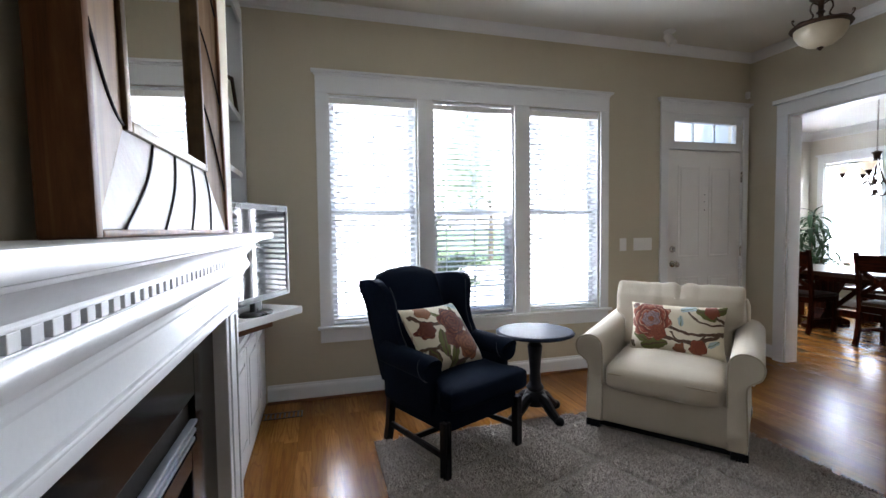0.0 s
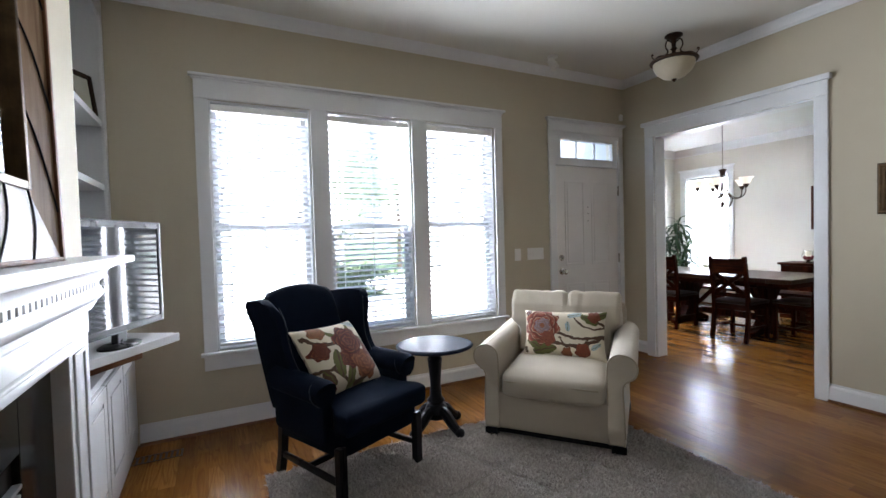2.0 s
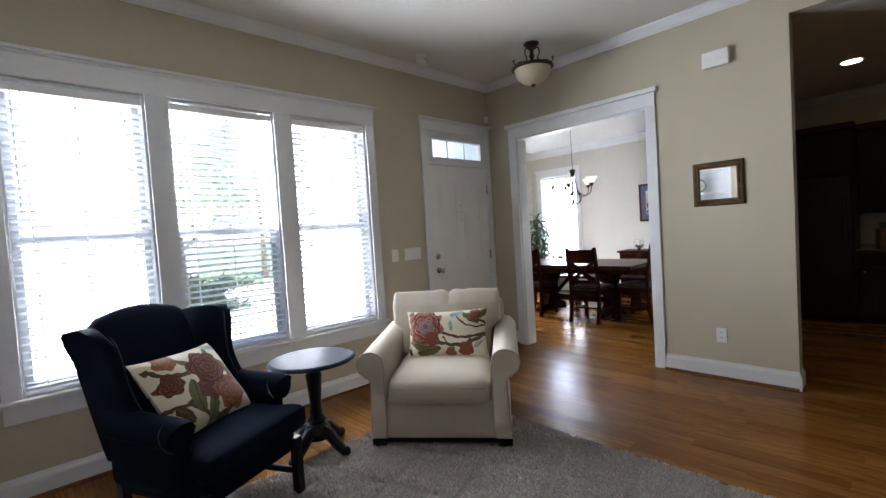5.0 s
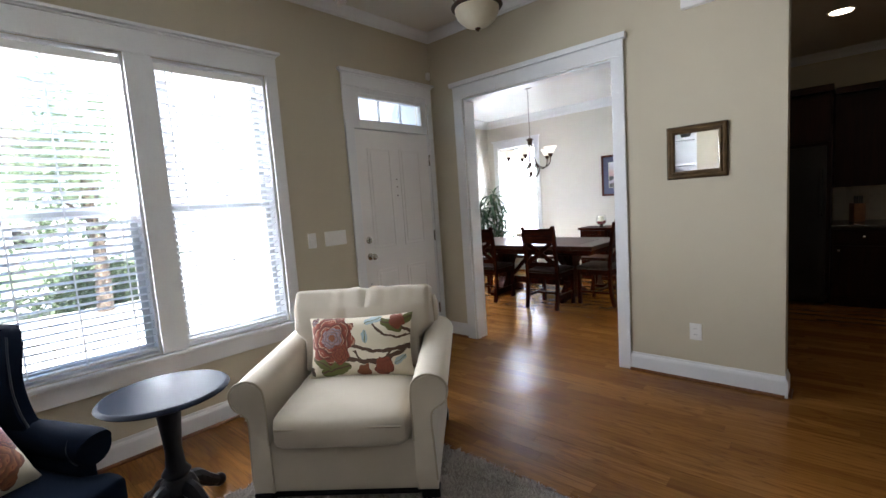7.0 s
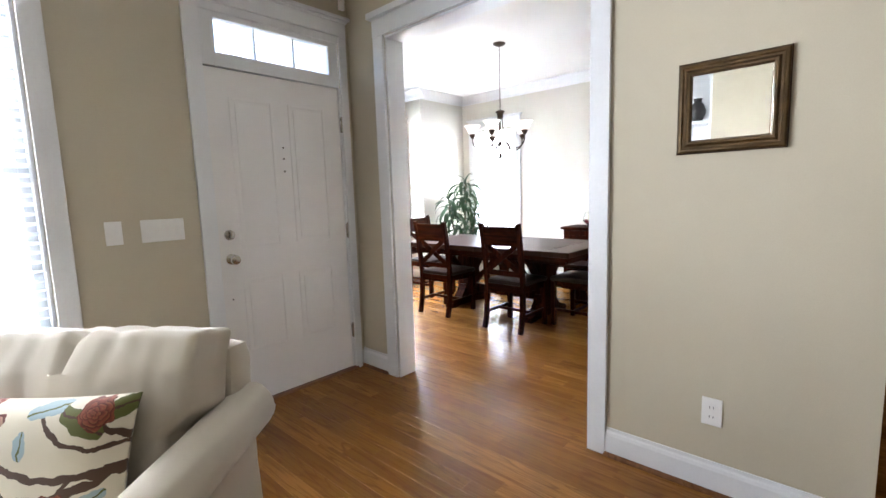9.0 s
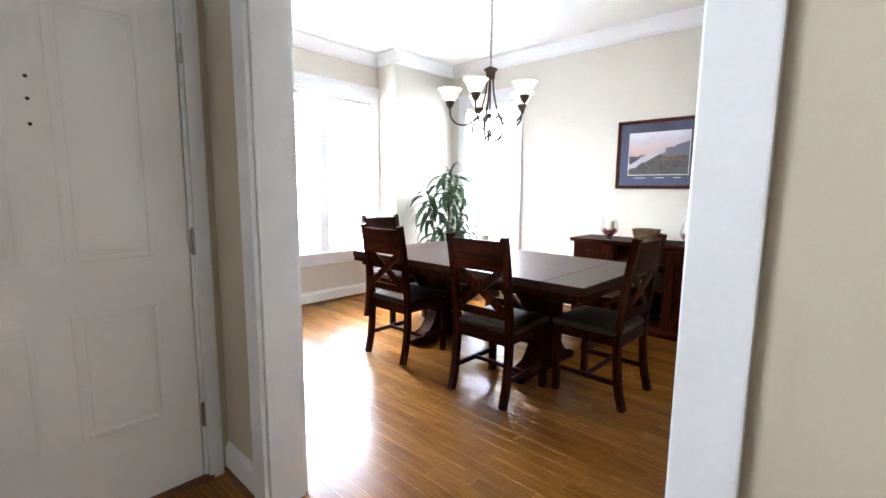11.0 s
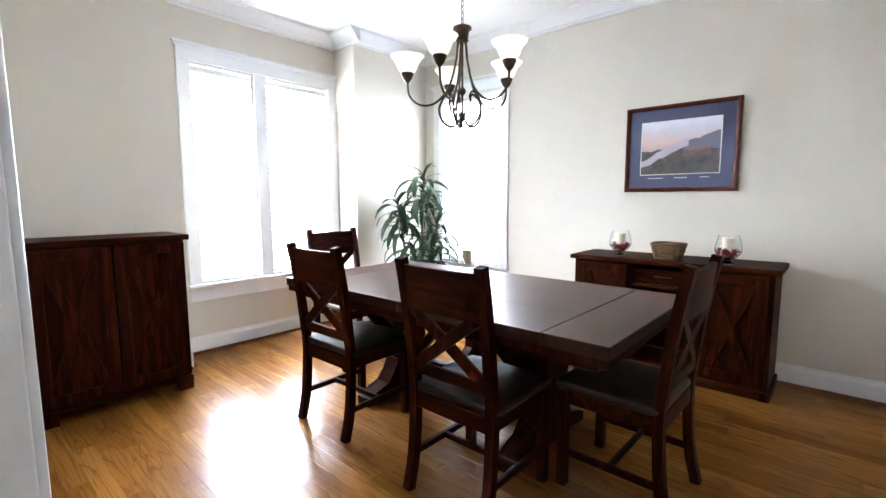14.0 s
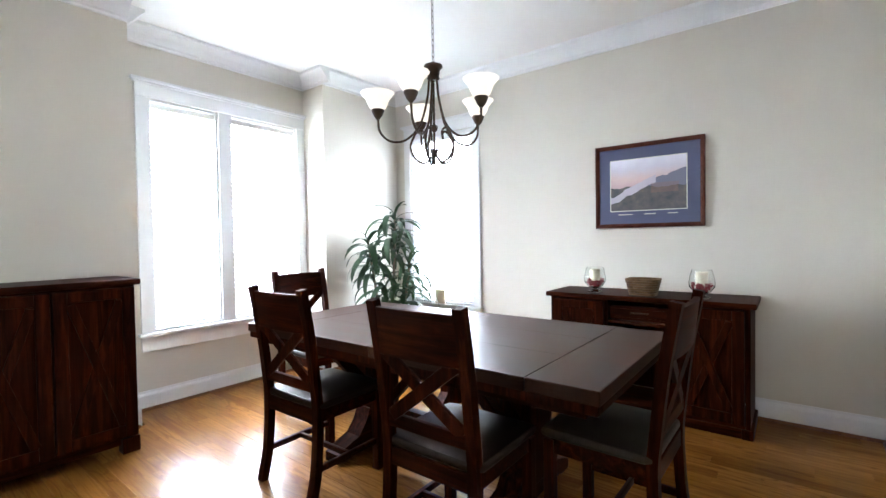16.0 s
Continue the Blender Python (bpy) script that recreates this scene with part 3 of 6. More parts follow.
WIN = [(-0.413, 0.287), (0.418, 1.138), (1.283, 1.990)]

setting("wall_front", wall_with_holes("y", YF, 0.18, (XL - 0.14, XD), (0, HC), [(a, b, 0.57, 2.36) for a, b in WIN] + [(2.712, 3.677, 0.0, 2.37)]), WALL, "tan painted living room wall with windows and door", "wall", False)
setting("wall_opening", wall_with_holes("x", XO, XD - XO, (0.655, YF), (0, HC), [(1.675, 3.10, 0, 2.33)]), WALL, "tan painted wall with a wide cased opening", "wall", False)
setting("wall_chimney", boxes(((XL, -0.75, 0), (-0.93, 0.0, HC)), ((XL, 0, 0), (-0.93, 2.02, HC)), ((XL, 2.0202, 0), (-0.88, 2.15, HC)), ((-0.9298, -0.75, 1.3105), (-0.88, 2.02, HC)), bevel=0), WALL, "tan chimney breast above the mantel", "wall", False)
setting("wall_left", boxes(((XL - 0.14, YK, 0), (XL, YF, HC)), bevel=0), WALL, "tan painted living room wall", "wall", False)
setting("wall_back", boxes(((XL - 0.14, YK - 0.14, 0), (8.2, YK, HC)), bevel=0), WALL, "tan painted back wall", "wall", False)
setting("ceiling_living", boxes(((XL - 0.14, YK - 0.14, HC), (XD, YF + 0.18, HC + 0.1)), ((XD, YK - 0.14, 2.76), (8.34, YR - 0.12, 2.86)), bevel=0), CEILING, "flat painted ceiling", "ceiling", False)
setting("wall_header", boxes(((XO, YK, 2.7605), (XD, 0.6545, HC)), bevel=0), WALL, "tan painted header over the kitchen opening", "wall", False)
setting("wall_dining_front", wall_with_holes("y", YS, 0.16, (XD, 4.97), (0, HD), []), WALL_DINING, "cream painted dining room wall beside the bay", "wall", False)
setting("wall_dining_corner", wall_with_holes("y", YS, 0.16, (6.53, XE), (0, HD), []), WALL_DINING, "cream painted wall behind the plant", "wall", False)
BAY = [(5.185, 5.69), (5.80, 6.435)]
setting("wall_bay", wall_with_holes("y", YB, 0.16, (4.83, 6.67), (0, HD), [(a, b, 0.57, 2.31) for a, b in BAY]), WALL_DINING, "cream painted bay wall under and over the windows", "wall", False)
setting("wall_bay_side", boxes(((4.83, YS + 0.16, 0), (4.97, YB, HD)), bevel=0), WALL_DINING, "cream painted return of the bay", "wall", False)
setting("wall_bay_return", boxes(((6.53, YS + 0.16, 0), (6.67, YB, HD)), bevel=0), WALL_DINING, "cream painted return of the bay", "wall", False)
setting("wall_dining_far", wall_with_holes("x", XE, 0.16, (YR - 0.12, YS + 0.16), (0, HD), [(4.535, 5.325, 0.57, 2.31)]), WALL_DINING, "cream painted dining room wall with a picture", "wall", False)
setting("wall_dining_kitchen", boxes(((XD, YR - 0.12, 0), (XE, YR, HD)), bevel=0), WALL_DINING, "cream painted wall towards the kitchen", "wall", False)
setting("wall_dining_inner", wall_with_holes("x", XD - 0.012, 0.012 + 0.004, (YF + 0.181, YS), (0, HD), []), WALL_DINING, "cream painted dining room side wall", "wall", False)
setting("wall_dining_skin", wall_with_holes("x", XD + 0.0005, 0.004, (YR, YF + 0.18), (0, HD), [(1.675, 3.10, 0, 2.33)]), WALL_DINING, "cream painted dining side of the opening wall", "wall", False)
setting("wall_porch_side", boxes(((XD - 0.15, YF + 0.18, 0), (XD - 0.012, YS + 0.16, HD)), bevel=0), SIDING, "pale siding of the porch side", "wall", False)
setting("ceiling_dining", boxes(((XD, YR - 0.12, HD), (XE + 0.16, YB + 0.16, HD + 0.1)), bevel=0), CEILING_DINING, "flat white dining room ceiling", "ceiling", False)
setting("wall_kitchen", boxes(((8.2, YK, 0), (8.34, YR - 0.12, HC)), ((XE, YR - 0.14, 0), (8.2, YR - 0.12, HC)), bevel=0), WALL, "tan kitchen wall", "wall", False)

# crown mouldings, baseboards and shoe mouldings
for nm, a, b, out, h, sc, mt in [
    ("front", (XL, YF, HC), (XO, YF, HC), (0, -1, 0), HC, 0.78, TRIM), ("opening", (XO, 0.655, HC), (XO, YF, HC), (-1, 0, 0), HC, 0.78, TRIM),
    ("chimney", (-0.88, -0.75, HC), (-0.88, 2.15, HC), (1, 0, 0), HC, 0.78, TRIM), ("back", (XL, YK, HC), (8.2, YK, HC), (0, 1, 0), HC, 0.78, TRIM),
    ("kitchen", (7.225, YK, 2.76), (7.225, YR - 0.12, 2.76), (-1, 0, 0), HC, 0.9, TRIM), ("kitchen_side", (XD, YR - 0.12, 2.76), (7.225, YR - 0.12, 2.76), (0, -1, 0), HC, 0.9, TRIM),
    ("dining_front", (XD, YS, HD), (4.97, YS, HD), (0, -1, 0), HD, 1.25, TRIM), ("dining_corner", (6.53, YS, HD), (XE, YS, HD), (0, -1, 0), HD, 1.25, TRIM),
    ("bay", (4.97, YB, HD), (6.53, YB, HD), (0, -1, 0), HD, 1.25, TRIM), ("bay_side", (4.97, YS, HD), (4.97, YB, HD), (1, 0, 0), HD, 1.25, TRIM), ("bay_return", (6.53, YS - 0.11, HD), (6.53, YB, HD), (-1, 0, 0), HD, 1.25, TRIM),
    ("dining_far", (XE, YR, HD), (XE, YS, HD), (-1, 0, 0), HD, 1.25, TRIM), ("dining_kitchen", (XD, YR, HD), (XE, YR, HD), (0, 1, 0), HD, 1.25, TRIM), ("dining_inner", (XD + 0.0045, YR, HD), (XD + 0.0045, YS, HD), (1, 0, 0), HD, 1.25, TRIM),
]:
    low = Vector((0, 0, -0.1 * sc - 0.001))
    setting("trim_crown_" + nm, run(CROWN, Vector(a) + low, Vector(b) + low, out, (sc, sc)), mt, "white painted crown moulding", "moulding", False)
BASE = [(0, 0), (0.016, 0), (0.016, 0.105), (0.012, 0.118), (0.007, 0.125), (0.005, 0.14), (0, 0.14)]
QUARTER = [(0.0162, 0.0), (0.034, 0.0), (0.033, 0.008), (0.027, 0.016), (0.0162, 0.019)]
for nm, a, b, out in [
    ("front", (-0.90, YF, 0), (2.65, YF, 0), (0, -1, 0)), ("opening", (XO, 0.655, 0), (XO, 1.60, 0), (-1, 0, 0)), ("corner", (XO, 3.20, 0), (XO, YF, 0), (-1, 0, 0)),
    ("wall_end", (XO - 0.016, 0.655, 0), (XD, 0.655, 0), (0, -1, 0)), ("dining_front", (XD, YS, 0), (4.97, YS, 0), (0, -1, 0)), ("bay", (4.97, YB, 0), (6.53, YB, 0), (0, -1, 0)),
    ("bay_side", (4.97, YS, 0), (4.97, YB, 0), (1, 0, 0)), ("bay_return", (6.53, YS - 0.016, 0), (6.53, YB, 0), (-1, 0, 0)), ("dining_corner", (6.53, YS, 0), (XE, YS, 0), (0, -1, 0)),
    ("dining_far", (XE, YR, 0), (XE, YS, 0), (-1, 0, 0)), ("dining_kitchen", (XD, YR, 0), (XE, YR, 0), (0, 1, 0)), ("dining_inner", (XD + 0.0045, 3.2, 0), (XD + 0.0045, YS, 0), (1, 0, 0)),
    ("back", (XL, YK, 0), (8.2, YK, 0), (0, 1, 0)), ("chimney", (-0.93, YK, 0), (-0.93, -0.8, 0), (1, 0, 0)),
]:
    setting("baseboard_" + nm, run(BASE, a, b, out), TRIM, "white painted baseboard", "baseboard", False)
    setting("trim_shoe_" + nm, run(QUARTER, a, b, out), SHOE, "oak shoe moulding along the baseboard", "moulding", False)


# ---- windows ----
def slat_mesh(w):
    bm = bmesh.new()
    n = 6
    top, low = [], []
    for i in range(n + 1):
        u = -1 + 2 * i / n
        zc = 0.004 * (1 - u * u)
        for lst, dz in ((top, 0.0015), (low, -0.0015)):
            lst.append([bm.verts.new((s * w / 2, u * 0.025, zc + dz)) for s in (-1, 1)])
    for i in range(n):
        bm.faces.new((top[i][0], top[i][1], top[i + 1][1], top[i + 1][0]))
        bm.faces.new((low[i][0], low[i + 1][0], low[i + 1][1], low[i][1]))
    for k in (0, n):
        bm.faces.new((top[k][0], top[k][1], low[k][1], low[k][0]))
    for s in (0, 1):
        bm.faces.new([top[i][s] for i in range(n + 1)] + [low[i][s] for i in range(n, -1, -1)])
    return finish("slat", bm, SLAT)


def sash_window(name, m, w, z0, z1, mid, label):
    """A double-hung window in an opening w wide; local x across, y outwards from the wall's room face."""
    win = thing(name, m, label, "window", kind="structure")
    part("jamb", framed(bmesh.new(), (-w / 2, z0), (w / 2, z1), 0.014, (0.0, 0.15)), TRIM, win)
    u = w / 2 - 0.014
    for nm, a, b, d in (("upper_sash", mid - 0.02, z1 - 0.014, 0.115), ("lower_sash", z0 + 0.014, mid + 0.02, 0.085)):
        s = part(nm, framed(bmesh.new(), (-u, a), (u, b), 0.04, (d, d + 0.028)), TRIM, win)
        p = part("pane", boxes(((-u + 0.041, d + 0.011, a + 0.041), (u - 0.041, d + 0.015, b - 0.041)), bevel=0), GLASS, s)
        p.visible_shadow = False
    return win


def blind(m, w, z0, z1, tilt, label, group, seed=1):
    """A white slatted blind on its cords, hung inside a window's jamb."""
    rng = random.Random(seed)
    b = thing("window_blind", m, label, "blind", group)
    part("headrail", boxes(((-w / 2, -0.03, z1 - 0.045), (w / 2, 0.028, z1))), PLASTIC, b)
    part("bottom_rail", boxes(((-w / 2, -0.025, z0), (w / 2, 0.025, z0 + 0.018)), bevel=0.006), PLASTIC, b)
    me = slat_mesh(w)
    n = int((z1 - 0.06 - z0 - 0.03) / 0.044)
    for i in range(n):
        s = new("slat", me)
        s.parent = b
        s.matrix_basis = pose(0, 0, z0 + 0.045 + i * 0.044, tilt + rng.uniform(-1.6, 1.6), rng.uniform(-0.25, 0.25), 0)
    for x in (-w * 0.36, 0.0, w * 0.36):
        part("ladder_tape", boxes(((x - 0.004, -0.0285, z0 + 0.01), (x + 0.004, -0.0275, z1 - 0.03)), bevel=0), SLAT, b)
    part("tilt_wand", tube(bmesh.new(), [(-w * 0.42, -0.036, z1 - 0.03), (-w * 0.42, -0.04, z1 - 0.75)], 0.0035, 6), PLASTIC, b)
    return b


for i, (a, b) in enumerate(WIN):
    c, w = (a + b) / 2, b - a
    sash_window(f"window_{i + 1}", pose(c, YF, 0), w, 0.57, 2.36, 1.465, "white double-hung sash window in the living room")
    blind(pose(c, YF + 0.035, 0), w - 0.03, 0.598, 2.335, (-24, -20, -22)[i], "white slatted blind, open, in a bright window", "living room blinds", i)
for i, (a, b) in enumerate(BAY):
    c, w = (a + b) / 2, b - a
    sash_window(f"window_{i + 4}", pose(c, YB, 0), w, 0.57, 2.31, 1.40, "white double-hung sash window in the bay")
    blind(pose(c, YB + 0.035, 0), w - 0.03, 0.598, 2.285, 40, "white slatted blind, half closed, in the bay window", "dining room blinds", 10 + i)
sash_window("window_6", pose(XE, 4.93, 0, 0, 0, -90), 0.79, 0.57, 2.31, 1.40, "white double-hung sash window beside the plant")
blind(pose(XE + 0.035, 4.93, 0, 0, 0, -90), 0.734, 0.598, 2.285, 22, "white slatted blind in the window beside the plant", "dining room blinds", 20)


def casing(name, m, x0, x1, z0, z1, mulls, glass_top, sill):
    """Flat casing with a stepped head and cap, a stool and an apron; local y points into the wall."""
    c = thing(name, m, "white painted window casing with a capped head", "trim", kind="structure")
    side = 0.088
    for a, b in [(x0, x0 + side), (x1 - side, x1)] + mulls:
        part("casing_board", boxes(((a, -0.02, sill), (b, -0.001, glass_top))), TRIM, c)
    part("head_board", boxes(((x0, -0.023, glass_top + 0.0005), (x1, -0.001, z1 - 0.035))), TRIM, c)
    part("head_cap", boxes(((x0 - 0.012, -0.03, z1 - 0.0345), (x1 + 0.012, -0.001, z1 - 0.02)), ((x0 - 0.028, -0.05, z1 - 0.0195), (x1 + 0.028, -0.001, z1))), TRIM, c)
    part("stool", boxes(((x0 - 0.02, -0.055, sill - 0.026), (x1 + 0.02, -0.001, sill - 0.0005)), bevel=0.008), TRIM, c)
    part("apron", boxes(((x0, -0.02, z0), (x1, -0.001, sill - 0.0265))), TRIM, c)


casing("trim_window_front", pose(0, YF, 0), -0.501, 2.082, 0.44, 2.532, [(0.289, 0.416), (1.140, 1.281)], 2.362, 0.57)
casing("trim_window_bay", pose(0, YB, 0), 5.095, 6.523, 0.43, 2.447, [(5.692, 5.798)], 2.312, 0.57)
casing("trim_window_far", pose(XE, 4.93, 0, 0, 0, -90), -0.485, 0.485, 0.43, 2.447, [], 2.312, 0.57)

# ---- front door ----
door = thing("door_1", pose(0.012, YF, 0), "white panelled entry door, closed, under a transom window", "door", kind="structure")
bm = boxes(((2.737, 0.004, 0.02), (3.63, 0.048, 2.05)))
part("door_slab", bm, DOOR_PAINT, door)
for x0, x1 in ((2.86, 3.13), (3.235, 3.505)):
    for z0, z1 in ((0.345, 0.812), (1.005, 1.895)):
        p = framed(bmesh.new(), (x0, z0), (x1, z1), 0.018, (-0.0006, 0.0042), bevel=0.003)
        box(p, (x0 + 0.035, -0.0008, z0 + 0.035), (x1 - 0.035, 0.0043, z1 - 0.035), 0.004)
        part("raised_panel", p, DOOR_PAINT, door)
part("door_knob", lathe(bmesh.new(), [(0.032, 0), (0.032, 0.008), (0.014, 0.014), (0.012, 0.035), (0.024, 0.045), (0.030, 0.058), (0.026, 0.070), (0.01, 0.076)], m=pose(2.80, 0.003, 0.945, 90)), NICKEL, door, "satin nickel door knob")
dead = lathe(bmesh.new(), [(0.031, 0), (0.031, 0.010), (0.026, 0.016), (0.01, 0.018)], m=pose(2.80, 0.003, 1.09, 90))
box(dead, (2.793, -0.034, 1.07), (2.807, -0.014, 1.11), 0.003)
part("deadbolt", dead, NICKEL, door, "satin nickel deadbolt")
for z in (0.30, 1.05, 1.80):
    h = boxes(((3.632, -0.0035, z - 0.05), (3.648, 0.002, z + 0.05)))
    tube(h, [(3.640, -0.008, z - 0.052), (3.640, -0.008, z + 0.058)], 0.006, 8)
    part("hinge", h, NICKEL, door, "nickel butt hinge")
for z in (1.62, 1.55, 1.47):
    part("peephole", lathe(bmesh.new(), [(0.006, 0), (0.006, 0.003), (0.003, 0.004)], 10, m=pose(3.185, 0.0045, z, 90)), VENT, door)
part("lock_hole", lathe(bmesh.new(), [(0.005, 0), (0.005, 0.002)], 10, m=pose(2.79, 0.0045, 0.70, 90)), VENT, door)
part("jamb", boxes(((2.6995, 0.003, 0.0), (2.733, 0.16, 2.0555))), TRIM, door)
part("jamb", boxes(((3.6335, 0.003, 0.0), (3.664, 0.16, 2.0555))), TRIM, door)
part("stop", boxes(((2.7335, 0.052, 0.019), (2.75, 0.16, 2.0555)), ((3.617, 0.052, 0.019), (3.633, 0.16, 2.0555)), ((2.7505, 0.052, 2.04), (3.6165, 0.16, 2.0555))), TRIM, door)
part("threshold", boxes(((2.70, -0.025, 0.0005), (3.665, 0.15, 0.018)), bevel=0.006), SHOE, door, "dark oak threshold")
case = thing("trim_door", pose(0.01, YF, 0), "white door casing with a capped head round a transom", "trim", kind="structure")
part("casing_board", boxes(((2.645, -0.02, 0), (2.733, -0.001, 2.40))), TRIM, case)
part("casing_board", boxes(((3.649, -0.02, 0), (3.708, -0.001, 2.40))), TRIM, case)
part("head_board", boxes(((2.645, -0.023, 2.4005), (3.708, -0.001, 2.495))), TRIM, case)
part("head_cap", boxes(((2.63, -0.03, 2.4955), (3.72, -0.001, 2.51)), ((2.615, -0.048, 2.5105), (3.733, -0.001, 2.532))), TRIM, case)
part("transom_frame", framed(bmesh.new(), (2.737, 2.056), (3.645, 2.398), 0.066, (-0.002, 0.06)), TRIM, case)
part("transom_head", boxes(((2.7335, -0.012, 2.352), (3.6485, -0.0025, 2.400))), TRIM, case)
part("transom_bead", framed(bmesh.new(), (2.795, 2.115), (3.585, 2.34), 0.02, (-0.004, 0.055), bevel=0.006), TRIM, case)
for i in range(3):
    a = 2.80 + i * 0.26
    p = part("pane", boxes(((a, 0.035, 2.125), (a + 0.257, 0.039, 2.33)), bevel=0), GLASS, case)
    p.visible_shadow = False
for i in (1, 2):
    part("muntin", boxes(((2.80 + i * 0.26 - 0.006, 0.02, 2.1355), (2.80 + i * 0.26 + 0.003, 0.05, 2.3195)), bevel=0.002), TRIM, case)

# ---- cased opening to the dining room ----
op = thing("trim_opening", pose(0, 0, 0), "white cased opening with a capped head", "trim", kind="structure")
for s, x0, x1 in ((-1, XO - 0.02, XO - 0.001), (1, XD + 0.006, XD + 0.024)):
    part("casing_board", boxes(((x0, 1.597 if s < 0 else 1.645, 0), (x1, 1.689, 2.335))), TRIM, op)
    part("casing_board", boxes(((x0, 3.105, 0), (x1, 3.205, 2.335))), TRIM, op)
    part("head_board", boxes(((x0 - (0.003 if s < 0 else 0), 1.597 if s < 0 else 1.65, 2.3355), (x1 + (0.003 if s > 0 else 0), 3.205, 2.45))), TRIM, op)
    part("head_cap", boxes(((x0 - 0.03 if s < 0 else x0, 1.575 if s < 0 else 1.64, 2.4505), (x1 + (0.03 if s > 0 else 0), 3.23, 2.49))), TRIM, op)
part("jamb", boxes(((XO - 0.001, 1.6755, 0), (XD + 0.006, 1.692, 2.318))), TRIM, op)
part("jamb", boxes(((XO - 0.001, 3.088, 0), (XD + 0.006, 3.1045, 2.318))), TRIM, op)
part("head_jamb", boxes(((XO - 0.001, 1.6755, 2.3185), (XD + 0.006, 3.1045, 2.335))), TRIM, op)


# ---- living room: fireplace wall ----
fp = thing("fireplace", pose(0, 0, -0.008), "white painted mantelpiece with dentil moulding round a black gas fireplace", "fireplace")
FX, MY0, MY1 = -0.855, -0.62, 2.06      # face of the surround, its two ends
part("leg", boxes(((-0.93, 1.80, 0), (FX, MY1, 1.03))), TRIM, fp)
part("leg", boxes(((-0.93, MY0, 0), (FX, MY0 + 0.23, 1.03))), TRIM, fp)
part("leg_panel", framed(bmesh.new(), (1.84, 0.16), (1.99, 0.99), 0.016, (FX, FX + 0.008), "x"), TRIM, fp)
part("frieze", boxes(((-0.93, MY0, 1.0305), (FX + 0.004, MY1, 1.20))), TRIM, fp)
part("opening_bead", boxes(((FX - 0.03, MY0 + 0.23, 1.0), (FX + 0.012, 1.80, 1.03)), ((FX - 0.03, MY0 + 0.231, 1.0305), (FX + 0.018, 1.799, 1.042)), bevel=0.006), TRIM, fp)
LOWER = [(0, 0), (0.008, 0), (0.010, 0.008), (0.016, 0.010), (0.017, 0.020), (0.024, 0.023), (0.026, 0.034), (0.031, 0.038), (0.042, 0.048), (0.049, 0.062), (0.048, 0.074), (0.041, 0.085), (0, 0.085)]
part("lower_moulding", run(LOWER, (FX + 0.0045, MY0, 1.115), (FX + 0.0045, MY1 + 0.01, 1.115), (1, 0, 0)), TRIM, fp)
part("dentil_band", boxes(((-0.93, MY0, 1.2005), (FX + 0.024, MY1 + 0.0, 1.232)), bevel=0.001), TRIM, fp)
part("dentil_fillet", boxes(((FX + 0.0242, MY0, 1.2005), (FX + 0.047, MY1 + 0.012, 1.2045)), ((FX + 0.0242, MY0, 1.2265), (FX + 0.047, MY1 + 0.012, 1.232)), bevel=0.001), TRIM, fp)
me = finish("dentil", boxes(((0, -0.012, 0), (0.0215, 0.012, 0.0218)), bevel=0.0015), TRIM)
i = 0
while MY0 + 0.03 + i * 0.041 < MY1:
    d = new("dentil", me)
    d.parent = fp
    d.matrix_basis = pose(FX + 0.0242, MY0 + 0.03 + i * 0.041, 1.2046)
    i += 1
COVE = [(0, 0), (0.05, 0), (0.05, 0.006), (0.058, 0.007), (0.06, 0.013), (0.063, 0.026), (0.072, 0.037), (0.088, 0.043), (0.089, 0.049), (0.10, 0.050), (0.104, 0.058), (0, 0.058)]
part("crown_moulding", run(COVE, (FX, MY0 - 0.03, 1.2325), (FX, MY1 + 0.04, 1.2325), (1, 0, 0)), TRIM, fp)
part("mantel_shelf", boxes(((-0.93, MY0 - 0.07, 1.2908), (FX + 0.15, MY1 + 0.085, 1.318)), bevel=0.007), TRIM, fp)
for lo, hi in (((-0.945, MY0 + 0.231, 0), (-0.905, -0.1205, 0.9995)), ((-0.945, 1.5205, 0), (-0.905, 1.7995, 0.9995)), ((-0.945, -0.12, 0.80), (-0.905, 1.52, 0.9995))):
    part("slate_slab", boxes((lo, hi), bevel=0.002), BLACK, fp, "polished black slate slab")
fbx = boxes(((-1.31, -0.12, 0.02), (-1.29, 1.52, 0.80)), ((-1.29, -0.14, 0.02), (-0.946, -0.12, 0.80)), ((-1.29, 1.52, 0.02), (-0.946, 1.54, 0.80)), ((-1.29, -0.12, 0.0), (-0.946, 1.52, 0.02)), ((-1.29, -0.12, 0.80), (-0.946, 1.52, 0.82)), bevel=0)
part("firebox", fbx, SOOT, fp)
part("louvre_backing", boxes(((-0.9445, -0.1195, 0.657), (-0.925, 1.5195, 0.7995)), bevel=0), SOOT, fp)
for k in range(3):
    lou = beam(bmesh.new(), (-0.895 - 0.004 * k, -0.06, 0.735 - 0.028 * k), (-0.895 - 0.004 * k, 1.46, 0.735 - 0.028 * k), 0.022, 0.012, 0.004)
    part("louvre", lou, STEEL, fp, "brushed steel top louvre")
part("insert_frame", framed(bmesh.new(), (-0.115, 0.025), (1.515, 0.655), 0.07, (-0.94, -0.90), "x"), BLACK, fp)
part("fire_glass", boxes(((-0.93, -0.045, 0.096), (-0.925, 1.445, 0.584)), bevel=0), BLACK, fp)
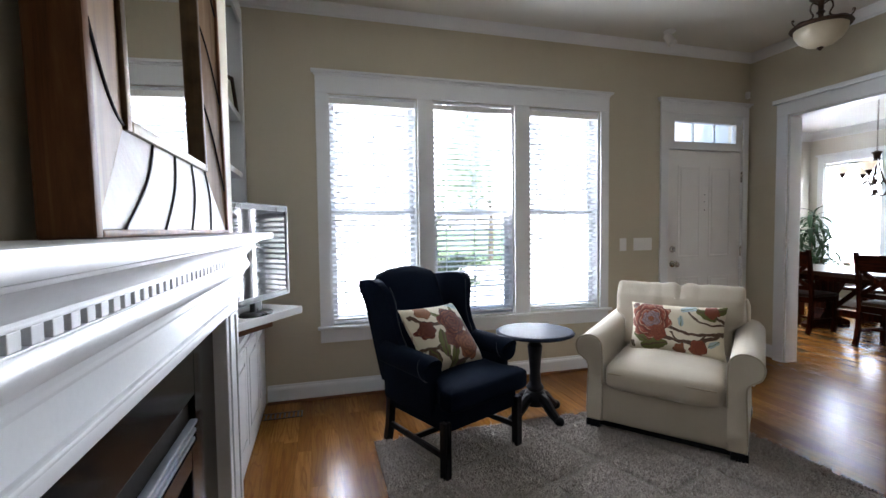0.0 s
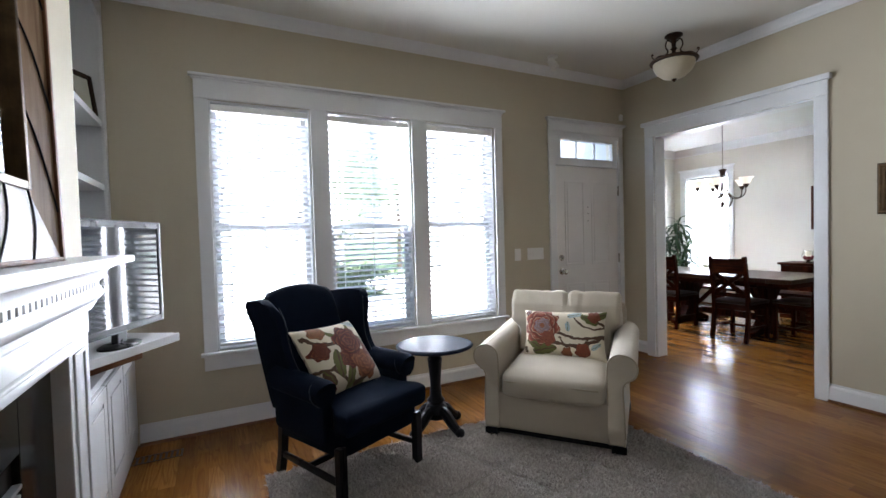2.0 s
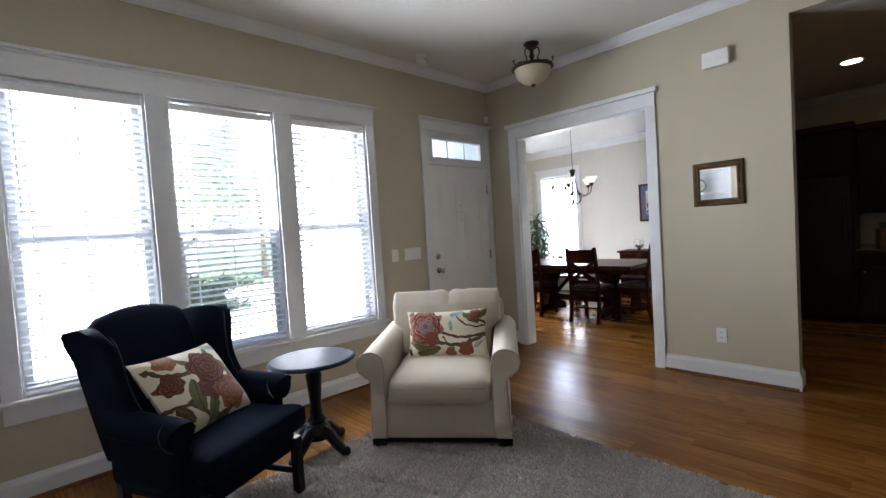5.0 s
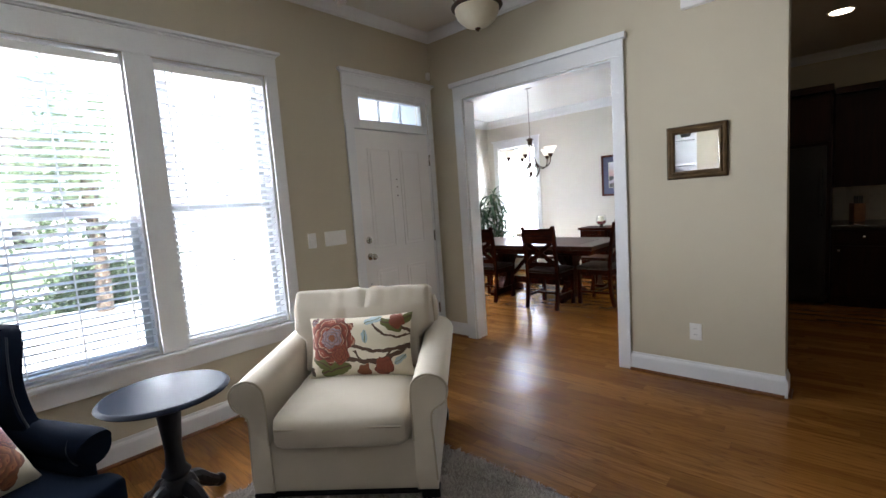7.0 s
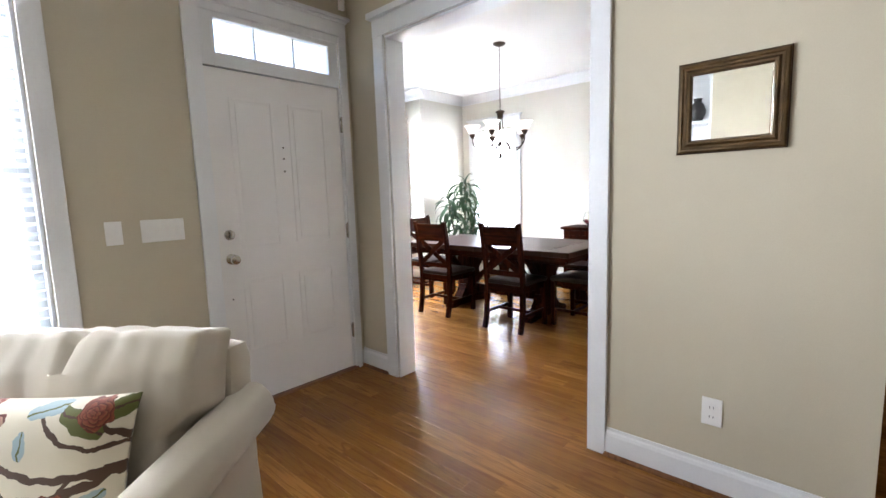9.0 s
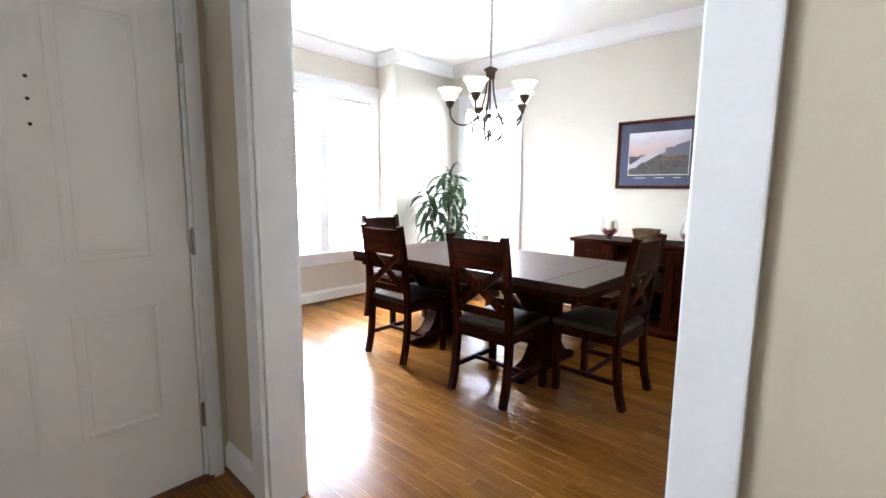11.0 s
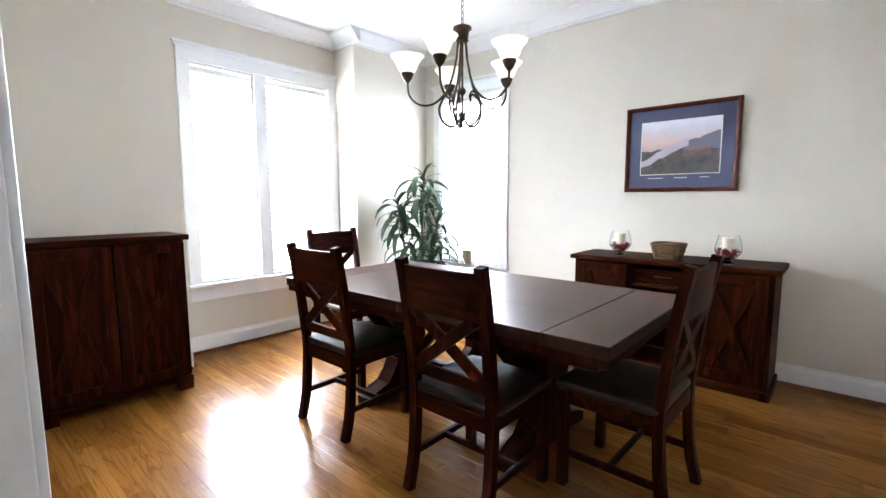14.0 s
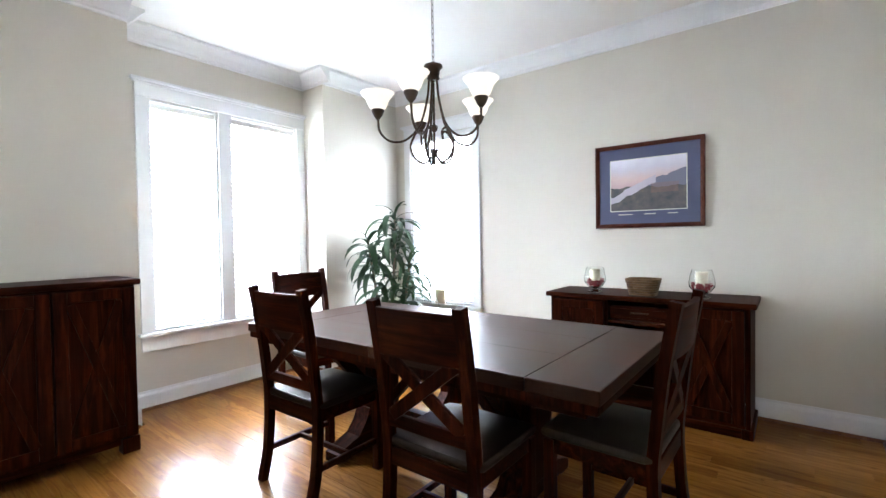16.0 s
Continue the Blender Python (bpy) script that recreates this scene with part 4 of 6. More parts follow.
for y, rz in ((0.4, 8), (0.75, -6), (1.05, 10)):
    lg = tube(bmesh.new(), [pose(-1.1, y, 0.2, 0, 0, rz) @ Vector((0, -0.28, 0)), pose(-1.1, y, 0.2, 0, 0, rz) @ Vector((0.02, 0.28, 0.03))], 0.05, 9)
    part("gas_log", lg, BARK, fp)

mf = thing("mantel_mirror", pose(-0.804, 0.04, 1.311, 0, -1.1, 0), "large rustic wood and tin mirror leaning on the mantel", "mirror")
M0, M1, MH, N0, N1, NB = 0.57, 1.49, 1.28, 0.79, 1.37, 0.19
rails = bmesh.new()
for a, b, z0, z1 in ((M0, M0 + 0.02, 0, MH), (M1 - 0.02, M1, 0, MH), (M0 + 0.02, M1 - 0.02, MH - 0.02, MH), (M0 + 0.02, M1 - 0.02, 0, 0.012)):
    box(rails, (-0.05, a, z0), (0.018, b, z1), 0.004)
part("outer_rim", rails, RUSTIC, mf, "reddish mango wood rim")


def bevelled_side(bm, p):
    vs = [bm.verts.new(q) for q in p]
    bm.faces.new(vs[:4])
    back = [bm.verts.new((-0.05, q[1], q[2])) for q in p]
    bm.faces.new(back)
    for k in range(4):
        bm.faces.new((vs[k], vs[(k + 1) % 4], back[(k + 1) % 4], back[k]))


xo, xi = 0.010, -0.022
inn = [(N0, NB), (N1, NB), (N1, MH - NB), (N0, MH - NB)]
outer = [(M0 + 0.02, 0.012), (M1 - 0.02, 0.012), (M1 - 0.02, MH - 0.02), (M0 + 0.02, MH - 0.02)]
for k in range(4):
    bm = bmesh.new()
    a, b, c, d = outer[k], outer[(k + 1) % 4], inn[(k + 1) % 4], inn[k]
    bevelled_side(bm, [(xo, *a), (xo, *b), (xi, *c), (xi, *d)])
    # the bottom side's paleness is window light, held in the tin's colour
    part("frame_side", bm, HAMMERED_LIT if k == 0 else TAN_PANEL, mf, "weathered tin panel, paled by window light" if k == 0 else "carved wood panel")
for k in range(4):
    a, b, c, d = [Vector(q) for q in (outer[k], outer[(k + 1) % 4], inn[(k + 1) % 4], inn[k])]
    for s in range(4):
        t0, t1 = 0.1 + s * 0.22, 0.02 + (s + 0.9) * 0.25
        bm = bmesh.new()
        pts = []
        for q in range(9):
            f = q / 8
            g = a.lerp(b, t0).lerp(d.lerp(c, t1), f) + (b - a).normalized() * 0.03 * math.sin(math.pi * f)
            pts.append((xo + (xi - xo) * f + 0.002, g.x, g.y))
        part("carved_line", tube(bm, pts, 0.0026, 6), BLACK_WOOD, mf)
part("inner_rim", framed(bmesh.new(), (N0 - 0.004, NB - 0.004), (N1 + 0.004, MH - NB + 0.004), 0.022, (-0.05, -0.012), "x"), GOLD, mf, "dull gold inner rim")
part("mirror_glass", boxes(((-0.044, N0 + 0.017, NB + 0.017), (-0.035, N1 - 0.017, MH - NB - 0.017)), bevel=0), MIRROR, mf)

# alcove with shelves, cabinet, television
sh = thing("built_in_shelves", pose(0, 0, 0), "white built-in shelves in the alcove beside the chimney", "shelves")
part("side_panel", boxes(((XL + 0.001, 2.151, 0.74), (-1.02, 2.175, HC - 0.102))), TRIM, sh)
part("side_panel", boxes(((XL + 0.001, 3.474, 0.74), (-1.02, 3.498, HC - 0.102))), TRIM, sh)
part("face_stile", boxes(((-1.0195, 2.151, 0.74), (-1.0, 2.205, HC - 0.102))), TRIM, sh)
part("face_stile", boxes(((-1.0195, 3.445, 0.74), (-1.0, 3.498, HC - 0.102))), TRIM, sh)
part("head_panel", boxes(((-1.0195, 2.2055, 2.80), (-1.0, 3.4445, HC - 0.102))), TRIM, sh)
part("back_panel", boxes(((XL + 0.001, 2.1755, 0.74), (XL + 0.012, 3.4735, HC - 0.102))), TRIM, sh)
for z in (1.70, 2.11):
    part("shelf", boxes(((XL + 0.0125, 2.1755, z), (-1.0205, 3.4735, z + 0.04))), TRIM, sh)
cab = thing("built_in_cabinet", pose(0, 0, 0), "white built-in base cabinet with panelled doors", "cabinet")
part("body", boxes(((XL + 0.001, 2.1505, 0.0), (-0.93, 3.498, 0.70))), TRIM, cab)
for y0, y1 in ((2.18, 2.60), (2.61, 3.03), (3.04, 3.46)):
    d = part("door", boxes(((-0.9295, y0, 0.10), (-0.912, y1, 0.67))), TRIM, cab)
    part("door_panel", framed(box(bmesh.new(), (-0.9115, y0 + 0.085, 0.185), (-0.903, y1 - 0.085, 0.585), 0.006), (y0 + 0.004, 0.104), (y1 - 0.004, 0.666), 0.065, (-0.9118, -0.905), "x"), TRIM, d)
part("plinth", boxes(((-0.9295, 2.1505, 0.0), (-0.915, 3.497, 0.09))), TRIM, cab)
ct = thing("television_shelf", pose(-0.935, 2.80, 0, 0, 0, 57), "thick white shelf board set at an angle under the television", "shelf")
part("board", boxes(((-0.36, -0.165, 0.775), (0.335, 0.235, 0.822)), bevel=0.004), TRIM, ct)
part("riser", boxes(((-0.16, -0.02, 0.7005), (0.22, 0.20, 0.7745))), SHOE, ct, "brown wooden riser")

tv = thing("television", pose(-0.868, 2.762, 0.8225, 0, 0, 66), "black flat-screen television with a glossy screen, switched off", "television")
part("base", lathe(bmesh.new(), [(0.13, 0), (0.13, 0.008), (0.11, 0.016), (0.04, 0.022)], 32, m=Matrix.Diagonal((1, 0.62, 1, 1))), TV_BLACK, tv)
part("neck", boxes(((-0.04, -0.015, 0.018), (0.04, 0.02, 0.12)), bevel=0.008), TV_BLACK, tv)
part("housing", boxes(((-0.365, -0.012, 0.085), (0.365, 0.05, 0.645)), bevel=0.012), TV_BLACK, tv)
part("bezel", framed(bmesh.new(), (-0.37, 0.08), (0.37, 0.65), 0.03, (-0.022, -0.011), bevel=0.005), TV_BLACK, tv)
part("trim_edge", framed(bmesh.new(), (-0.378, 0.072), (0.378, 0.658), 0.0075, (-0.018, 0.03), bevel=0.003), GUNMETAL, tv, "dark silver outer edge")
part("screen", boxes(((-0.34, -0.0165, 0.11), (0.34, -0.0125, 0.62)), bevel=0), SCREEN, tv, "dark glossy screen")

cl = thing("shelf_clock", pose(-1.17, 2.72, 1.7405, 0, 0, 90), "round verdigris metal clock on the shelf", "clock")
part("case", lathe(bmesh.new(), [(0.10, -0.02), (0.115, -0.01), (0.12, 0.0), (0.115, 0.012), (0.1, 0.016), (0.098, 0.005)], 40, m=pose(0, 0, 0.13, 90)), CLOCK_GREEN, cl)
part("face", lathe(bmesh.new(), [(0.098, 0.0), (0.098, 0.008)], 40, m=pose(0, 0, 0.13, 90)), CLOCK_FACE, cl)
part("clock_hands", boxes(((-0.003, -0.012, 0.13), (0.003, -0.010, 0.20)), ((-0.05, -0.012, 0.127), (0, -0.010, 0.133)), bevel=0), BLACK_WOOD, cl)
part("foot", boxes(((-0.06, -0.03, 0), (0.06, 0.02, 0.012))), CLOCK_GREEN, cl)
vs = new("vase", finish("vase", lathe(bmesh.new(), [(0.05, 0), (0.06, 0.01), (0.095, 0.09), (0.10, 0.15), (0.075, 0.22), (0.045, 0.26), (0.05, 0.29), (0.06, 0.30), (0.045, 0.295)], 32), VASE))
vs.matrix_world = pose(-1.14, 2.37, 2.1505)
tagged(vs, "black pottery vase on the upper shelf", "vase")
pf = thing("picture_frame", pose(-1.07, 3.30, 2.1505, -8, 0, 62), "small dark ornate picture frame on the upper shelf", "picture frame")
part("frame", framed(bmesh.new(), (-0.09, 0), (0.09, 0.25), 0.03, (-0.012, 0.012), bevel=0.006), BRONZE, pf)
part("photo", boxes(((-0.061, -0.002, 0.029), (0.061, 0.006, 0.221)), bevel=0), CLOCK_FACE, pf)

# floor register
reg = thing("floor_register", pose(-0.79, 3.24, 0.0005, 0, 0, 0), "brown metal floor register set in the oak floor", "vent")
part("frame", framed(bmesh.new(), (-0.15, -0.055), (0.15, 0.055), 0.012, (-0.001, 0.005)), VENT, reg).matrix_basis = pose(0, 0, 0.0035, -90)
for i in range(9):
    part("bar", boxes(((-0.136 + i * 0.031, -0.043, 0.0005), (-0.122 + i * 0.031, 0.043, 0.004)), bevel=0.001), VENT, reg)

# ---- rug ----
RX0, RX1, RY0, RY1 = -0.20, 2.07, 0.05, 2.62
rug = thing("area_rug", pose(0, 0, 0), "grey-brown shag rug with a faint lattice", "rug")
bm = bmesh.new()
box(bm, (RX0, RY0, 0.0012), (RX1, RY1, 0.011), 0.004)
part("backing", bm, RUG, rug)


def shag(n):
    rng = np.random.default_rng(5)
    x, y = rng.uniform(RX0, RX1, n), rng.uniform(RY0, RY1, n)
    u, v = (x + y * 0.35) / 0.42, (y - x * 0.35) / 0.42
    groove = np.minimum(np.abs(u - np.round(u)), np.abs(v - np.round(v)))
    h = np.where(groove < 0.05, 0.005, 0.018) * rng.uniform(0.7, 1.25, n)
    ang, lean = rng.uniform(0, 2 * np.pi, n), rng.normal(0, 0.55, (2, n)) * h
    w = rng.uniform(0.0018, 0.0034, n)
    base = np.stack([x, y, np.full(n, 0.010)], 1)
    side = np.stack([np.cos(ang) * w, np.sin(ang) * w, np.zeros(n)], 1)
    tip = base + np.stack([lean[0], lean[1], h], 1)
    mid = base + np.stack([lean[0] * 0.3, lean[1] * 0.3, h * 0.6], 1)
    verts = np.stack([base - side, base + side, mid + side * 0.9, tip, mid - side * 0.9], 1).reshape(-1, 3)
    k = np.arange(n)[:, None] * 5
    faces = np.concatenate([k + np.array([[0, 1, 2, 4]]), k + np.array([[4, 2, 3, 3]])], 1)
    quads = faces[:, :4].tolist()
    tris = faces[:, 4:7].tolist()
    me = bpy.data.meshes.new("shag_layer")
    me.from_pydata(verts.tolist(), [], quads + tris)
    me.materials.append(PILE)
    return me


PILE, pn, pl, pb = nodes_of("shag yarn")
pl.new(ramp(pn, pl, pn.new("ShaderNodeNewGeometry").outputs["Random Per Island"], [(0.0, (0.36, 0.32, 0.29)), (0.5, (0.50, 0.455, 0.415)), (1.0, (0.64, 0.595, 0.55))]), pb.inputs["Base Color"])
pb.inputs["Roughness"].default_value = 0.9
pile = new("shag_layer", shag(240000))
pile.parent = rug
tagged(pile, kind="stuff")


# ---- wing chair ----
def wing_chair(m):
    c = thing("wing_chair", m, "navy blue upholstered wing chair with dark straight legs", "chair")
    # legs stand on the rug, front -y
    for x in (-0.305, 0.305):
        lg = bmesh.new()
        beam(lg, (x, -0.32, 0), (x, -0.32, 0.30), 0.05, 0.05)
        part("leg", lg, BLACK_WOOD, c)
        lg = tube(bmesh.new(), arc([(x * 0.9, 0.36, 0), (x * 0.92, 0.315, 0.14), (x * 0.94, 0.29, 0.30)], 4), 0.032, 4, side=(1, 1, 0))
        part("leg", lg, BLACK_WOOD, c)
        part("side_stretcher", beam(bmesh.new(), (x, -0.30, 0.115), (x * 0.92, 0.31, 0.115), 0.022, 0.032), BLACK_WOOD, c)
    part("cross_stretcher", beam(bmesh.new(), (-0.29, 0.02, 0.115), (0.29, 0.02, 0.115), 0.022, 0.03), BLACK_WOOD, c)
    part("seat_frame", soft(bmesh.new(), (0.335, 0.335, 0.075), 0.03, (0.0, 0.006, 0), 8, pose(0, 0.01, 0.305)), NAVY, c)
    # T-shaped seat cushion, its front corners wrapping the arms
    bm = soft(bmesh.new(), (0.305, 0.365, 0.068), 0.035, (0, 0.008, 0.018), 14, None, 0.003, 3.0)
    for v in bm.verts:
        if v.co.y < -0.20:
            v.co.x *= 1.0 + 0.20 * min(1.0, (-0.20 - v.co.y) / 0.05)
    bmesh.ops.transform(bm, matrix=pose(0, -0.04, 0.435, 2), verts=bm.verts)
    part("seat", bm, NAVY, c, "thick navy seat cushion")
    # back, a little raked, with a crested top
    bm = soft(bmesh.new(), (0.285, 0.065, 0.36), 0.05, (0, 0.03, 0), 12, None, 0.003, 7.0)
    for v in bm.verts:
        if v.co.z > 0.14:
            v.co.z += 0.062 * (1 - min(1, (v.co.x / 0.285) ** 2)) * (v.co.z - 0.14) / 0.22
    bmesh.ops.transform(bm, matrix=pose(0, 0.305, 0.735, -9), verts=bm.verts)
    part("backrest", bm, NAVY, c, "smooth navy back with a crested top")

    def flare(y, z):
        """How far a wing stands out from the middle."""
        f = max(0.0, 0.32 - y)
        return 0.322 + 0.14 * f * max(0.0, (z - 0.5) / 0.5) + 0.10 * f * max(0.0, (z - 0.93) / 0.14) ** 2

    for s in (-1, 1):
        # wing: outline in depth and height, flared outwards to an ear
        out = arc([(0.36, 0.38), (0.40, 0.62), (0.44, 0.90), (0.475, 1.04), (0.36, 1.075), (0.22, 1.09), (0.12, 1.085), (0.065, 1.05), (0.06, 0.95), (0.075, 0.82), (0.06, 0.72), (0.02, 0.62), (0.02, 0.40)], 4)
        bm = prism(bmesh.new(), [(p[0], p[1]) for p in out], -0.032, 0.032, None, 0.018)
        bmesh.ops.transform(bm, matrix=Matrix(((0, s, 0, 0), (1, 0, 0, 0), (0, 0, 1, 0), (0, 0, 0, 1))), verts=bm.verts)
        for v in bm.verts:
            v.co.x += s * flare(v.co.y, v.co.z)
        part("wing", bm, NAVY, c)
        rim = [(s * (flare(p[0], p[1]) - 0.018), p[0] - 0.003, p[1]) for p in out[28:45]]
        part("piping", tube(bmesh.new(), rim, 0.0045, 6), NAVY_PIPING, c)
        # rolled arm, set back from the seat's front
        bm = bmesh.new()
        tube(bm, [(s * 0.36, -0.225, 0.585), (s * 0.36, -0.22, 0.588), (s * 0.357, 0.0, 0.595), (s * 0.35, 0.28, 0.60)], 0.078, 20)
        part("arm_roll", bm, NAVY, c)
        part("arm_panel", soft(bmesh.new(), (0.040, 0.26, 0.15), 0.03, (0.006, 0, 0), 6, pose(s * 0.338, 0.04, 0.44)), NAVY, c)
        part("arm_front", lathe(bmesh.new(), [(0.076, 0), (0.076, 0.008), (0.058, 0.013), (0.01, 0.015)], 24, m=pose(s * 0.36, -0.223, 0.585, 90)), NAVY, c)
        ring = [(s * 0.36 + 0.077 * math.cos(t * math.pi / 12), -0.226, 0.585 + 0.077 * math.sin(t * math.pi / 12)) for t in range(25)]
        part("piping", tube(bmesh.new(), ring, 0.0045, 6), NAVY_PIPING, c)
    for o in c.children:
        wide = 0.93 if o.name.split(".")[0] in ("leg", "side_stretcher", "cross_stretcher") else 0.845
        for v in o.data.vertices:
            v.co.x *= wide + (0.05 if o.name.startswith("wing") else 0.0) * max(0.0, v.co.z - 0.9) / 0.15
            v.co.y = 0.86 * v.co.y + (0.13 * max(0.0, v.co.z - 0.42) / 0.6 if o.name.split(".")[0] in ("wing", "backrest", "piping") and v.co.z > 0.42 else 0.0)
            if v.co.z > 0.40:
                v.co.z = 0.40 + (v.co.z - 0.40) * 0.87
    return c


WC = pose(0.249, 2.478, 0.012, 0, 0, 25)
wing_chair(WC)
pl1 = new("square_cushion", finish("square_cushion", pillow(bmesh.new(), 0.47, 0.43, 0.15), PRINT_SQUARE))
pl1.matrix_world = WC @ pose(-0.03, 0.045, 0.655, -40, 2, 6)
tagged(pl1, "square cushion with red and olive floral print on the wing chair", "cushion", "floral cushions")

# ---- pedestal table ----
pt = thing("pedestal_table", pose(0.925, 2.70, 0.0015), "round blue-black pedestal side table with carved feet", "table")
part("tabletop", lathe(bmesh.new(), [(0.02, 0.5805), (0.245, 0.5805), (0.262, 0.586), (0.27, 0.594), (0.262, 0.603), (0.25, 0.607), (0.01, 0.608)], 56), TABLE_BLUE, pt)
part("column", lathe(bmesh.new(), [(0.07, 0.09), (0.085, 0.13), (0.07, 0.17), (0.05, 0.19), (0.062, 0.21), (0.042, 0.24), (0.036, 0.32), (0.044, 0.42), (0.052, 0.50), (0.036, 0.525), (0.042, 0.54), (0.06, 0.56), (0.10, 0.58)], 32), BLACK_WOOD, pt)
for k in range(4):
    a = radians(20 + 90 * k)
    path = [(0.03, 0.14), (0.09, 0.13), (0.14, 0.085), (0.185, 0.05), (0.215, 0.034)]
    ft = tube(bmesh.new(), arc([(r * math.cos(a), r * math.sin(a), z) for r, z in path], 4), 0.042, 9, 0.026)
    bmesh.ops.create_icosphere(ft, subdivisions=2, radius=0.034, matrix=pose(0.215 * math.cos(a), 0.215 * math.sin(a), 0.034))
    part("foot", ft, BLACK_WOOD, pt, "carved claw foot")


# ---- armchair ----
def armchair(m):
    c = thing("armchair", m, "cream upholstered armchair with rolled arms and loose cushions", "chair")
    W, D = 0.41, 0.43                      # half width to the arm's middle, half depth
    for x in (-0.37, 0.37):
        for y in (-0.39, 0.37):
            part("foot", box(bmesh.new(), (x - 0.04, y - 0.03, 0), (x + 0.04, y + 0.03, 0.055)), BLACK_WOOD, c, "dark block foot")
    part("plinth", box(bmesh.new(), (-0.39, -0.40, 0.025), (0.39, 0.40, 0.056)), BLACK_WOOD, c)
    part("base", soft(bmesh.new(), (0.40, 0.415, 0.125), 0.02, (0, 0.004, 0), 8, pose(0, 0, 0.18)), CREAM, c)
    part("seat", soft(bmesh.new(), (0.30, 0.385, 0.085), 0.055, (0, 0.014, 0.035), 12, pose(0, -0.075, 0.372, 2), 0.006, 1.0), CREAM, c, "plump cream seat cushion")
    edge = [(x, -0.466, 0.392 - 0.01 * abs(x)) for x in (-0.27, -0.15, 0, 0.15, 0.27)]
    part("seat_piping", tube(bmesh.new(), arc(edge, 4), 0.005, 6), CREAM_PIPING, c)
    part("back_frame", soft(bmesh.new(), (0.39, 0.075, 0.27), 0.05, (0, 0.01, 0), 8, pose(0, 0.36, 0.545, -6)), CREAM, c)
    bm = soft(bmesh.new(), (0.365, 0.10, 0.23), 0.022, (0.004, 0.045, 0.004), 46, None, 0.012, 5.0)
    for v in bm.verts:
        if v.co.z < 0.0:
            v.co.x *= 1 - 0.17 * min(1.0, -v.co.z / 0.06)
        if v.co.z > 0.12:
            v.co.z -= 0.022 * math.exp(-((v.co.x - 0.02) / 0.022) ** 2) + 0.006 * math.exp(-((v.co.x - 0.12) / 0.02) ** 2) + 0.006 * math.exp(-((v.co.x + 0.09) / 0.02) ** 2)
            v.co.y += 0.03 * (v.co.z - 0.12) / 0.12
        if v.co.y < 0.0 and v.co.z > -0.1:
            for fx, fw, fd in ((-0.25, 0.014, 0.004), (-0.17, 0.02, 0.005), (-0.09, 0.016, 0.005), (0.02, 0.016, 0.010), (0.06, 0.02, 0.005), (0.13, 0.018, 0.006), (0.21, 0.016, 0.005), (0.28, 0.014, 0.004)):
                v.co.y += fd * math.exp(-((v.co.x - fx - 0.08 * (0.2 - v.co.z) * math.sin(fx * 40)) / fw) ** 2) * max(0.0, min(1.0, (v.co.z + 0.1) / 0.3))
    bmesh.ops.transform(bm, matrix=pose(0, 0.21, 0.665, -13), verts=bm.verts)
    part("back_cushion", bm, CREAM, c, "slumped cream back cushion")
    for s in (-1, 1):
        bm = bmesh.new()
        outline = arc([(0.315, 0.06), (0.315, 0.30), (0.315, 0.52), (0.335, 0.585), (0.385, 0.61), (0.445, 0.59), (0.47, 0.54), (0.455, 0.48), (0.41, 0.445), (0.395, 0.40), (0.40, 0.25), (0.405, 0.06)], 4)
        prism(bm, [(s * p[0], p[1]) for p in outline], -0.43, 0.40, None, 0.012)
        for v in bm.verts:
            back = max(0.0, v.co.y + 0.1)
            v.co.z += (0.10 * back if v.co.z > 0.4 else 0)
        part("arm", bm, CREAM, c, "rolled cream arm")
        rim = [(s * p[0] * 1.0, -0.428, p[1]) for p in outline[4:44]]
        part("arm_piping", tube(bmesh.new(), rim, 0.005, 6), CREAM_PIPING, c)
    for o in c.children:
        for v in o.data.vertices:
            v.co.x *= 1.075
    return c


AC = pose(1.765, 2.358, 0.012, 0, 0, -51.5)
armchair(AC)
pl2 = new("lumbar_cushion", finish("lumbar_cushion", pillow(bmesh.new(), 0.58, 0.345, 0.14), PRINT_LUMBAR))
pl2.matrix_world = AC @ pose(0.02, 0.0, 0.612, -20, -1, 0)
tagged(pl2, "oblong cushion with red and olive floral print on the armchair", "cushion", "floral cushions")

# ---- small fixtures of the living room ----
cl2 = thing("ceiling_light", pose(3.17, 2.452, HC), "bronze semi-flush ceiling light with an alabaster glass bowl", "lamp")
part("canopy", lathe(bmesh.new(), [(0.07, -0.001), (0.072, -0.01), (0.05, -0.028), (0.02, -0.04), (0.016, -0.10), (0.028, -0.115), (0.016, -0.13), (0.012, -0.2)], 28), BRONZE, cl2)
part("rim", lathe(bmesh.new(), [(0.168, -0.235), (0.185, -0.232), (0.192, -0.222), (0.186, -0.212), (0.17, -0.208), (0.158, -0.216), (0.158, -0.23)], 48), BRONZE, cl2)
part("bowl", lathe(bmesh.new(), [(0.165, -0.236), (0.16, -0.27), (0.135, -0.315), (0.09, -0.352), (0.045, -0.37), (0.012, -0.374)], 48), BOWL, cl2, "unlit alabaster glass bowl")
part("finial", lathe(bmesh.new(), [(0.018, -0.372), (0.022, -0.379), (0.012, -0.388), (0.005, -0.397)], 16), BRONZE, cl2)
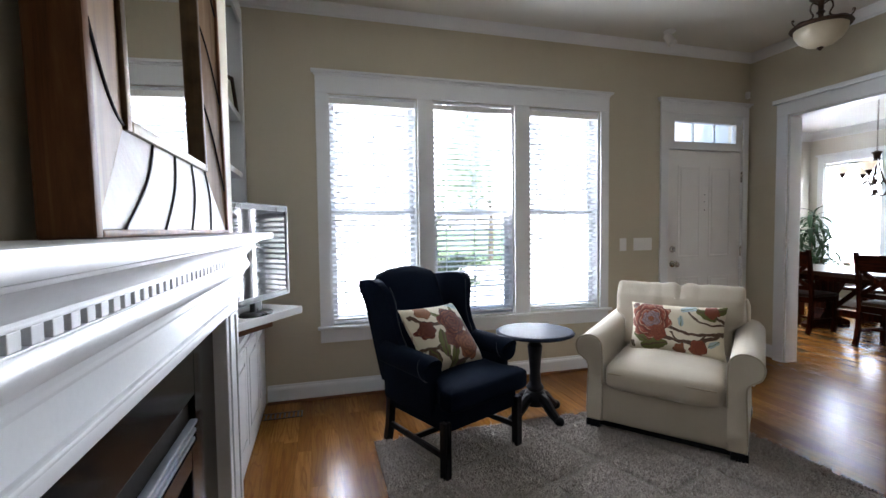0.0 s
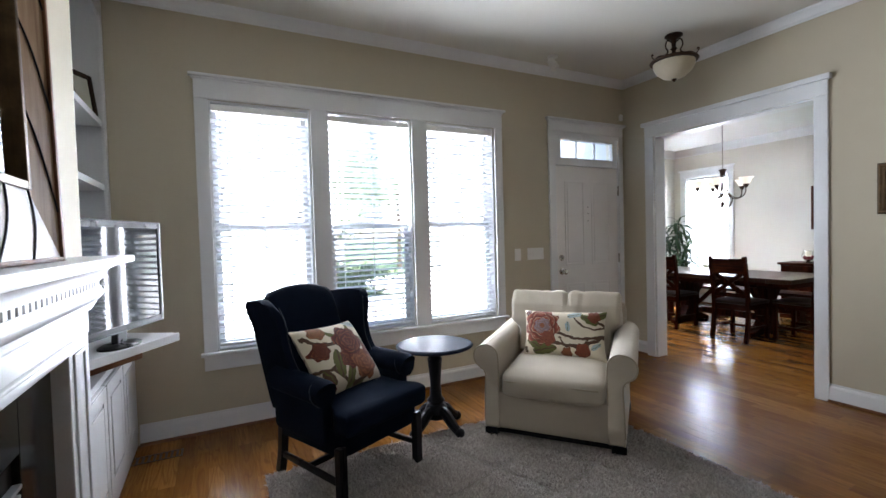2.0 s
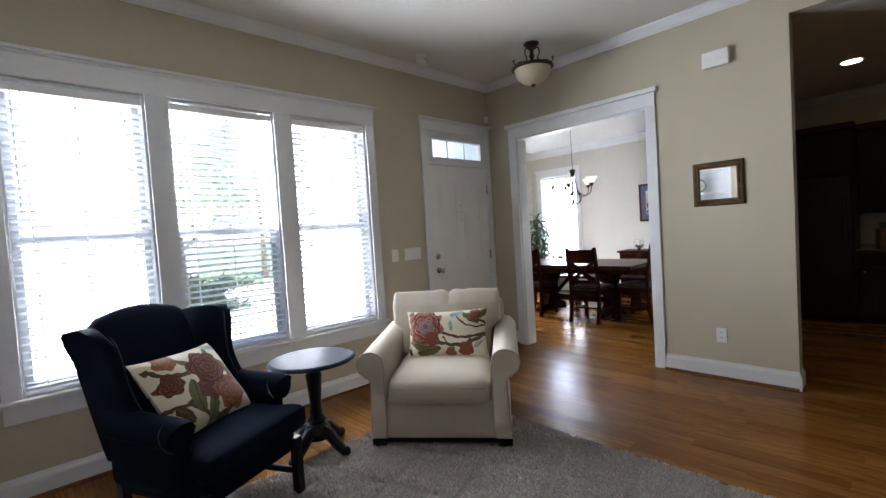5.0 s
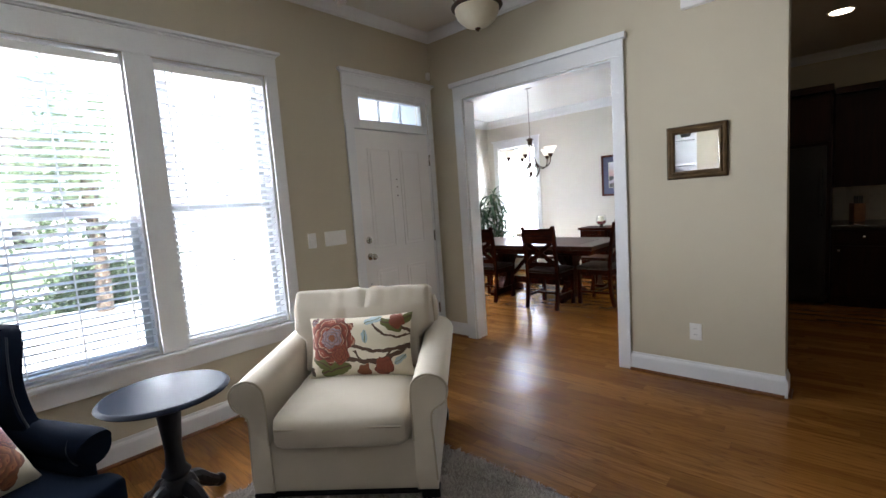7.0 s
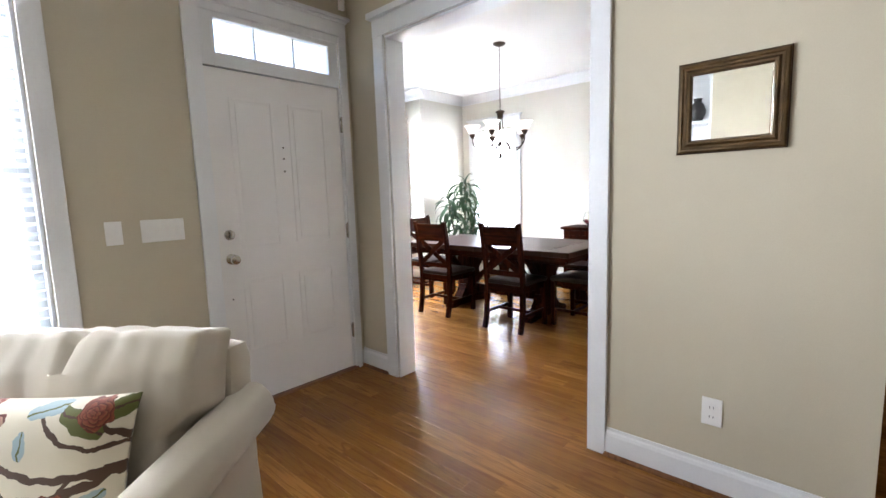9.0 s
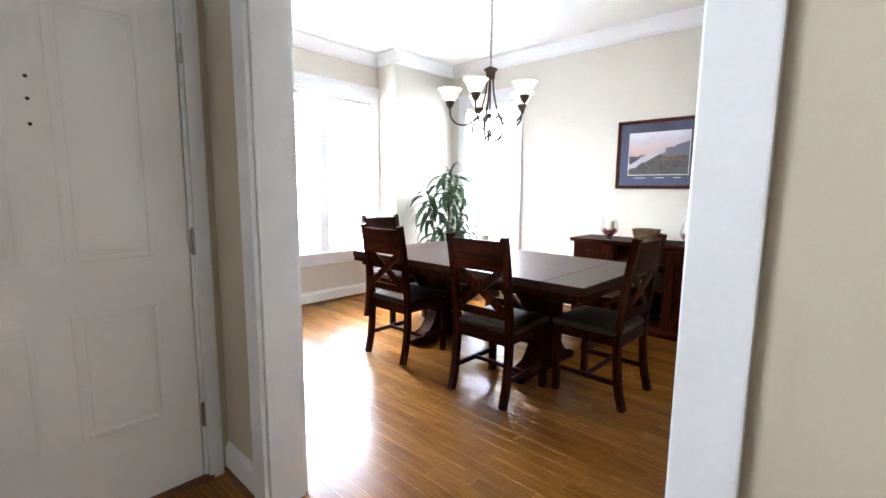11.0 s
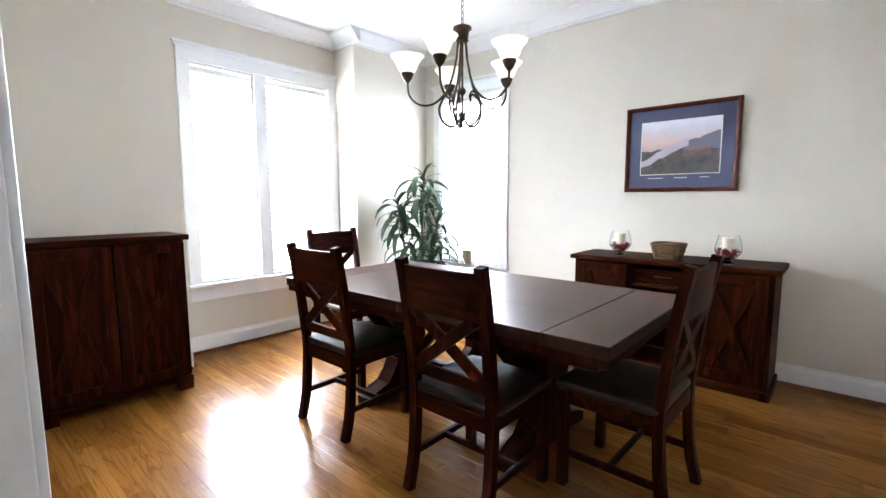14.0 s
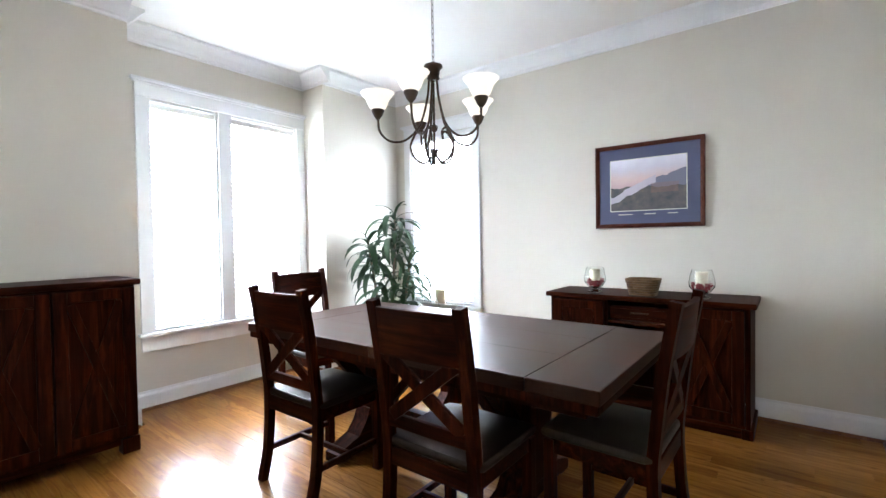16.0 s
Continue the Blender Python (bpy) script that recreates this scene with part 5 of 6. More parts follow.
for k in range(3):
    a = radians(40 + 120 * k)
    p = arc([(r * math.cos(a), r * math.sin(a), z) for r, z in ((0.02, -0.06), (0.06, -0.05), (0.075, -0.10), (0.055, -0.14), (0.08, -0.17), (0.14, -0.185), (0.178, -0.212))], 5)
    part("scroll_arm", tube(bmesh.new(), p, 0.006, 7), BRONZE, cl2)
    q = arc([(r * math.cos(a), r * math.sin(a), z) for r, z in ((0.178, -0.215), (0.196, -0.20), (0.205, -0.178), (0.196, -0.17), (0.19, -0.182))], 4)
    part("scroll_tip", tube(bmesh.new(), q, 0.005, 6), BRONZE, cl2)


def plate(name, m, w, h, label, category, switches=0, outlet=False):
    """A wall plate in local x and z; y points into the wall."""
    p = thing(name, m, label, category)
    part("plate", boxes(((-w / 2, -0.006, -h / 2), (w / 2, -0.0005, h / 2)), bevel=0.003), PLASTIC, p)
    for i in range(switches):
        x = (i - (switches - 1) / 2) * 0.046
        part("toggle", boxes(((x - 0.012, -0.0085, -0.024), (x + 0.012, -0.0055, 0.024)), ((x - 0.004, -0.017, -0.004), (x + 0.004, -0.008, 0.008)), bevel=0.0015), PLASTIC, p)
    if outlet:
        for z in (-0.02, 0.02):
            o = part("socket", lathe(bmesh.new(), [(0.017, 0), (0.017, 0.003), (0.01, 0.0035)], 20, m=pose(0, -0.0055, z, 90)), PLASTIC, p)
            part("slot", boxes(((-0.008, -0.0096, z - 0.005), (-0.0055, -0.0085, z + 0.005)), ((0.0055, -0.0096, z - 0.005), (0.008, -0.0085, z + 0.005)), bevel=0), TYRE, o)
    return p


plate("light_switch", pose(2.249, YF, 1.147), 0.072, 0.118, "white single light switch on the tan wall", "switch", 1)
plate("light_switch", pose(2.468, YF, 1.147), 0.205, 0.118, "white four-gang light switch beside the door", "switch", 4)
plate("wall_outlet", pose(XO, 1.155, 0.357, 0, 0, -90), 0.075, 0.118, "white duplex wall outlet above the baseboard", "outlet", 0, True)
chime = thing("door_chime", pose(XO, 1.118, 2.578, 0, 0, -90), "white plastic door chime box high on the wall", "door chime")
part("cover", boxes(((-0.095, -0.05, -0.062), (0.095, -0.0005, 0.062)), bevel=0.008), PLASTIC, chime)
part("grille", boxes(((-0.08, -0.053, -0.012), (0.08, -0.0495, -0.008)), ((-0.08, -0.053, 0.004), (0.08, -0.0495, 0.008)), bevel=0.001), PLASTIC, chime)
sens = thing("corner_sensor", pose(3.70, YF, 2.62), "small white alarm sensor in the corner", "sensor")
part("body", boxes(((-0.02, -0.03, -0.035), (0.02, -0.0005, 0.035)), bevel=0.008), PLASTIC, sens)


def spotlight(m, spin):
    s = thing("ceiling_spotlight", m, "small white adjustable ceiling spotlight near the windows", "lamp", "ceiling spotlights")
    part("mount", lathe(bmesh.new(), [(0.05, -0.0005), (0.05, -0.012), (0.012, -0.018), (0.01, -0.05)], 20), PLASTIC, s)
    part("head", lathe(bmesh.new(), [(0.02, -0.06), (0.034, -0.045), (0.036, 0.03), (0.042, 0.05), (0.036, 0.052), (0.03, 0.03)], 22, m=pose(0, 0, -0.075, 150, 0, spin)), PLASTIC, s)


spotlight(pose(2.50, 3.22, HC), 20)
spotlight(pose(-0.66, 3.20, HC), -20)

wm = thing("wall_mirror", pose(XO, 1.137, 1.424, 0, 0, -90), "small wall mirror in an antique bronze-gold frame", "mirror")
HW, HH = 0.178, 0.345
part("frame", mitred(bmesh.new(), (-HW, 0), (HW, HH), [(0, -0.001), (0, -0.016), (0.006, -0.022), (0.014, -0.023), (0.018, -0.019), (0.026, -0.018), (0.034, -0.026), (0.042, -0.025), (0.050, -0.013), (0.050, -0.001)]), GOLD, wm)
part("frame_edge", mitred(bmesh.new(), (-HW - 0.004, -0.004), (HW + 0.004, HH + 0.004), [(0, -0.0008), (0, -0.012), (0.003, -0.014), (0.0038, -0.0008)]), BRONZE, wm)
part("mirror_glass", boxes(((-HW + 0.046, -0.014, 0.046), (HW - 0.046, -0.008, HH - 0.046)), bevel=0), MIRROR, wm)


# ---- dining room ----
def dining_chair(m, seat_mat, label):
    """X-back chair, front -y."""
    c = thing("dining_chair", m, label, "chair", "chairs round the dining table")
    for s in (-1, 1):
        x = s * 0.2
        pts = arc([(x, 0.235, 0), (x, 0.20, 0.16), (x, 0.185, 0.40), (x, 0.195, 0.55), (x, 0.225, 0.80), (x, 0.262, 1.01)], 4)
        bm = tube(bmesh.new(), pts, 0.0275, 4, side=(1, 1, 0))
        part("back_leg", bm, CHERRY, c)
        part("front_leg", beam(bmesh.new(), (x, -0.20, 0), (x, -0.20, 0.43), 0.042, 0.042), CHERRY, c)
        part("side_stretcher", beam(bmesh.new(), (x, -0.19, 0.155), (x, 0.19, 0.155), 0.02, 0.03), CHERRY_X, c)
        part("side_rail", beam(bmesh.new(), (x, -0.19, 0.405), (x, 0.185, 0.405), 0.022, 0.06), CHERRY_X, c)
    part("cross_stretcher", beam(bmesh.new(), (-0.195, 0.0, 0.155), (0.195, 0.0, 0.155), 0.02, 0.026), CHERRY_X, c)
    part("front_rail", beam(bmesh.new(), (-0.19, -0.20, 0.405), (0.19, -0.20, 0.405), 0.022, 0.06), CHERRY_X, c)
    part("back_rail", beam(bmesh.new(), (-0.19, 0.186, 0.40), (0.19, 0.186, 0.40), 0.022, 0.07), CHERRY_X, c)
    part("seat", soft(bmesh.new(), (0.225, 0.215, 0.022), 0.02, (0, 0, 0.016), 9, pose(0, -0.02, 0.455)), seat_mat, c, "padded leather seat")
    # crest rail, curved backwards a little
    xs = [-0.184 + 0.368 * i / 8 for i in range(9)]
    bow = [(x, 0.222 + 0.012 * (1 - (x / 0.184) ** 2)) for x in xs] + [(x, 0.246 + 0.012 * (1 - (x / 0.184) ** 2)) for x in reversed(xs)]
    bm = prism(bmesh.new(), bow, 0.805, 0.985, None, 0.003)
    for v in bm.verts:
        v.co = Vector((v.co.x, v.co.z + (v.co.y - 0.80) * 0.12, v.co.y))
    part("crest_rail", bm, CHERRY_X, c)
    part("lower_rail", beam(bmesh.new(), (-0.186, 0.197, 0.545), (0.186, 0.197, 0.545), 0.022, 0.05), CHERRY_X, c)
    part("cross_slat", beam(bmesh.new(), (-0.165, 0.199, 0.565), (0.165, 0.236, 0.812), 0.05, 0.016, 0.003, up=(0, 1, 0)), CHERRY, c)
    part("cross_slat", beam(bmesh.new(), (0.165, 0.203, 0.565), (-0.165, 0.240, 0.812), 0.05, 0.016, 0.003, up=(0, 1, 0)), CHERRY, c)
    return c


CH = "dark cherry X-back dining chair with a padded leather seat"
ch = dining_chair(pose(5.30, 3.125, 0.0015, 0, 0, 90), LEATHER, CH)
copy_thing(ch, pose(5.34, 4.045, 0.0015, 0, 0, 91))
copy_thing(ch, pose(5.90, 4.82, 0.0015, 0, 0, -3))
ch3 = dining_chair(pose(5.735, 2.645, 0.0015, 0, 0, 179), LEATHER_TAUPE, "dark cherry X-back dining chair with a taupe leather seat")

tb = thing("dining_table", pose(5.79, 3.60, 0.0015), "long dark cherry trestle dining table with a breadboard top", "table")
TX, TY = 0.53, 1.045
for y0, y1, nm in ((-TY, -TY + 0.26, "end_board"), (-TY + 0.2625, -0.0015, "top_panel"), (0.0015, TY - 0.2625, "top_panel"), (TY - 0.26, TY, "end_board")):
    if nm == "end_board":
        part(nm, boxes(((-TX, y0, 0.70), (TX, y1, 0.75)), bevel=0.005), CHERRY_TOP, tb)
    else:
        for k in range(3):
            x0 = -TX + 2 * TX * k / 3
            part("top_board", boxes(((x0 + 0.0001, y0, 0.70), (x0 + 2 * TX / 3 - 0.0001, y1, 0.75)), bevel=0.0009), CHERRY_TOP, tb)
part("apron", framed(bmesh.new(), (-TX + 0.05, -TY + 0.06), (TX - 0.05, TY - 0.06), 0.03, (-0.7, -0.632)), CHERRY, tb).matrix_basis = pose(0, 0, 0, -90) @ Matrix.Diagonal((1, 1, -1, 1))
part("edge_band", boxes(((-TX + 0.008, -TY + 0.008, 0.665), (-TX + 0.05, TY - 0.008, 0.6995)), ((TX - 0.05, -TY + 0.008, 0.665), (TX - 0.008, TY - 0.008, 0.6995)), ((-TX + 0.0505, -TY + 0.008, 0.665), (TX - 0.0505, -TY + 0.05, 0.6995)), ((-TX + 0.0505, TY - 0.05, 0.665), (TX - 0.0505, TY - 0.008, 0.6995))), CHERRY, tb)
for y in (-0.52, 0.50):
    part("pedestal", boxes(((-0.11, y - 0.075, 0.10), (0.11, y + 0.075, 0.62)), bevel=0.006), CHERRY, tb)
    shape = [(-0.36, 0.0), (-0.36, 0.05), (-0.30, 0.075), (-0.2, 0.10), (-0.15, 0.16), (-0.12, 0.24), (0.12, 0.24), (0.15, 0.16), (0.2, 0.10), (0.30, 0.075), (0.36, 0.05), (0.36, 0.0), (0.28, 0.0), (0.24, 0.02), (-0.24, 0.02), (-0.28, 0.0)]
    part("foot", prism(bmesh.new(), shape, y - 0.055, y + 0.055, None, 0.005), CHERRY_X, tb)
    part("bolster", boxes(((-0.40, y - 0.055, 0.62), (0.40, y + 0.055, 0.6645)), bevel=0.006), CHERRY_X, tb)
    for s in (-1, 1):
        part("brace", beam(bmesh.new(), (s * 0.34, y, 0.625), (s * 0.10, y, 0.36), 0.05, 0.06), CHERRY, tb)
part("stretcher", beam(bmesh.new(), (0, -0.445, 0.20), (0, 0.425, 0.20), 0.05, 0.09), CHERRY, tb)
for a, b in (((0, -0.43, 0.25), (0, -0.05, 0.63)), ((0, 0.41, 0.25), (0, 0.03, 0.63))):
    part("long_brace", beam(bmesh.new(), a, b, 0.045, 0.05), CHERRY, tb)

bn = thing("dining_bench", pose(6.49, 3.55, 0.0015), "dark cherry bench on the window side of the table", "bench")
part("seat", boxes(((-0.17, -0.72, 0.42), (0.17, 0.72, 0.462)), bevel=0.008), CHERRY_TOP, bn)
for y in (-0.52, 0.52):
    part("trestle", prism(bmesh.new(), [(-0.16, 0), (-0.16, 0.045), (-0.07, 0.12), (-0.055, 0.25), (-0.07, 0.36), (-0.14, 0.4195), (0.14, 0.4195), (0.07, 0.36), (0.055, 0.25), (0.07, 0.12), (0.16, 0.045), (0.16, 0)], y - 0.035, y + 0.035, None, 0.004), CHERRY, bn)
part("stretcher", beam(bmesh.new(), (0, -0.485, 0.2), (0, 0.485, 0.2), 0.04, 0.07), CHERRY, bn)


def x_door(parent, x0, x1, z0, z1, y, diag):
    """A framed door with a diagonal or crossed brace, facing -y."""
    d = part("door", box(bmesh.new(), (x0, y, z0), (x1, y + 0.02, z1), 0.003), CHERRY, parent)
    part("door_frame", framed(bmesh.new(), (x0 + 0.002, z0 + 0.002), (x1 - 0.002, z1 - 0.002), 0.062, (y - 0.009, y + 0.004)), CHERRY, d)
    a, b, c, e = (x0 + 0.075, z0 + 0.075), (x1 - 0.075, z1 - 0.075), (x0 + 0.075, z1 - 0.075), (x1 - 0.075, z0 + 0.075)
    for k, (p, q) in enumerate(((a, b), (c, e))):
        if k in diag:
            part("brace", beam(bmesh.new(), (p[0], y - 0.003 - 0.002 * k, p[1]), (q[0], y - 0.003 - 0.002 * k, q[1]), 0.042, 0.010, 0.002, up=(0, 1, 0)), CHERRY, d)
    return d


cb = thing("wine_cabinet", pose(4.462, 5.155, 0.0015), "dark cherry two-door cabinet with crossed braces on the doors", "cabinet")
part("body", boxes(((-0.385, 0.022, 0.09), (0.385, 0.385, 0.99)), bevel=0.004), CHERRY, cb)
part("top", boxes(((-0.41, -0.015, 0.9905), (0.41, 0.39, 1.025)), bevel=0.006), CHERRY_X, cb)
for x in (-0.345, 0.345):
    for y in (0.045, 0.345):
        part("foot", boxes(((x - 0.045, y - 0.04, 0), (x + 0.045, y + 0.035, 0.0895)), bevel=0.004), CHERRY, cb)
part("plinth_rail", boxes(((-0.3, 0.03, 0.05), (0.3, 0.05, 0.0895))), CHERRY_X, cb)
x_door(cb, -0.38, -0.003, 0.11, 0.98, 0.0, (0, 1))
x_door(cb, 0.003, 0.38, 0.11, 0.98, 0.0, (0, 1))

# sideboard along the far wall: local front is -y, turned to face the table
sb = thing("sideboard", pose(7.076, 2.905, 0.0015, 0, 0, -90), "dark cherry sideboard with crossed-brace doors and a centre drawer", "sideboard")
part("side_panel", boxes(((-0.63, 0.0, 0.06), (-0.605, 0.43, 0.785))), CHERRY, sb)
part("side_panel", boxes(((0.605, 0.0, 0.06), (0.63, 0.43, 0.785))), CHERRY, sb)
part("divider", boxes(((-0.225, 0.0, 0.08), (-0.205, 0.43, 0.785))), CHERRY, sb)
part("divider", boxes(((0.205, 0.0, 0.08), (0.225, 0.43, 0.785))), CHERRY, sb)
part("back_panel", boxes(((-0.604, 0.415, 0.08), (0.604, 0.43, 0.785))), CHERRY, sb)
part("bottom", boxes(((-0.6045, 0.0, 0.06), (0.6045, 0.414, 0.0795))), CHERRY_X, sb)
part("shelf", boxes(((-0.2045, 0.01, 0.40), (0.2045, 0.414, 0.42))), CHERRY_X, sb)
part("shelf", boxes(((-0.2045, 0.01, 0.62), (0.2045, 0.414, 0.64))), CHERRY_X, sb)
part("top", boxes(((-0.66, -0.03, 0.7855), (0.66, 0.43, 0.82)), bevel=0.006), CHERRY_X, sb)
part("base_rail", boxes(((-0.63, -0.006, 0.0), (0.63, 0.014, 0.0595))), CHERRY_X, sb)
for x in (-0.615, 0.615):
    part("foot", boxes(((x - 0.03, -0.012, 0), (x + 0.03, 0.43, 0.0595))), CHERRY, sb)
x_door(sb, -0.60, -0.23, 0.085, 0.775, -0.012, (0, 1))
x_door(sb, 0.23, 0.60, 0.085, 0.775, -0.012, (0, 1))
dr = part("drawer", boxes(((-0.2, 0.035, 0.645), (0.2, 0.06, 0.745)), ((-0.17, 0.029, 0.665), (0.17, 0.036, 0.725))), CHERRY_X, sb)
part("pull", beam(bmesh.new(), (-0.06, 0.022, 0.70), (0.06, 0.022, 0.70), 0.01, 0.01), BRONZE, dr)
br = thing("wine_basket", pose(7.14, 2.905, 0.4225, 0, 0, -90), "woven basket on the sideboard's open shelf", "basket")
for k in range(6):
    part("weave", tube(bmesh.new(), [(0.16 * math.cos(t * math.pi / 12), 0.085 * math.sin(t * math.pi / 12) + 0.05, 0.012 + k * 0.022) for t in range(25)], 0.0115, 6), WICKER, br)


def hurricane(m):
    h = thing("hurricane_candle", m, "glass hurricane vase with red berries and an ivory candle", "candle holder", "candles on the sideboard")
    g = part("vase", lathe(bmesh.new(), [(0.05, 0.0), (0.052, 0.006), (0.02, 0.016), (0.018, 0.028), (0.05, 0.042), (0.075, 0.075), (0.078, 0.10), (0.068, 0.15), (0.058, 0.185), (0.055, 0.185), (0.065, 0.15), (0.075, 0.10), (0.072, 0.077), (0.047, 0.046), (0.012, 0.036)], 36), CRYSTAL, h, "clear footed glass vase")
    g.visible_shadow = False
    rng = random.Random(3)
    bm = bmesh.new()
    for k in range(110):
        a, r, z = rng.uniform(0, 6.28), 0.062 * math.sqrt(rng.random()), rng.uniform(0.05, 0.098)
        r *= min(1.0, (z - 0.03) / 0.04)
        bmesh.ops.create_icosphere(bm, subdivisions=1, radius=rng.uniform(0.006, 0.009), matrix=pose(r * math.cos(a), r * math.sin(a), z))
    tagged(part("berries", bm, BERRY, h, "dark red berries"), kind="stuff")
    part("candle", lathe(bmesh.new(), [(0.035, 0.085), (0.036, 0.088), (0.036, 0.165), (0.033, 0.169), (0.02, 0.166), (0.004, 0.164)], 28), WAX, h, "ivory pillar candle")
    part("wick", tube(bmesh.new(), [(0, 0, 0.163), (0.001, 0, 0.176)], 0.0012, 5), TYRE, h)
    return h


hc = hurricane(pose(7.20, 3.24, 0.8215))
copy_thing(hc, pose(7.20, 2.545, 0.8215, 0, 0, 70))
bk = thing("bread_basket", pose(7.17, 2.895, 0.8215, 0, 0, 90), "dark woven wicker basket on the sideboard", "basket")
rng = random.Random(8)
for k in range(7):
    w0, d0 = 0.074 + k * 0.0040, 0.058 + k * 0.003
    ring = []
    for t in range(49):
        a = 2 * math.pi * t / 48
        ca, sa = math.cos(a), math.sin(a)
        ring.append((w0 * math.copysign(abs(ca) ** 0.45, ca) + 0.0055 * math.sin(t * 1.5 + k * math.pi), d0 * math.copysign(abs(sa) ** 0.45, sa) + 0.0055 * math.sin(t * 1.5 + k * math.pi), 0.01 + k * 0.0165))
    part("weave", tube(bmesh.new(), ring, 0.0098, 6), WICKER, bk)
part("bottom", boxes(((-0.08, -0.055, 0.001), (0.08, 0.055, 0.008))), WICKER, bk)

# candle and glass on the window stool
cd = thing("pillar_candle", pose(7.482, 4.935, 0.572), "thick ivory pillar candle on the window sill", "candle")
part("candle", lathe(bmesh.new(), [(0.0, 0), (0.026, 0.0), (0.0265, 0.12), (0.022, 0.124), (0.004, 0.12)], 28, m=Matrix.Diagonal((1, 2.5, 1.15, 1))), WAX, cd)
gj = thing("glass_jar", pose(7.477, 5.10, 0.572), "clear glass jar on the window sill", "jar")
g = part("jar", lathe(bmesh.new(), [(0.022, 0), (0.024, 0.004), (0.024, 0.14), (0.022, 0.14), (0.021, 0.006), (0.002, 0.005)], 28, m=Matrix.Diagonal((1, 1.8, 1, 1))), CRYSTAL, gj)
g.visible_shadow = False

# picture over the sideboard
PIC, qn, ql, qb = nodes_of("river landscape print")
tc = qn.new("ShaderNodeTexCoord")
sp = qn.new("ShaderNodeSeparateXYZ")
ql.new(tc.outputs["Object"], sp.inputs[0])
X, Z = sp.outputs[0], sp.outputs[2]
nz = noise_tex(qn, ql, tc.outputs["Object"], 9.0, 5)
wob = math_node(qn, ql, "MULTIPLY", math_node(qn, ql, "SUBTRACT", nz, 0.5), 0.09)
skyc = ramp(qn, ql, math_node(qn, ql, "MULTIPLY", math_node(qn, ql, "SUBTRACT", math_node(qn, ql, "ADD", Z, wob), 0.28), 4.5), [(0.0, (0.42, 0.28, 0.30)), (0.35, (0.55, 0.40, 0.38)), (0.7, (0.50, 0.48, 0.55)), (1.0, (0.62, 0.62, 0.68))])
land = ramp(qn, ql, noise_tex(qn, ql, tc.outputs["Object"], 22.0, 6), [(0.3, (0.045, 0.055, 0.06)), (0.6, (0.10, 0.09, 0.085)), (0.8, (0.16, 0.12, 0.09))])
ridge = math_node(qn, ql, "ADD", math_node(qn, ql, "MULTIPLY", X, 0.32), 0.335)
isl = math_node(qn, ql, "LESS_THAN", math_node(qn, ql, "ADD", Z, wob), ridge)
col = mixed(qn, ql, isl, skyc, (0.14, 0.14, 0.20))
far = math_node(qn, ql, "LESS_THAN", math_node(qn, ql, "ADD", Z, wob), 0.30)
col = mixed(qn, ql, far, col, land)
rv = math_node(qn, ql, "ABSOLUTE", math_node(qn, ql, "SUBTRACT", math_node(qn, ql, "ADD", Z, wob), math_node(qn, ql, "ADD", math_node(qn, ql, "MULTIPLY", X, 0.5), 0.325)))
isr = math_node(qn, ql, "MULTIPLY", math_node(qn, ql, "LESS_THAN", rv, 0.028), math_node(qn, ql, "LESS_THAN", X, 0.06))
col = mixed(qn, ql, isr, col, (0.42, 0.38, 0.45))
cliff = math_node(qn, ql, "LESS_THAN", math_node(qn, ql, "ABSOLUTE", math_node(qn, ql, "SUBTRACT", math_node(qn, ql, "ADD", X, wob), 0.12)), 0.09)
cliff = math_node(qn, ql, "MULTIPLY", cliff, math_node(qn, ql, "LESS_THAN", math_node(qn, ql, "ABSOLUTE", math_node(qn, ql, "SUBTRACT", Z, 0.285)), 0.035))
col = mixed(qn, ql, math_node(qn, ql, "MULTIPLY", cliff, 0.35), col, (0.22, 0.11, 0.08))
ql.new(col, qb.inputs["Base Color"])
qb.inputs["Roughness"].default_value = 0.5
pc = thing("framed_picture", pose(XE, 2.946, 1.296, 0, 0, -90) @ Matrix.Diagonal((1.037, 1, 1.037, 1)), "framed river landscape print with a slate blue mat", "picture")
part("frame", mitred(bmesh.new(), (-0.37, 0), (0.37, 0.62), [(0, -0.0008), (0, -0.024), (0.004, -0.028), (0.012, -0.028), (0.022, -0.022), (0.030, -0.013), (0.030, -0.0008)]), FRAME_RED, pc, "mahogany frame")
part("mat", boxes(((-0.341, -0.010, 0.029), (0.341, -0.004, 0.591)), bevel=0), MAT_BLUE, pc, "slate blue mat board")
part("mat_edge", framed(bmesh.new(), (-0.262, 0.122), (0.262, 0.508), 0.006, (-0.0125, -0.0095), bevel=0.001), CLOCK_FACE, pc)
part("print", boxes(((-0.257, -0.0118, 0.127), (0.257, -0.0102, 0.503)), bevel=0), PIC, pc, "river valley at dusk")
for x0, x1 in ((-0.2, -0.1), (-0.02, 0.06), (0.14, 0.2)):
    part("caption_bar", boxes(((x0, -0.0115, 0.096), (x1, -0.0103, 0.101)), bevel=0), CLOCK_FACE, pc)

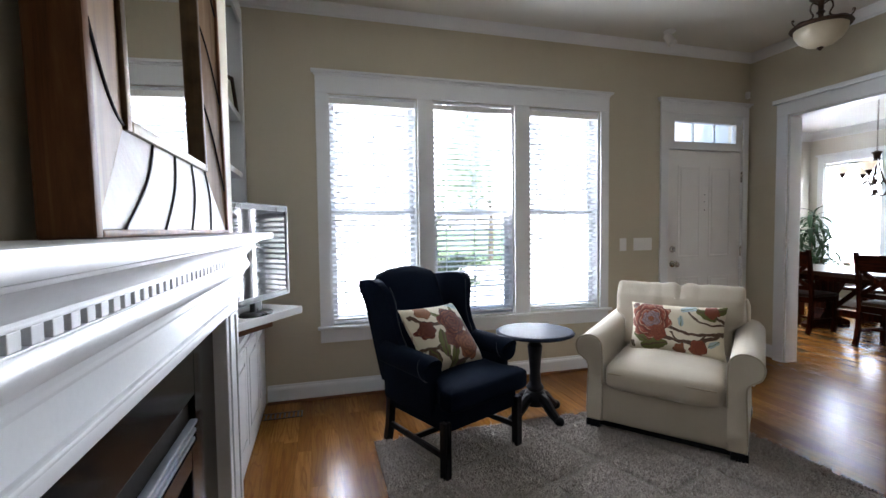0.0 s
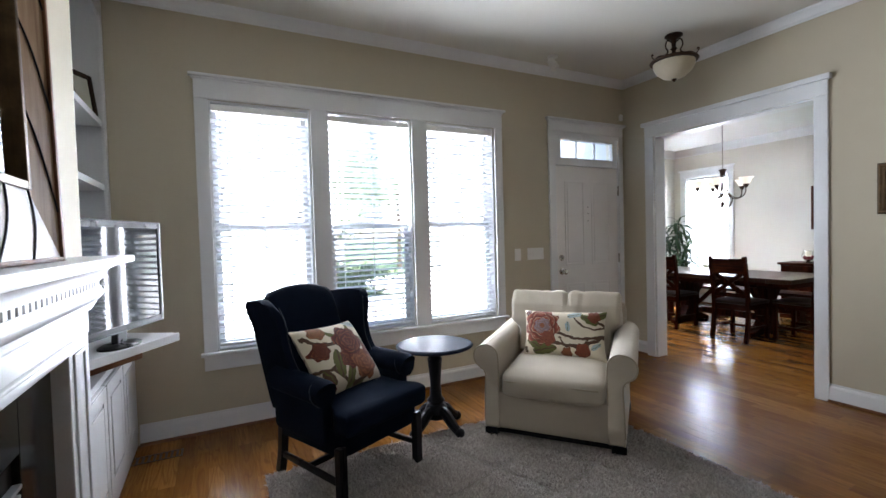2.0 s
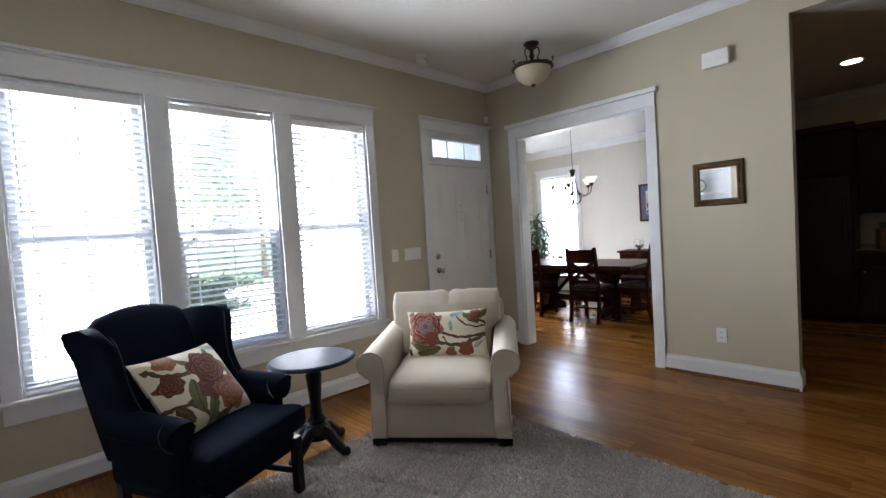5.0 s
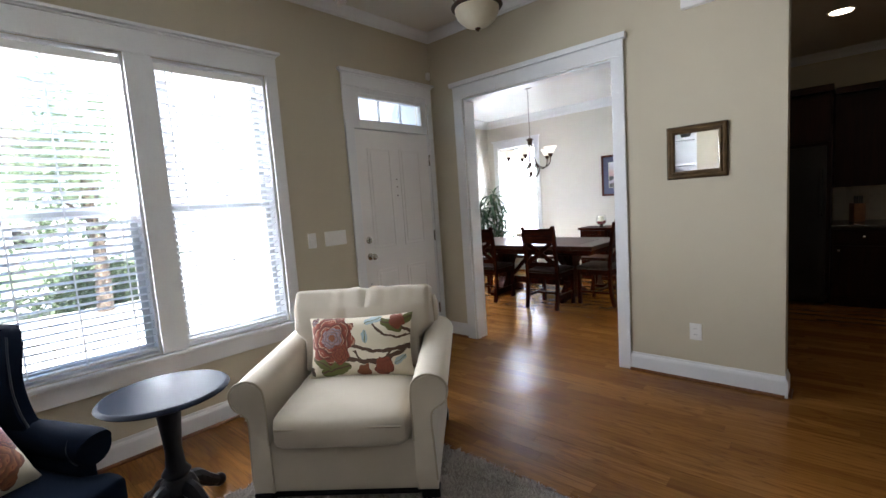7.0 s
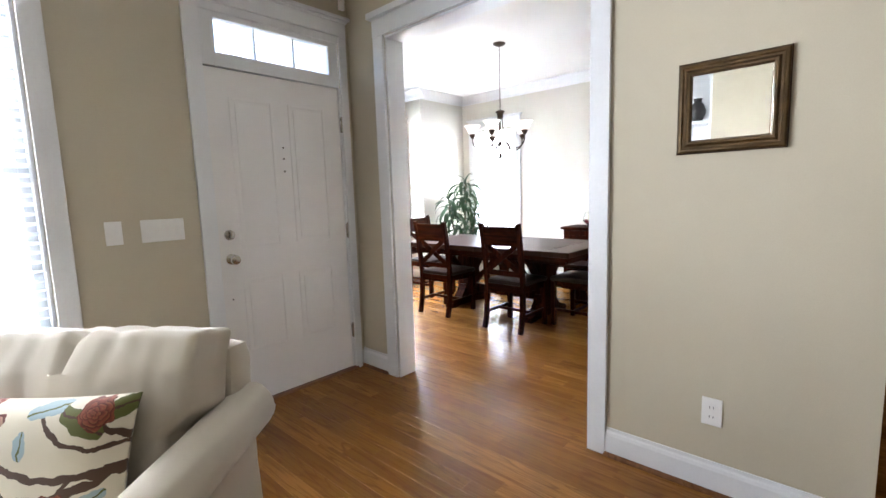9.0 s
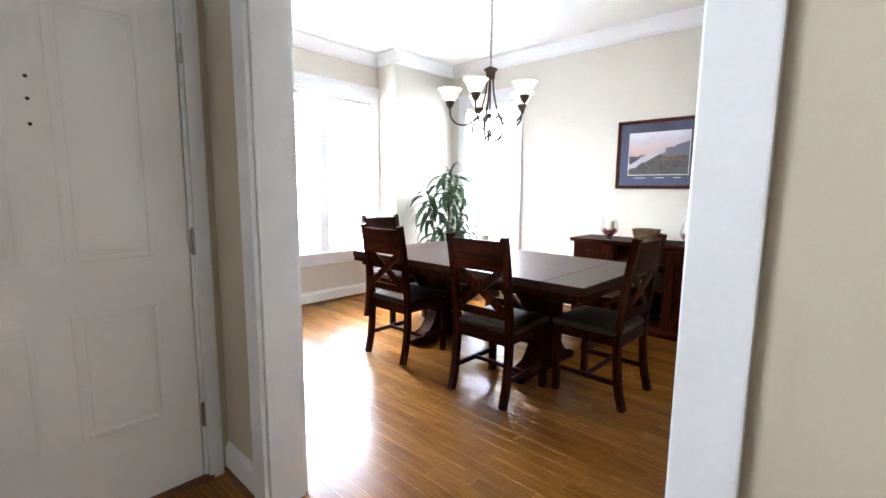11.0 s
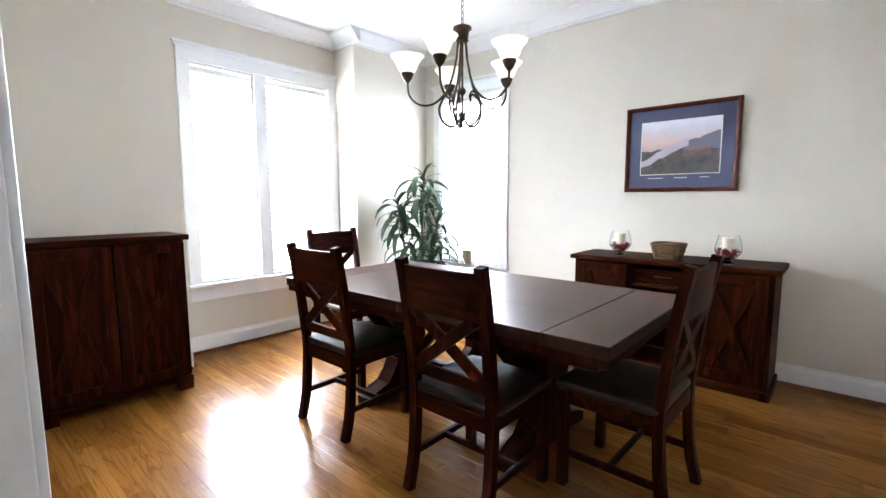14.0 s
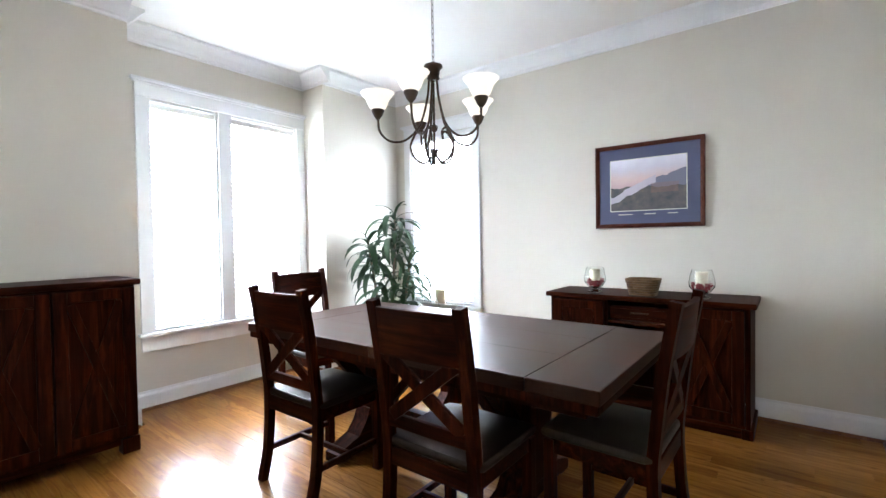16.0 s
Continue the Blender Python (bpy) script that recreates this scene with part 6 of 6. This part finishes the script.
# ---- chandelier ----
cn = thing("chandelier", pose(5.72, 3.565, 1.62), "bronze five-arm chandelier with lit alabaster bell shades", "lamp")
part("ceiling_canopy", lathe(bmesh.new(), [(0.065, HD - 1.62 - 0.0005), (0.065, HD - 1.62 - 0.008), (0.04, HD - 1.62 - 0.022), (0.012, HD - 1.62 - 0.03)], 28), BRONZE, cn)
for k in range(int((HD - 1.62 - 0.03 - 0.53) / 0.03)):
    z = 0.535 + k * 0.03
    ring = [Vector((0.007 * math.cos(t * math.pi / 6), 0, z + 0.012 + 0.019 * math.sin(t * math.pi / 6))) for t in range(13)]
    if k % 2:
        ring = [Vector((0, p.x, p.z)) for p in ring]
    part("chain_link", tube(bmesh.new(), ring, 0.0018, 5), BRONZE, cn)
part("hub", lathe(bmesh.new(), [(0.008, 0.538), (0.02, 0.53), (0.048, 0.518), (0.05, 0.508), (0.036, 0.498), (0.03, 0.46), (0.034, 0.45), (0.022, 0.44)], 28), BRONZE, cn)
part("centre_rod", lathe(bmesh.new(), [(0.003, 0.0), (0.008, 0.012), (0.004, 0.03), (0.012, 0.05), (0.006, 0.075), (0.006, 0.17), (0.018, 0.185), (0.02, 0.2), (0.006, 0.215), (0.006, 0.44)], 18), BRONZE, cn)
for k in range(5):
    a = radians(198 + 72 * k)

    def at(r, z, a=a):
        return (r * math.cos(a), r * math.sin(a), z)

    arm = part("arm", tube(bmesh.new(), arc([at(0.022, 0.45), at(0.035, 0.34), at(0.075, 0.21), at(0.15, 0.135), at(0.23, 0.13), at(0.285, 0.18), at(0.295, 0.255)], 6), 0.0062, 7), BRONZE, cn)
    part("scroll", tube(bmesh.new(), arc([at(0.10, 0.165), at(0.125, 0.10), at(0.10, 0.035), at(0.05, 0.012), at(0.015, 0.05), at(0.018, 0.085)], 6), 0.0062, 7), BRONZE, cn)
    part("leaf_scroll", tube(bmesh.new(), arc([at(0.10, 0.165), at(0.07, 0.185), at(0.05, 0.165), at(0.058, 0.14)], 5), 0.006, 6), BRONZE, cn)
    m = pose(*at(0.295, 0.0))
    part("cup", lathe(bmesh.new(), [(0.008, 0.245), (0.022, 0.262), (0.034, 0.288), (0.034, 0.296), (0.01, 0.297)], 20, m=m), BRONZE, arm)
    part("shade", lathe(bmesh.new(), [(0.03, 0.297), (0.042, 0.306), (0.052, 0.325), (0.062, 0.352), (0.088, 0.383), (0.085, 0.383), (0.059, 0.354), (0.049, 0.327), (0.038, 0.311), (0.01, 0.3)], 32, m=m), SHADE, arm, "glowing alabaster bell shade")

# ---- plant ----
pt2 = thing("dracaena_plant", pose(7.04, 5.20, 0.0015), "tall dracaena with drooping green leaves in a woven pot", "plant")
part("pot", lathe(bmesh.new(), [(0.12, 0), (0.14, 0.02), (0.165, 0.26), (0.175, 0.30), (0.165, 0.305), (0.155, 0.27), (0.01, 0.262)], 36), POT, pt2)
part("soil", lathe(bmesh.new(), [(0.154, 0.264), (0.15, 0.272), (0.01, 0.275)], 30), SOIL, pt2)


def leaf_mesh(length, droop, width):
    bm = bmesh.new()
    n = 9
    rows = []
    for i in range(n + 1):
        t = i / n
        ang = 1.15 - droop * t ** 0.8
        if i == 0:
            p, q = 0.0, 0.0
        else:
            p += length / n * math.cos(ang)
            q += length / n * math.sin(ang)
        w = width * (math.sin(math.pi * min(1.0, 0.08 + t * 0.92)) ** 0.7 + 0.02)
        rows.append([bm.verts.new((p, s * w / 2, q + (0.006 if s else 0.0))) for s in (-1, 0, 1)])
    for a, b in zip(rows, rows[1:]):
        bm.faces.new((a[0], a[1], b[1], b[0]))
        bm.faces.new((a[1], a[2], b[2], b[1]))
    return finish("leaf", bm, LEAF)


LEAVES = [leaf_mesh(0.36, 2.6, 0.056), leaf_mesh(0.44, 2.75, 0.062), leaf_mesh(0.40, 2.3, 0.054), leaf_mesh(0.28, 1.7, 0.044), leaf_mesh(0.48, 2.85, 0.060)]
rng = random.Random(21)
for cx, cy, h, lean in ((0.0, 0.0, 1.46, (0.02, -0.05)), (-0.06, 0.05, 1.22, (-0.1, 0.1)), (0.05, -0.05, 1.0, (0.06, -0.10)), (-0.04, -0.04, 0.78, (-0.08, 0.0))):
    top = Vector((cx + lean[0], cy + lean[1], h))
    part("cane", tube(bmesh.new(), arc([(cx, cy, 0.26), (cx + lean[0] * 0.4, cy + lean[1] * 0.6, h * 0.6), top], 5), 0.016, 8, 0.011), CANE, pt2)
    for k in range(44):
        lf = new("leaf", LEAVES[rng.randrange(5)] if k > 3 else LEAVES[3])
        lf.parent = pt2
        d = k / 44 * 0.46
        lf.matrix_basis = pose(top.x - lean[0] * d, top.y - lean[1] * d, h - d, rng.uniform(-14, 14), rng.uniform(-12, 18) - (55 if k < 3 else 0) * 0.6, k * 137.5 + rng.uniform(-12, 12)) @ Matrix.Scale(rng.uniform(0.75, 1.08), 4)

# ---- kitchen seen past the wall's end ----
kb = thing("kitchen_tall_cabinet", pose(6.5, 0, 0.0015), "dark espresso tall kitchen cabinet round a black refrigerator", "cabinet")
part("body", boxes(((0.02, 0.51, 0.1), (0.7, 1.44, 2.22))), ESPRESSO, kb)
part("top_door", boxes(((0.0, 0.52, 1.72), (0.02, 0.965, 2.20))), ESPRESSO, kb)
part("top_door", boxes(((0.0, 0.975, 1.72), (0.02, 1.43, 2.20))), ESPRESSO, kb)
part("crown", boxes(((-0.05, 0.50, 2.2205), (0.7, 1.45, 2.29))), ESPRESSO, kb)
fr = thing("refrigerator", pose(6.5, 0, 0.0015), "black refrigerator between dark cabinets", "refrigerator")
part("door", boxes(((-0.06, 0.54, 0.03), (0.018, 1.41, 1.69)), bevel=0.012), APPLIANCE, fr)
part("handle", tube(bmesh.new(), [(-0.085, 0.59, 0.95), (-0.085, 0.59, 1.45)], 0.014, 10), APPLIANCE, fr, "black bar handle")
kc = thing("kitchen_base_cabinet", pose(6.52, 0, 0.0015), "dark espresso kitchen base cabinets", "cabinet")
part("body", boxes(((0.02, -3.0, 0.0), (0.7, 0.505, 0.82))), ESPRESSO, kc)
for k in range(5):
    d = part("door", boxes(((0.0, 0.50 - 0.5 * (k + 1) + 0.006, 0.1), (0.0195, 0.50 - 0.5 * k - 0.006, 0.64))), ESPRESSO, kc)
    part("knob", lathe(bmesh.new(), [(0.006, 0), (0.006, 0.012), (0.014, 0.02), (0.012, 0.028), (0.004, 0.03)], 12, m=pose(0, 0.50 - 0.5 * k - 0.06, 0.59, 0, -90, 0)), NICKEL, d)
    w = part("drawer", boxes(((0.0, 0.50 - 0.5 * (k + 1) + 0.006, 0.66), (0.0195, 0.50 - 0.5 * k - 0.006, 0.81))), ESPRESSO, kc)
    part("knob", lathe(bmesh.new(), [(0.006, 0), (0.006, 0.012), (0.014, 0.02), (0.012, 0.028), (0.004, 0.03)], 12, m=pose(0, 0.50 - 0.5 * k - 0.25, 0.735, 0, -90, 0)), NICKEL, w)
kw = thing("kitchen_worktop", pose(6.5, 0, 0.0015), "dark speckled granite kitchen worktop", "worktop")
part("slab", boxes(((-0.01, -3.0, 0.8205), (0.72, 0.505, 0.855))), COUNTER, kw)
ku = thing("kitchen_wall_cabinet", pose(6.86, 0, 0.0015), "dark espresso kitchen wall cabinets", "cabinet")
part("body", boxes(((0.02, -3.0, 1.24), (0.36, 0.505, 2.22))), ESPRESSO, ku)
for k in range(5):
    part("door", boxes(((0.0, 0.50 - 0.5 * (k + 1) + 0.006, 1.25), (0.0195, 0.50 - 0.5 * k - 0.006, 2.20))), ESPRESSO, ku)
part("crown", boxes(((-0.05, -3.0, 2.2205), (0.36, 0.495, 2.29))), ESPRESSO, ku)
setting("wall_kitchen_back", boxes(((7.225, YK, 0), (7.36, 1.4195 + 0.07, 2.76)), bevel=0), WALL, "tan kitchen wall behind the cabinets", "wall", False)
bs = thing("backsplash", pose(7.224, 0, 0), "beige tiled backsplash", "tiles", kind="structure")
me = finish("tile", boxes(((-0.008, 0.0015, 0.0015), (0, 0.0985, 0.0985)), bevel=0.002), BACKSPLASH)
for i in range(34):
    for j in range(4):
        t = new("tile", me)
        t.parent = bs
        t.matrix_basis = pose(0, 0.40 - 0.1 * i, 0.8575 + 0.0955 * j)
kn = thing("knife_block", pose(6.95, 0.30, 0.8575, 0, 0, 20), "dark wooden knife block on the worktop", "knife block")
part("block", box(bmesh.new(), (-0.06, -0.05, 0), (0.06, 0.05, 0.2), 0.006), SHOE, kn)
for k in range(4):
    part("handle", boxes(((-0.03 + 0.0, -0.035 + 0.02 * k, 0.2), (-0.01, -0.023 + 0.02 * k, 0.28))), TYRE, kn)


def downlight(x, y):
    d = thing("recessed_light", pose(x, y, 2.76), "lit recessed ceiling light in the kitchen", "lamp", "kitchen downlights")
    part("ring", lathe(bmesh.new(), [(0.075, -0.001), (0.095, -0.001), (0.095, -0.006), (0.085, -0.009), (0.075, -0.005)], 32), PLASTIC, d)
    part("lens", lathe(bmesh.new(), [(0.001, -0.011), (0.074, -0.011), (0.074, -0.0095), (0.001, -0.0095)], 28), LAMP_ON, d)


downlight(5.65, 0.45)
downlight(5.4, -1.2)

# ---- outside ----
setting("ground", boxes(((-400, -400, -0.62), (400, 400, -0.55)), bevel=0), GRASS, "green lawn reaching to the horizon", "ground", False)
setting("road", boxes(((-400, 14.0, -0.549), (400, 20.5, -0.53)), bevel=0), CONCRETE, "pale concrete street in front of the house", "road", False)
setting("pavement", boxes(((-400, 12.2, -0.549), (400, 13.4, -0.50)), ((-14.0, 5.91, -0.549), (16.0, 12.19, -0.51)), ((-400, 13.85, -0.549), (400, 13.9995, -0.42)), bevel=0.01), CONCRETE, "concrete pavement and kerb along the street", "pavement", False)
setting("porch_floor", boxes(((-2.2, YF + 0.181, -0.5495), (3.73, 5.9, -0.08)), bevel=0.01), CONCRETE, "concrete front porch", "porch", False)
def leafy(n, centre, radius, seed):
    """Many small leaves gathered in clumps within an uneven crown."""
    rng = np.random.default_rng(seed)
    clumps = rng.normal(0, 0.5, (60, 3)) * np.array(radius) + np.array(centre)
    c = clumps[rng.integers(0, 60, n)] + rng.normal(0, 0.17, (n, 3)) * np.array(radius)
    a, b = rng.normal(0, 1, (n, 3)), rng.normal(0, 1, (n, 3))
    a /= np.linalg.norm(a, axis=1)[:, None]
    b = np.cross(a, b)
    b /= np.linalg.norm(b, axis=1)[:, None]
    s = rng.uniform(0.05, 0.11, n)[:, None]
    v = np.stack([c - a * s, c + b * s * 0.45, c + a * s, c - b * s * 0.45], 1).reshape(-1, 3)
    me = bpy.data.meshes.new("crown")
    me.from_pydata(v.tolist(), [], (np.arange(n)[:, None] * 4 + np.arange(4)).tolist())
    me.materials.append(FOLIAGE)
    return me


def tree(m, h, r, seed, label):
    t = thing("tree", m, label, "tree")
    bm = tube(bmesh.new(), arc([(0, 0, 0), (0.05, 0.03, h * 0.3), (-0.03, 0.05, h * 0.55), (0.04, 0, h * 0.8)], 4), 0.17, 10, 0.05)
    rng = random.Random(seed)
    for k in range(7):
        a, z = k * 2.4, h * (0.35 + 0.06 * k)
        tube(bm, arc([(0, 0, z), (0.35 * r * math.cos(a), 0.35 * r * math.sin(a), z + 0.12 * h), (0.75 * r * math.cos(a), 0.75 * r * math.sin(a), z + 0.2 * h)], 4), 0.05, 6, 0.012)
    part("trunk", bm, BARK, t)
    cr = new("crown", leafy(4500, (0, 0, h * 0.68), (r, r, h * 0.3), seed))
    cr.parent = t
    tagged(cr, kind="stuff")


tree(pose(2.5, 12.6, -0.56), 4.9, 1.7, 4, "leafy green tree beyond the drive")
tree(pose(-4.5, 24.5, -0.56), 7.5, 2.8, 5, "broad leafy tree across the street")
tree(pose(9.5, 25.0, -0.56), 8.0, 3.0, 6, "broad leafy tree across the street")


def shrub(m, radius, n, seed, label):
    b = thing("shrub", m, label, "shrub")
    part("stem", tube(bmesh.new(), [(0, 0, 0), (0, 0, radius[2])], 0.03, 7), BARK, b)
    f = new("foliage", leafy(n, (0, 0, radius[2] * 1.05), radius, seed))
    f.parent = b
    tagged(f, kind="stuff")


shrub(pose(3.0, 13.65, -0.55), (1.4, 0.2, 0.5), 5000, 10, "broad green shrub beyond the drive")
hs = thing("house", pose(1.0, 32.0, -0.56), "pale sided house across the street", "house")
part("wall", boxes(((-7, 0, 0), (7, 7, 5.2)), bevel=0), SIDING, hs)
part("roof", prism(bmesh.new(), [(-7.6, 5.1), (0, 8.2), (7.6, 5.1)], -0.5, 7.5), ROOF, hs)
for x in (-5, -2, 2, 5):
    for z in (0.9, 3.4):
        w = part("window", framed(bmesh.new(), (x - 0.55, z), (x + 0.55, z + 1.4), 0.1, (-0.06, 0.02)), TRIM, hs)
        part("pane", boxes(((x - 0.45, -0.02, z + 0.1), (x + 0.45, -0.01, z + 1.3)), bevel=0), SCREEN, w)

# ---- floor, laid last ----
sub = setting("floor", boxes(((XL - 0.14, YK - 0.14, -0.25), (8.34, YF + 0.18, -0.012)), ((XD - 0.1, YF + 0.18, -0.25), (XE + 0.16, YB + 0.16, -0.012)), bevel=0), SUBFLOOR, "glossy honey oak strip floor running towards the windows", "floor", False)
rng = random.Random(12)
PW = 0.083
fine_pieces, joined = [], []
x = XL
while x < 8.2:
    y = YK - rng.random()
    top = YF + 0.17 if x + PW < XD - 0.02 else YB + 0.0
    while y < top:
        ln = rng.choice((0.5, 0.7, 0.9, 1.1, 1.4))
        y1 = min(y + ln, top)
        y0 = max(y, YK)
        if y1 - y0 > 0.03:
            near = 1.4 < x < 5.2 and -0.2 < y0 and y1 < 4.2
            (fine_pieces if near else joined).append((x, y0, y1))
        y += ln
    x += PW
extra = fine_pieces[300:]
fine_pieces, joined = fine_pieces[:300], joined + extra


def plank_verts(x0, x1, y0, y1, dz):
    g, c = 0.0002, 0.0007
    z = 0.001 + dz
    return [(x0 + g, y0 + g, -0.012), (x1 - g, y0 + g, -0.012), (x1 - g, y1 - g, -0.012), (x0 + g, y1 - g, -0.012),
            (x0 + g, y0 + g, z - c * 0.5), (x1 - g, y0 + g, z - c * 0.5), (x1 - g, y1 - g, z - c * 0.5), (x0 + g, y1 - g, z - c * 0.5),
            (x0 + c, y0 + c, z), (x1 - c, y0 + c, z), (x1 - c, y1 - c, z), (x0 + c, y1 - c, z)]


PF = [(0, 1, 5, 4), (1, 2, 6, 5), (2, 3, 7, 6), (3, 0, 4, 7), (4, 5, 9, 8), (5, 6, 10, 9), (6, 7, 11, 10), (7, 4, 8, 11), (8, 9, 10, 11)]
shared = {}
for x, y0, y1 in fine_pieces:
    ln = round(y1 - y0, 2)
    if ln not in shared:
        me = bpy.data.meshes.new("plank")
        me.from_pydata(plank_verts(0, PW, 0, ln, 0), [], PF)
        me.materials.append(OAK)
        shared[ln] = me
    p = new("plank", shared[ln])
    p.parent = sub
    p.matrix_basis = pose(x, y0, rng.uniform(-0.00012, 0.00012))
verts, faces = [], []
for x, y0, y1 in joined:
    k = len(verts)
    verts += plank_verts(x, x + PW, y0, y1, rng.uniform(-0.00012, 0.00012))
    faces += [tuple(i + k for i in f) for f in PF]
me = bpy.data.meshes.new("planks")
me.from_pydata(verts, [], faces)
me.materials.append(OAK_JOINED)
pk = new("planks", me)
pk.parent = sub
tagged(pk, kind="stuff")
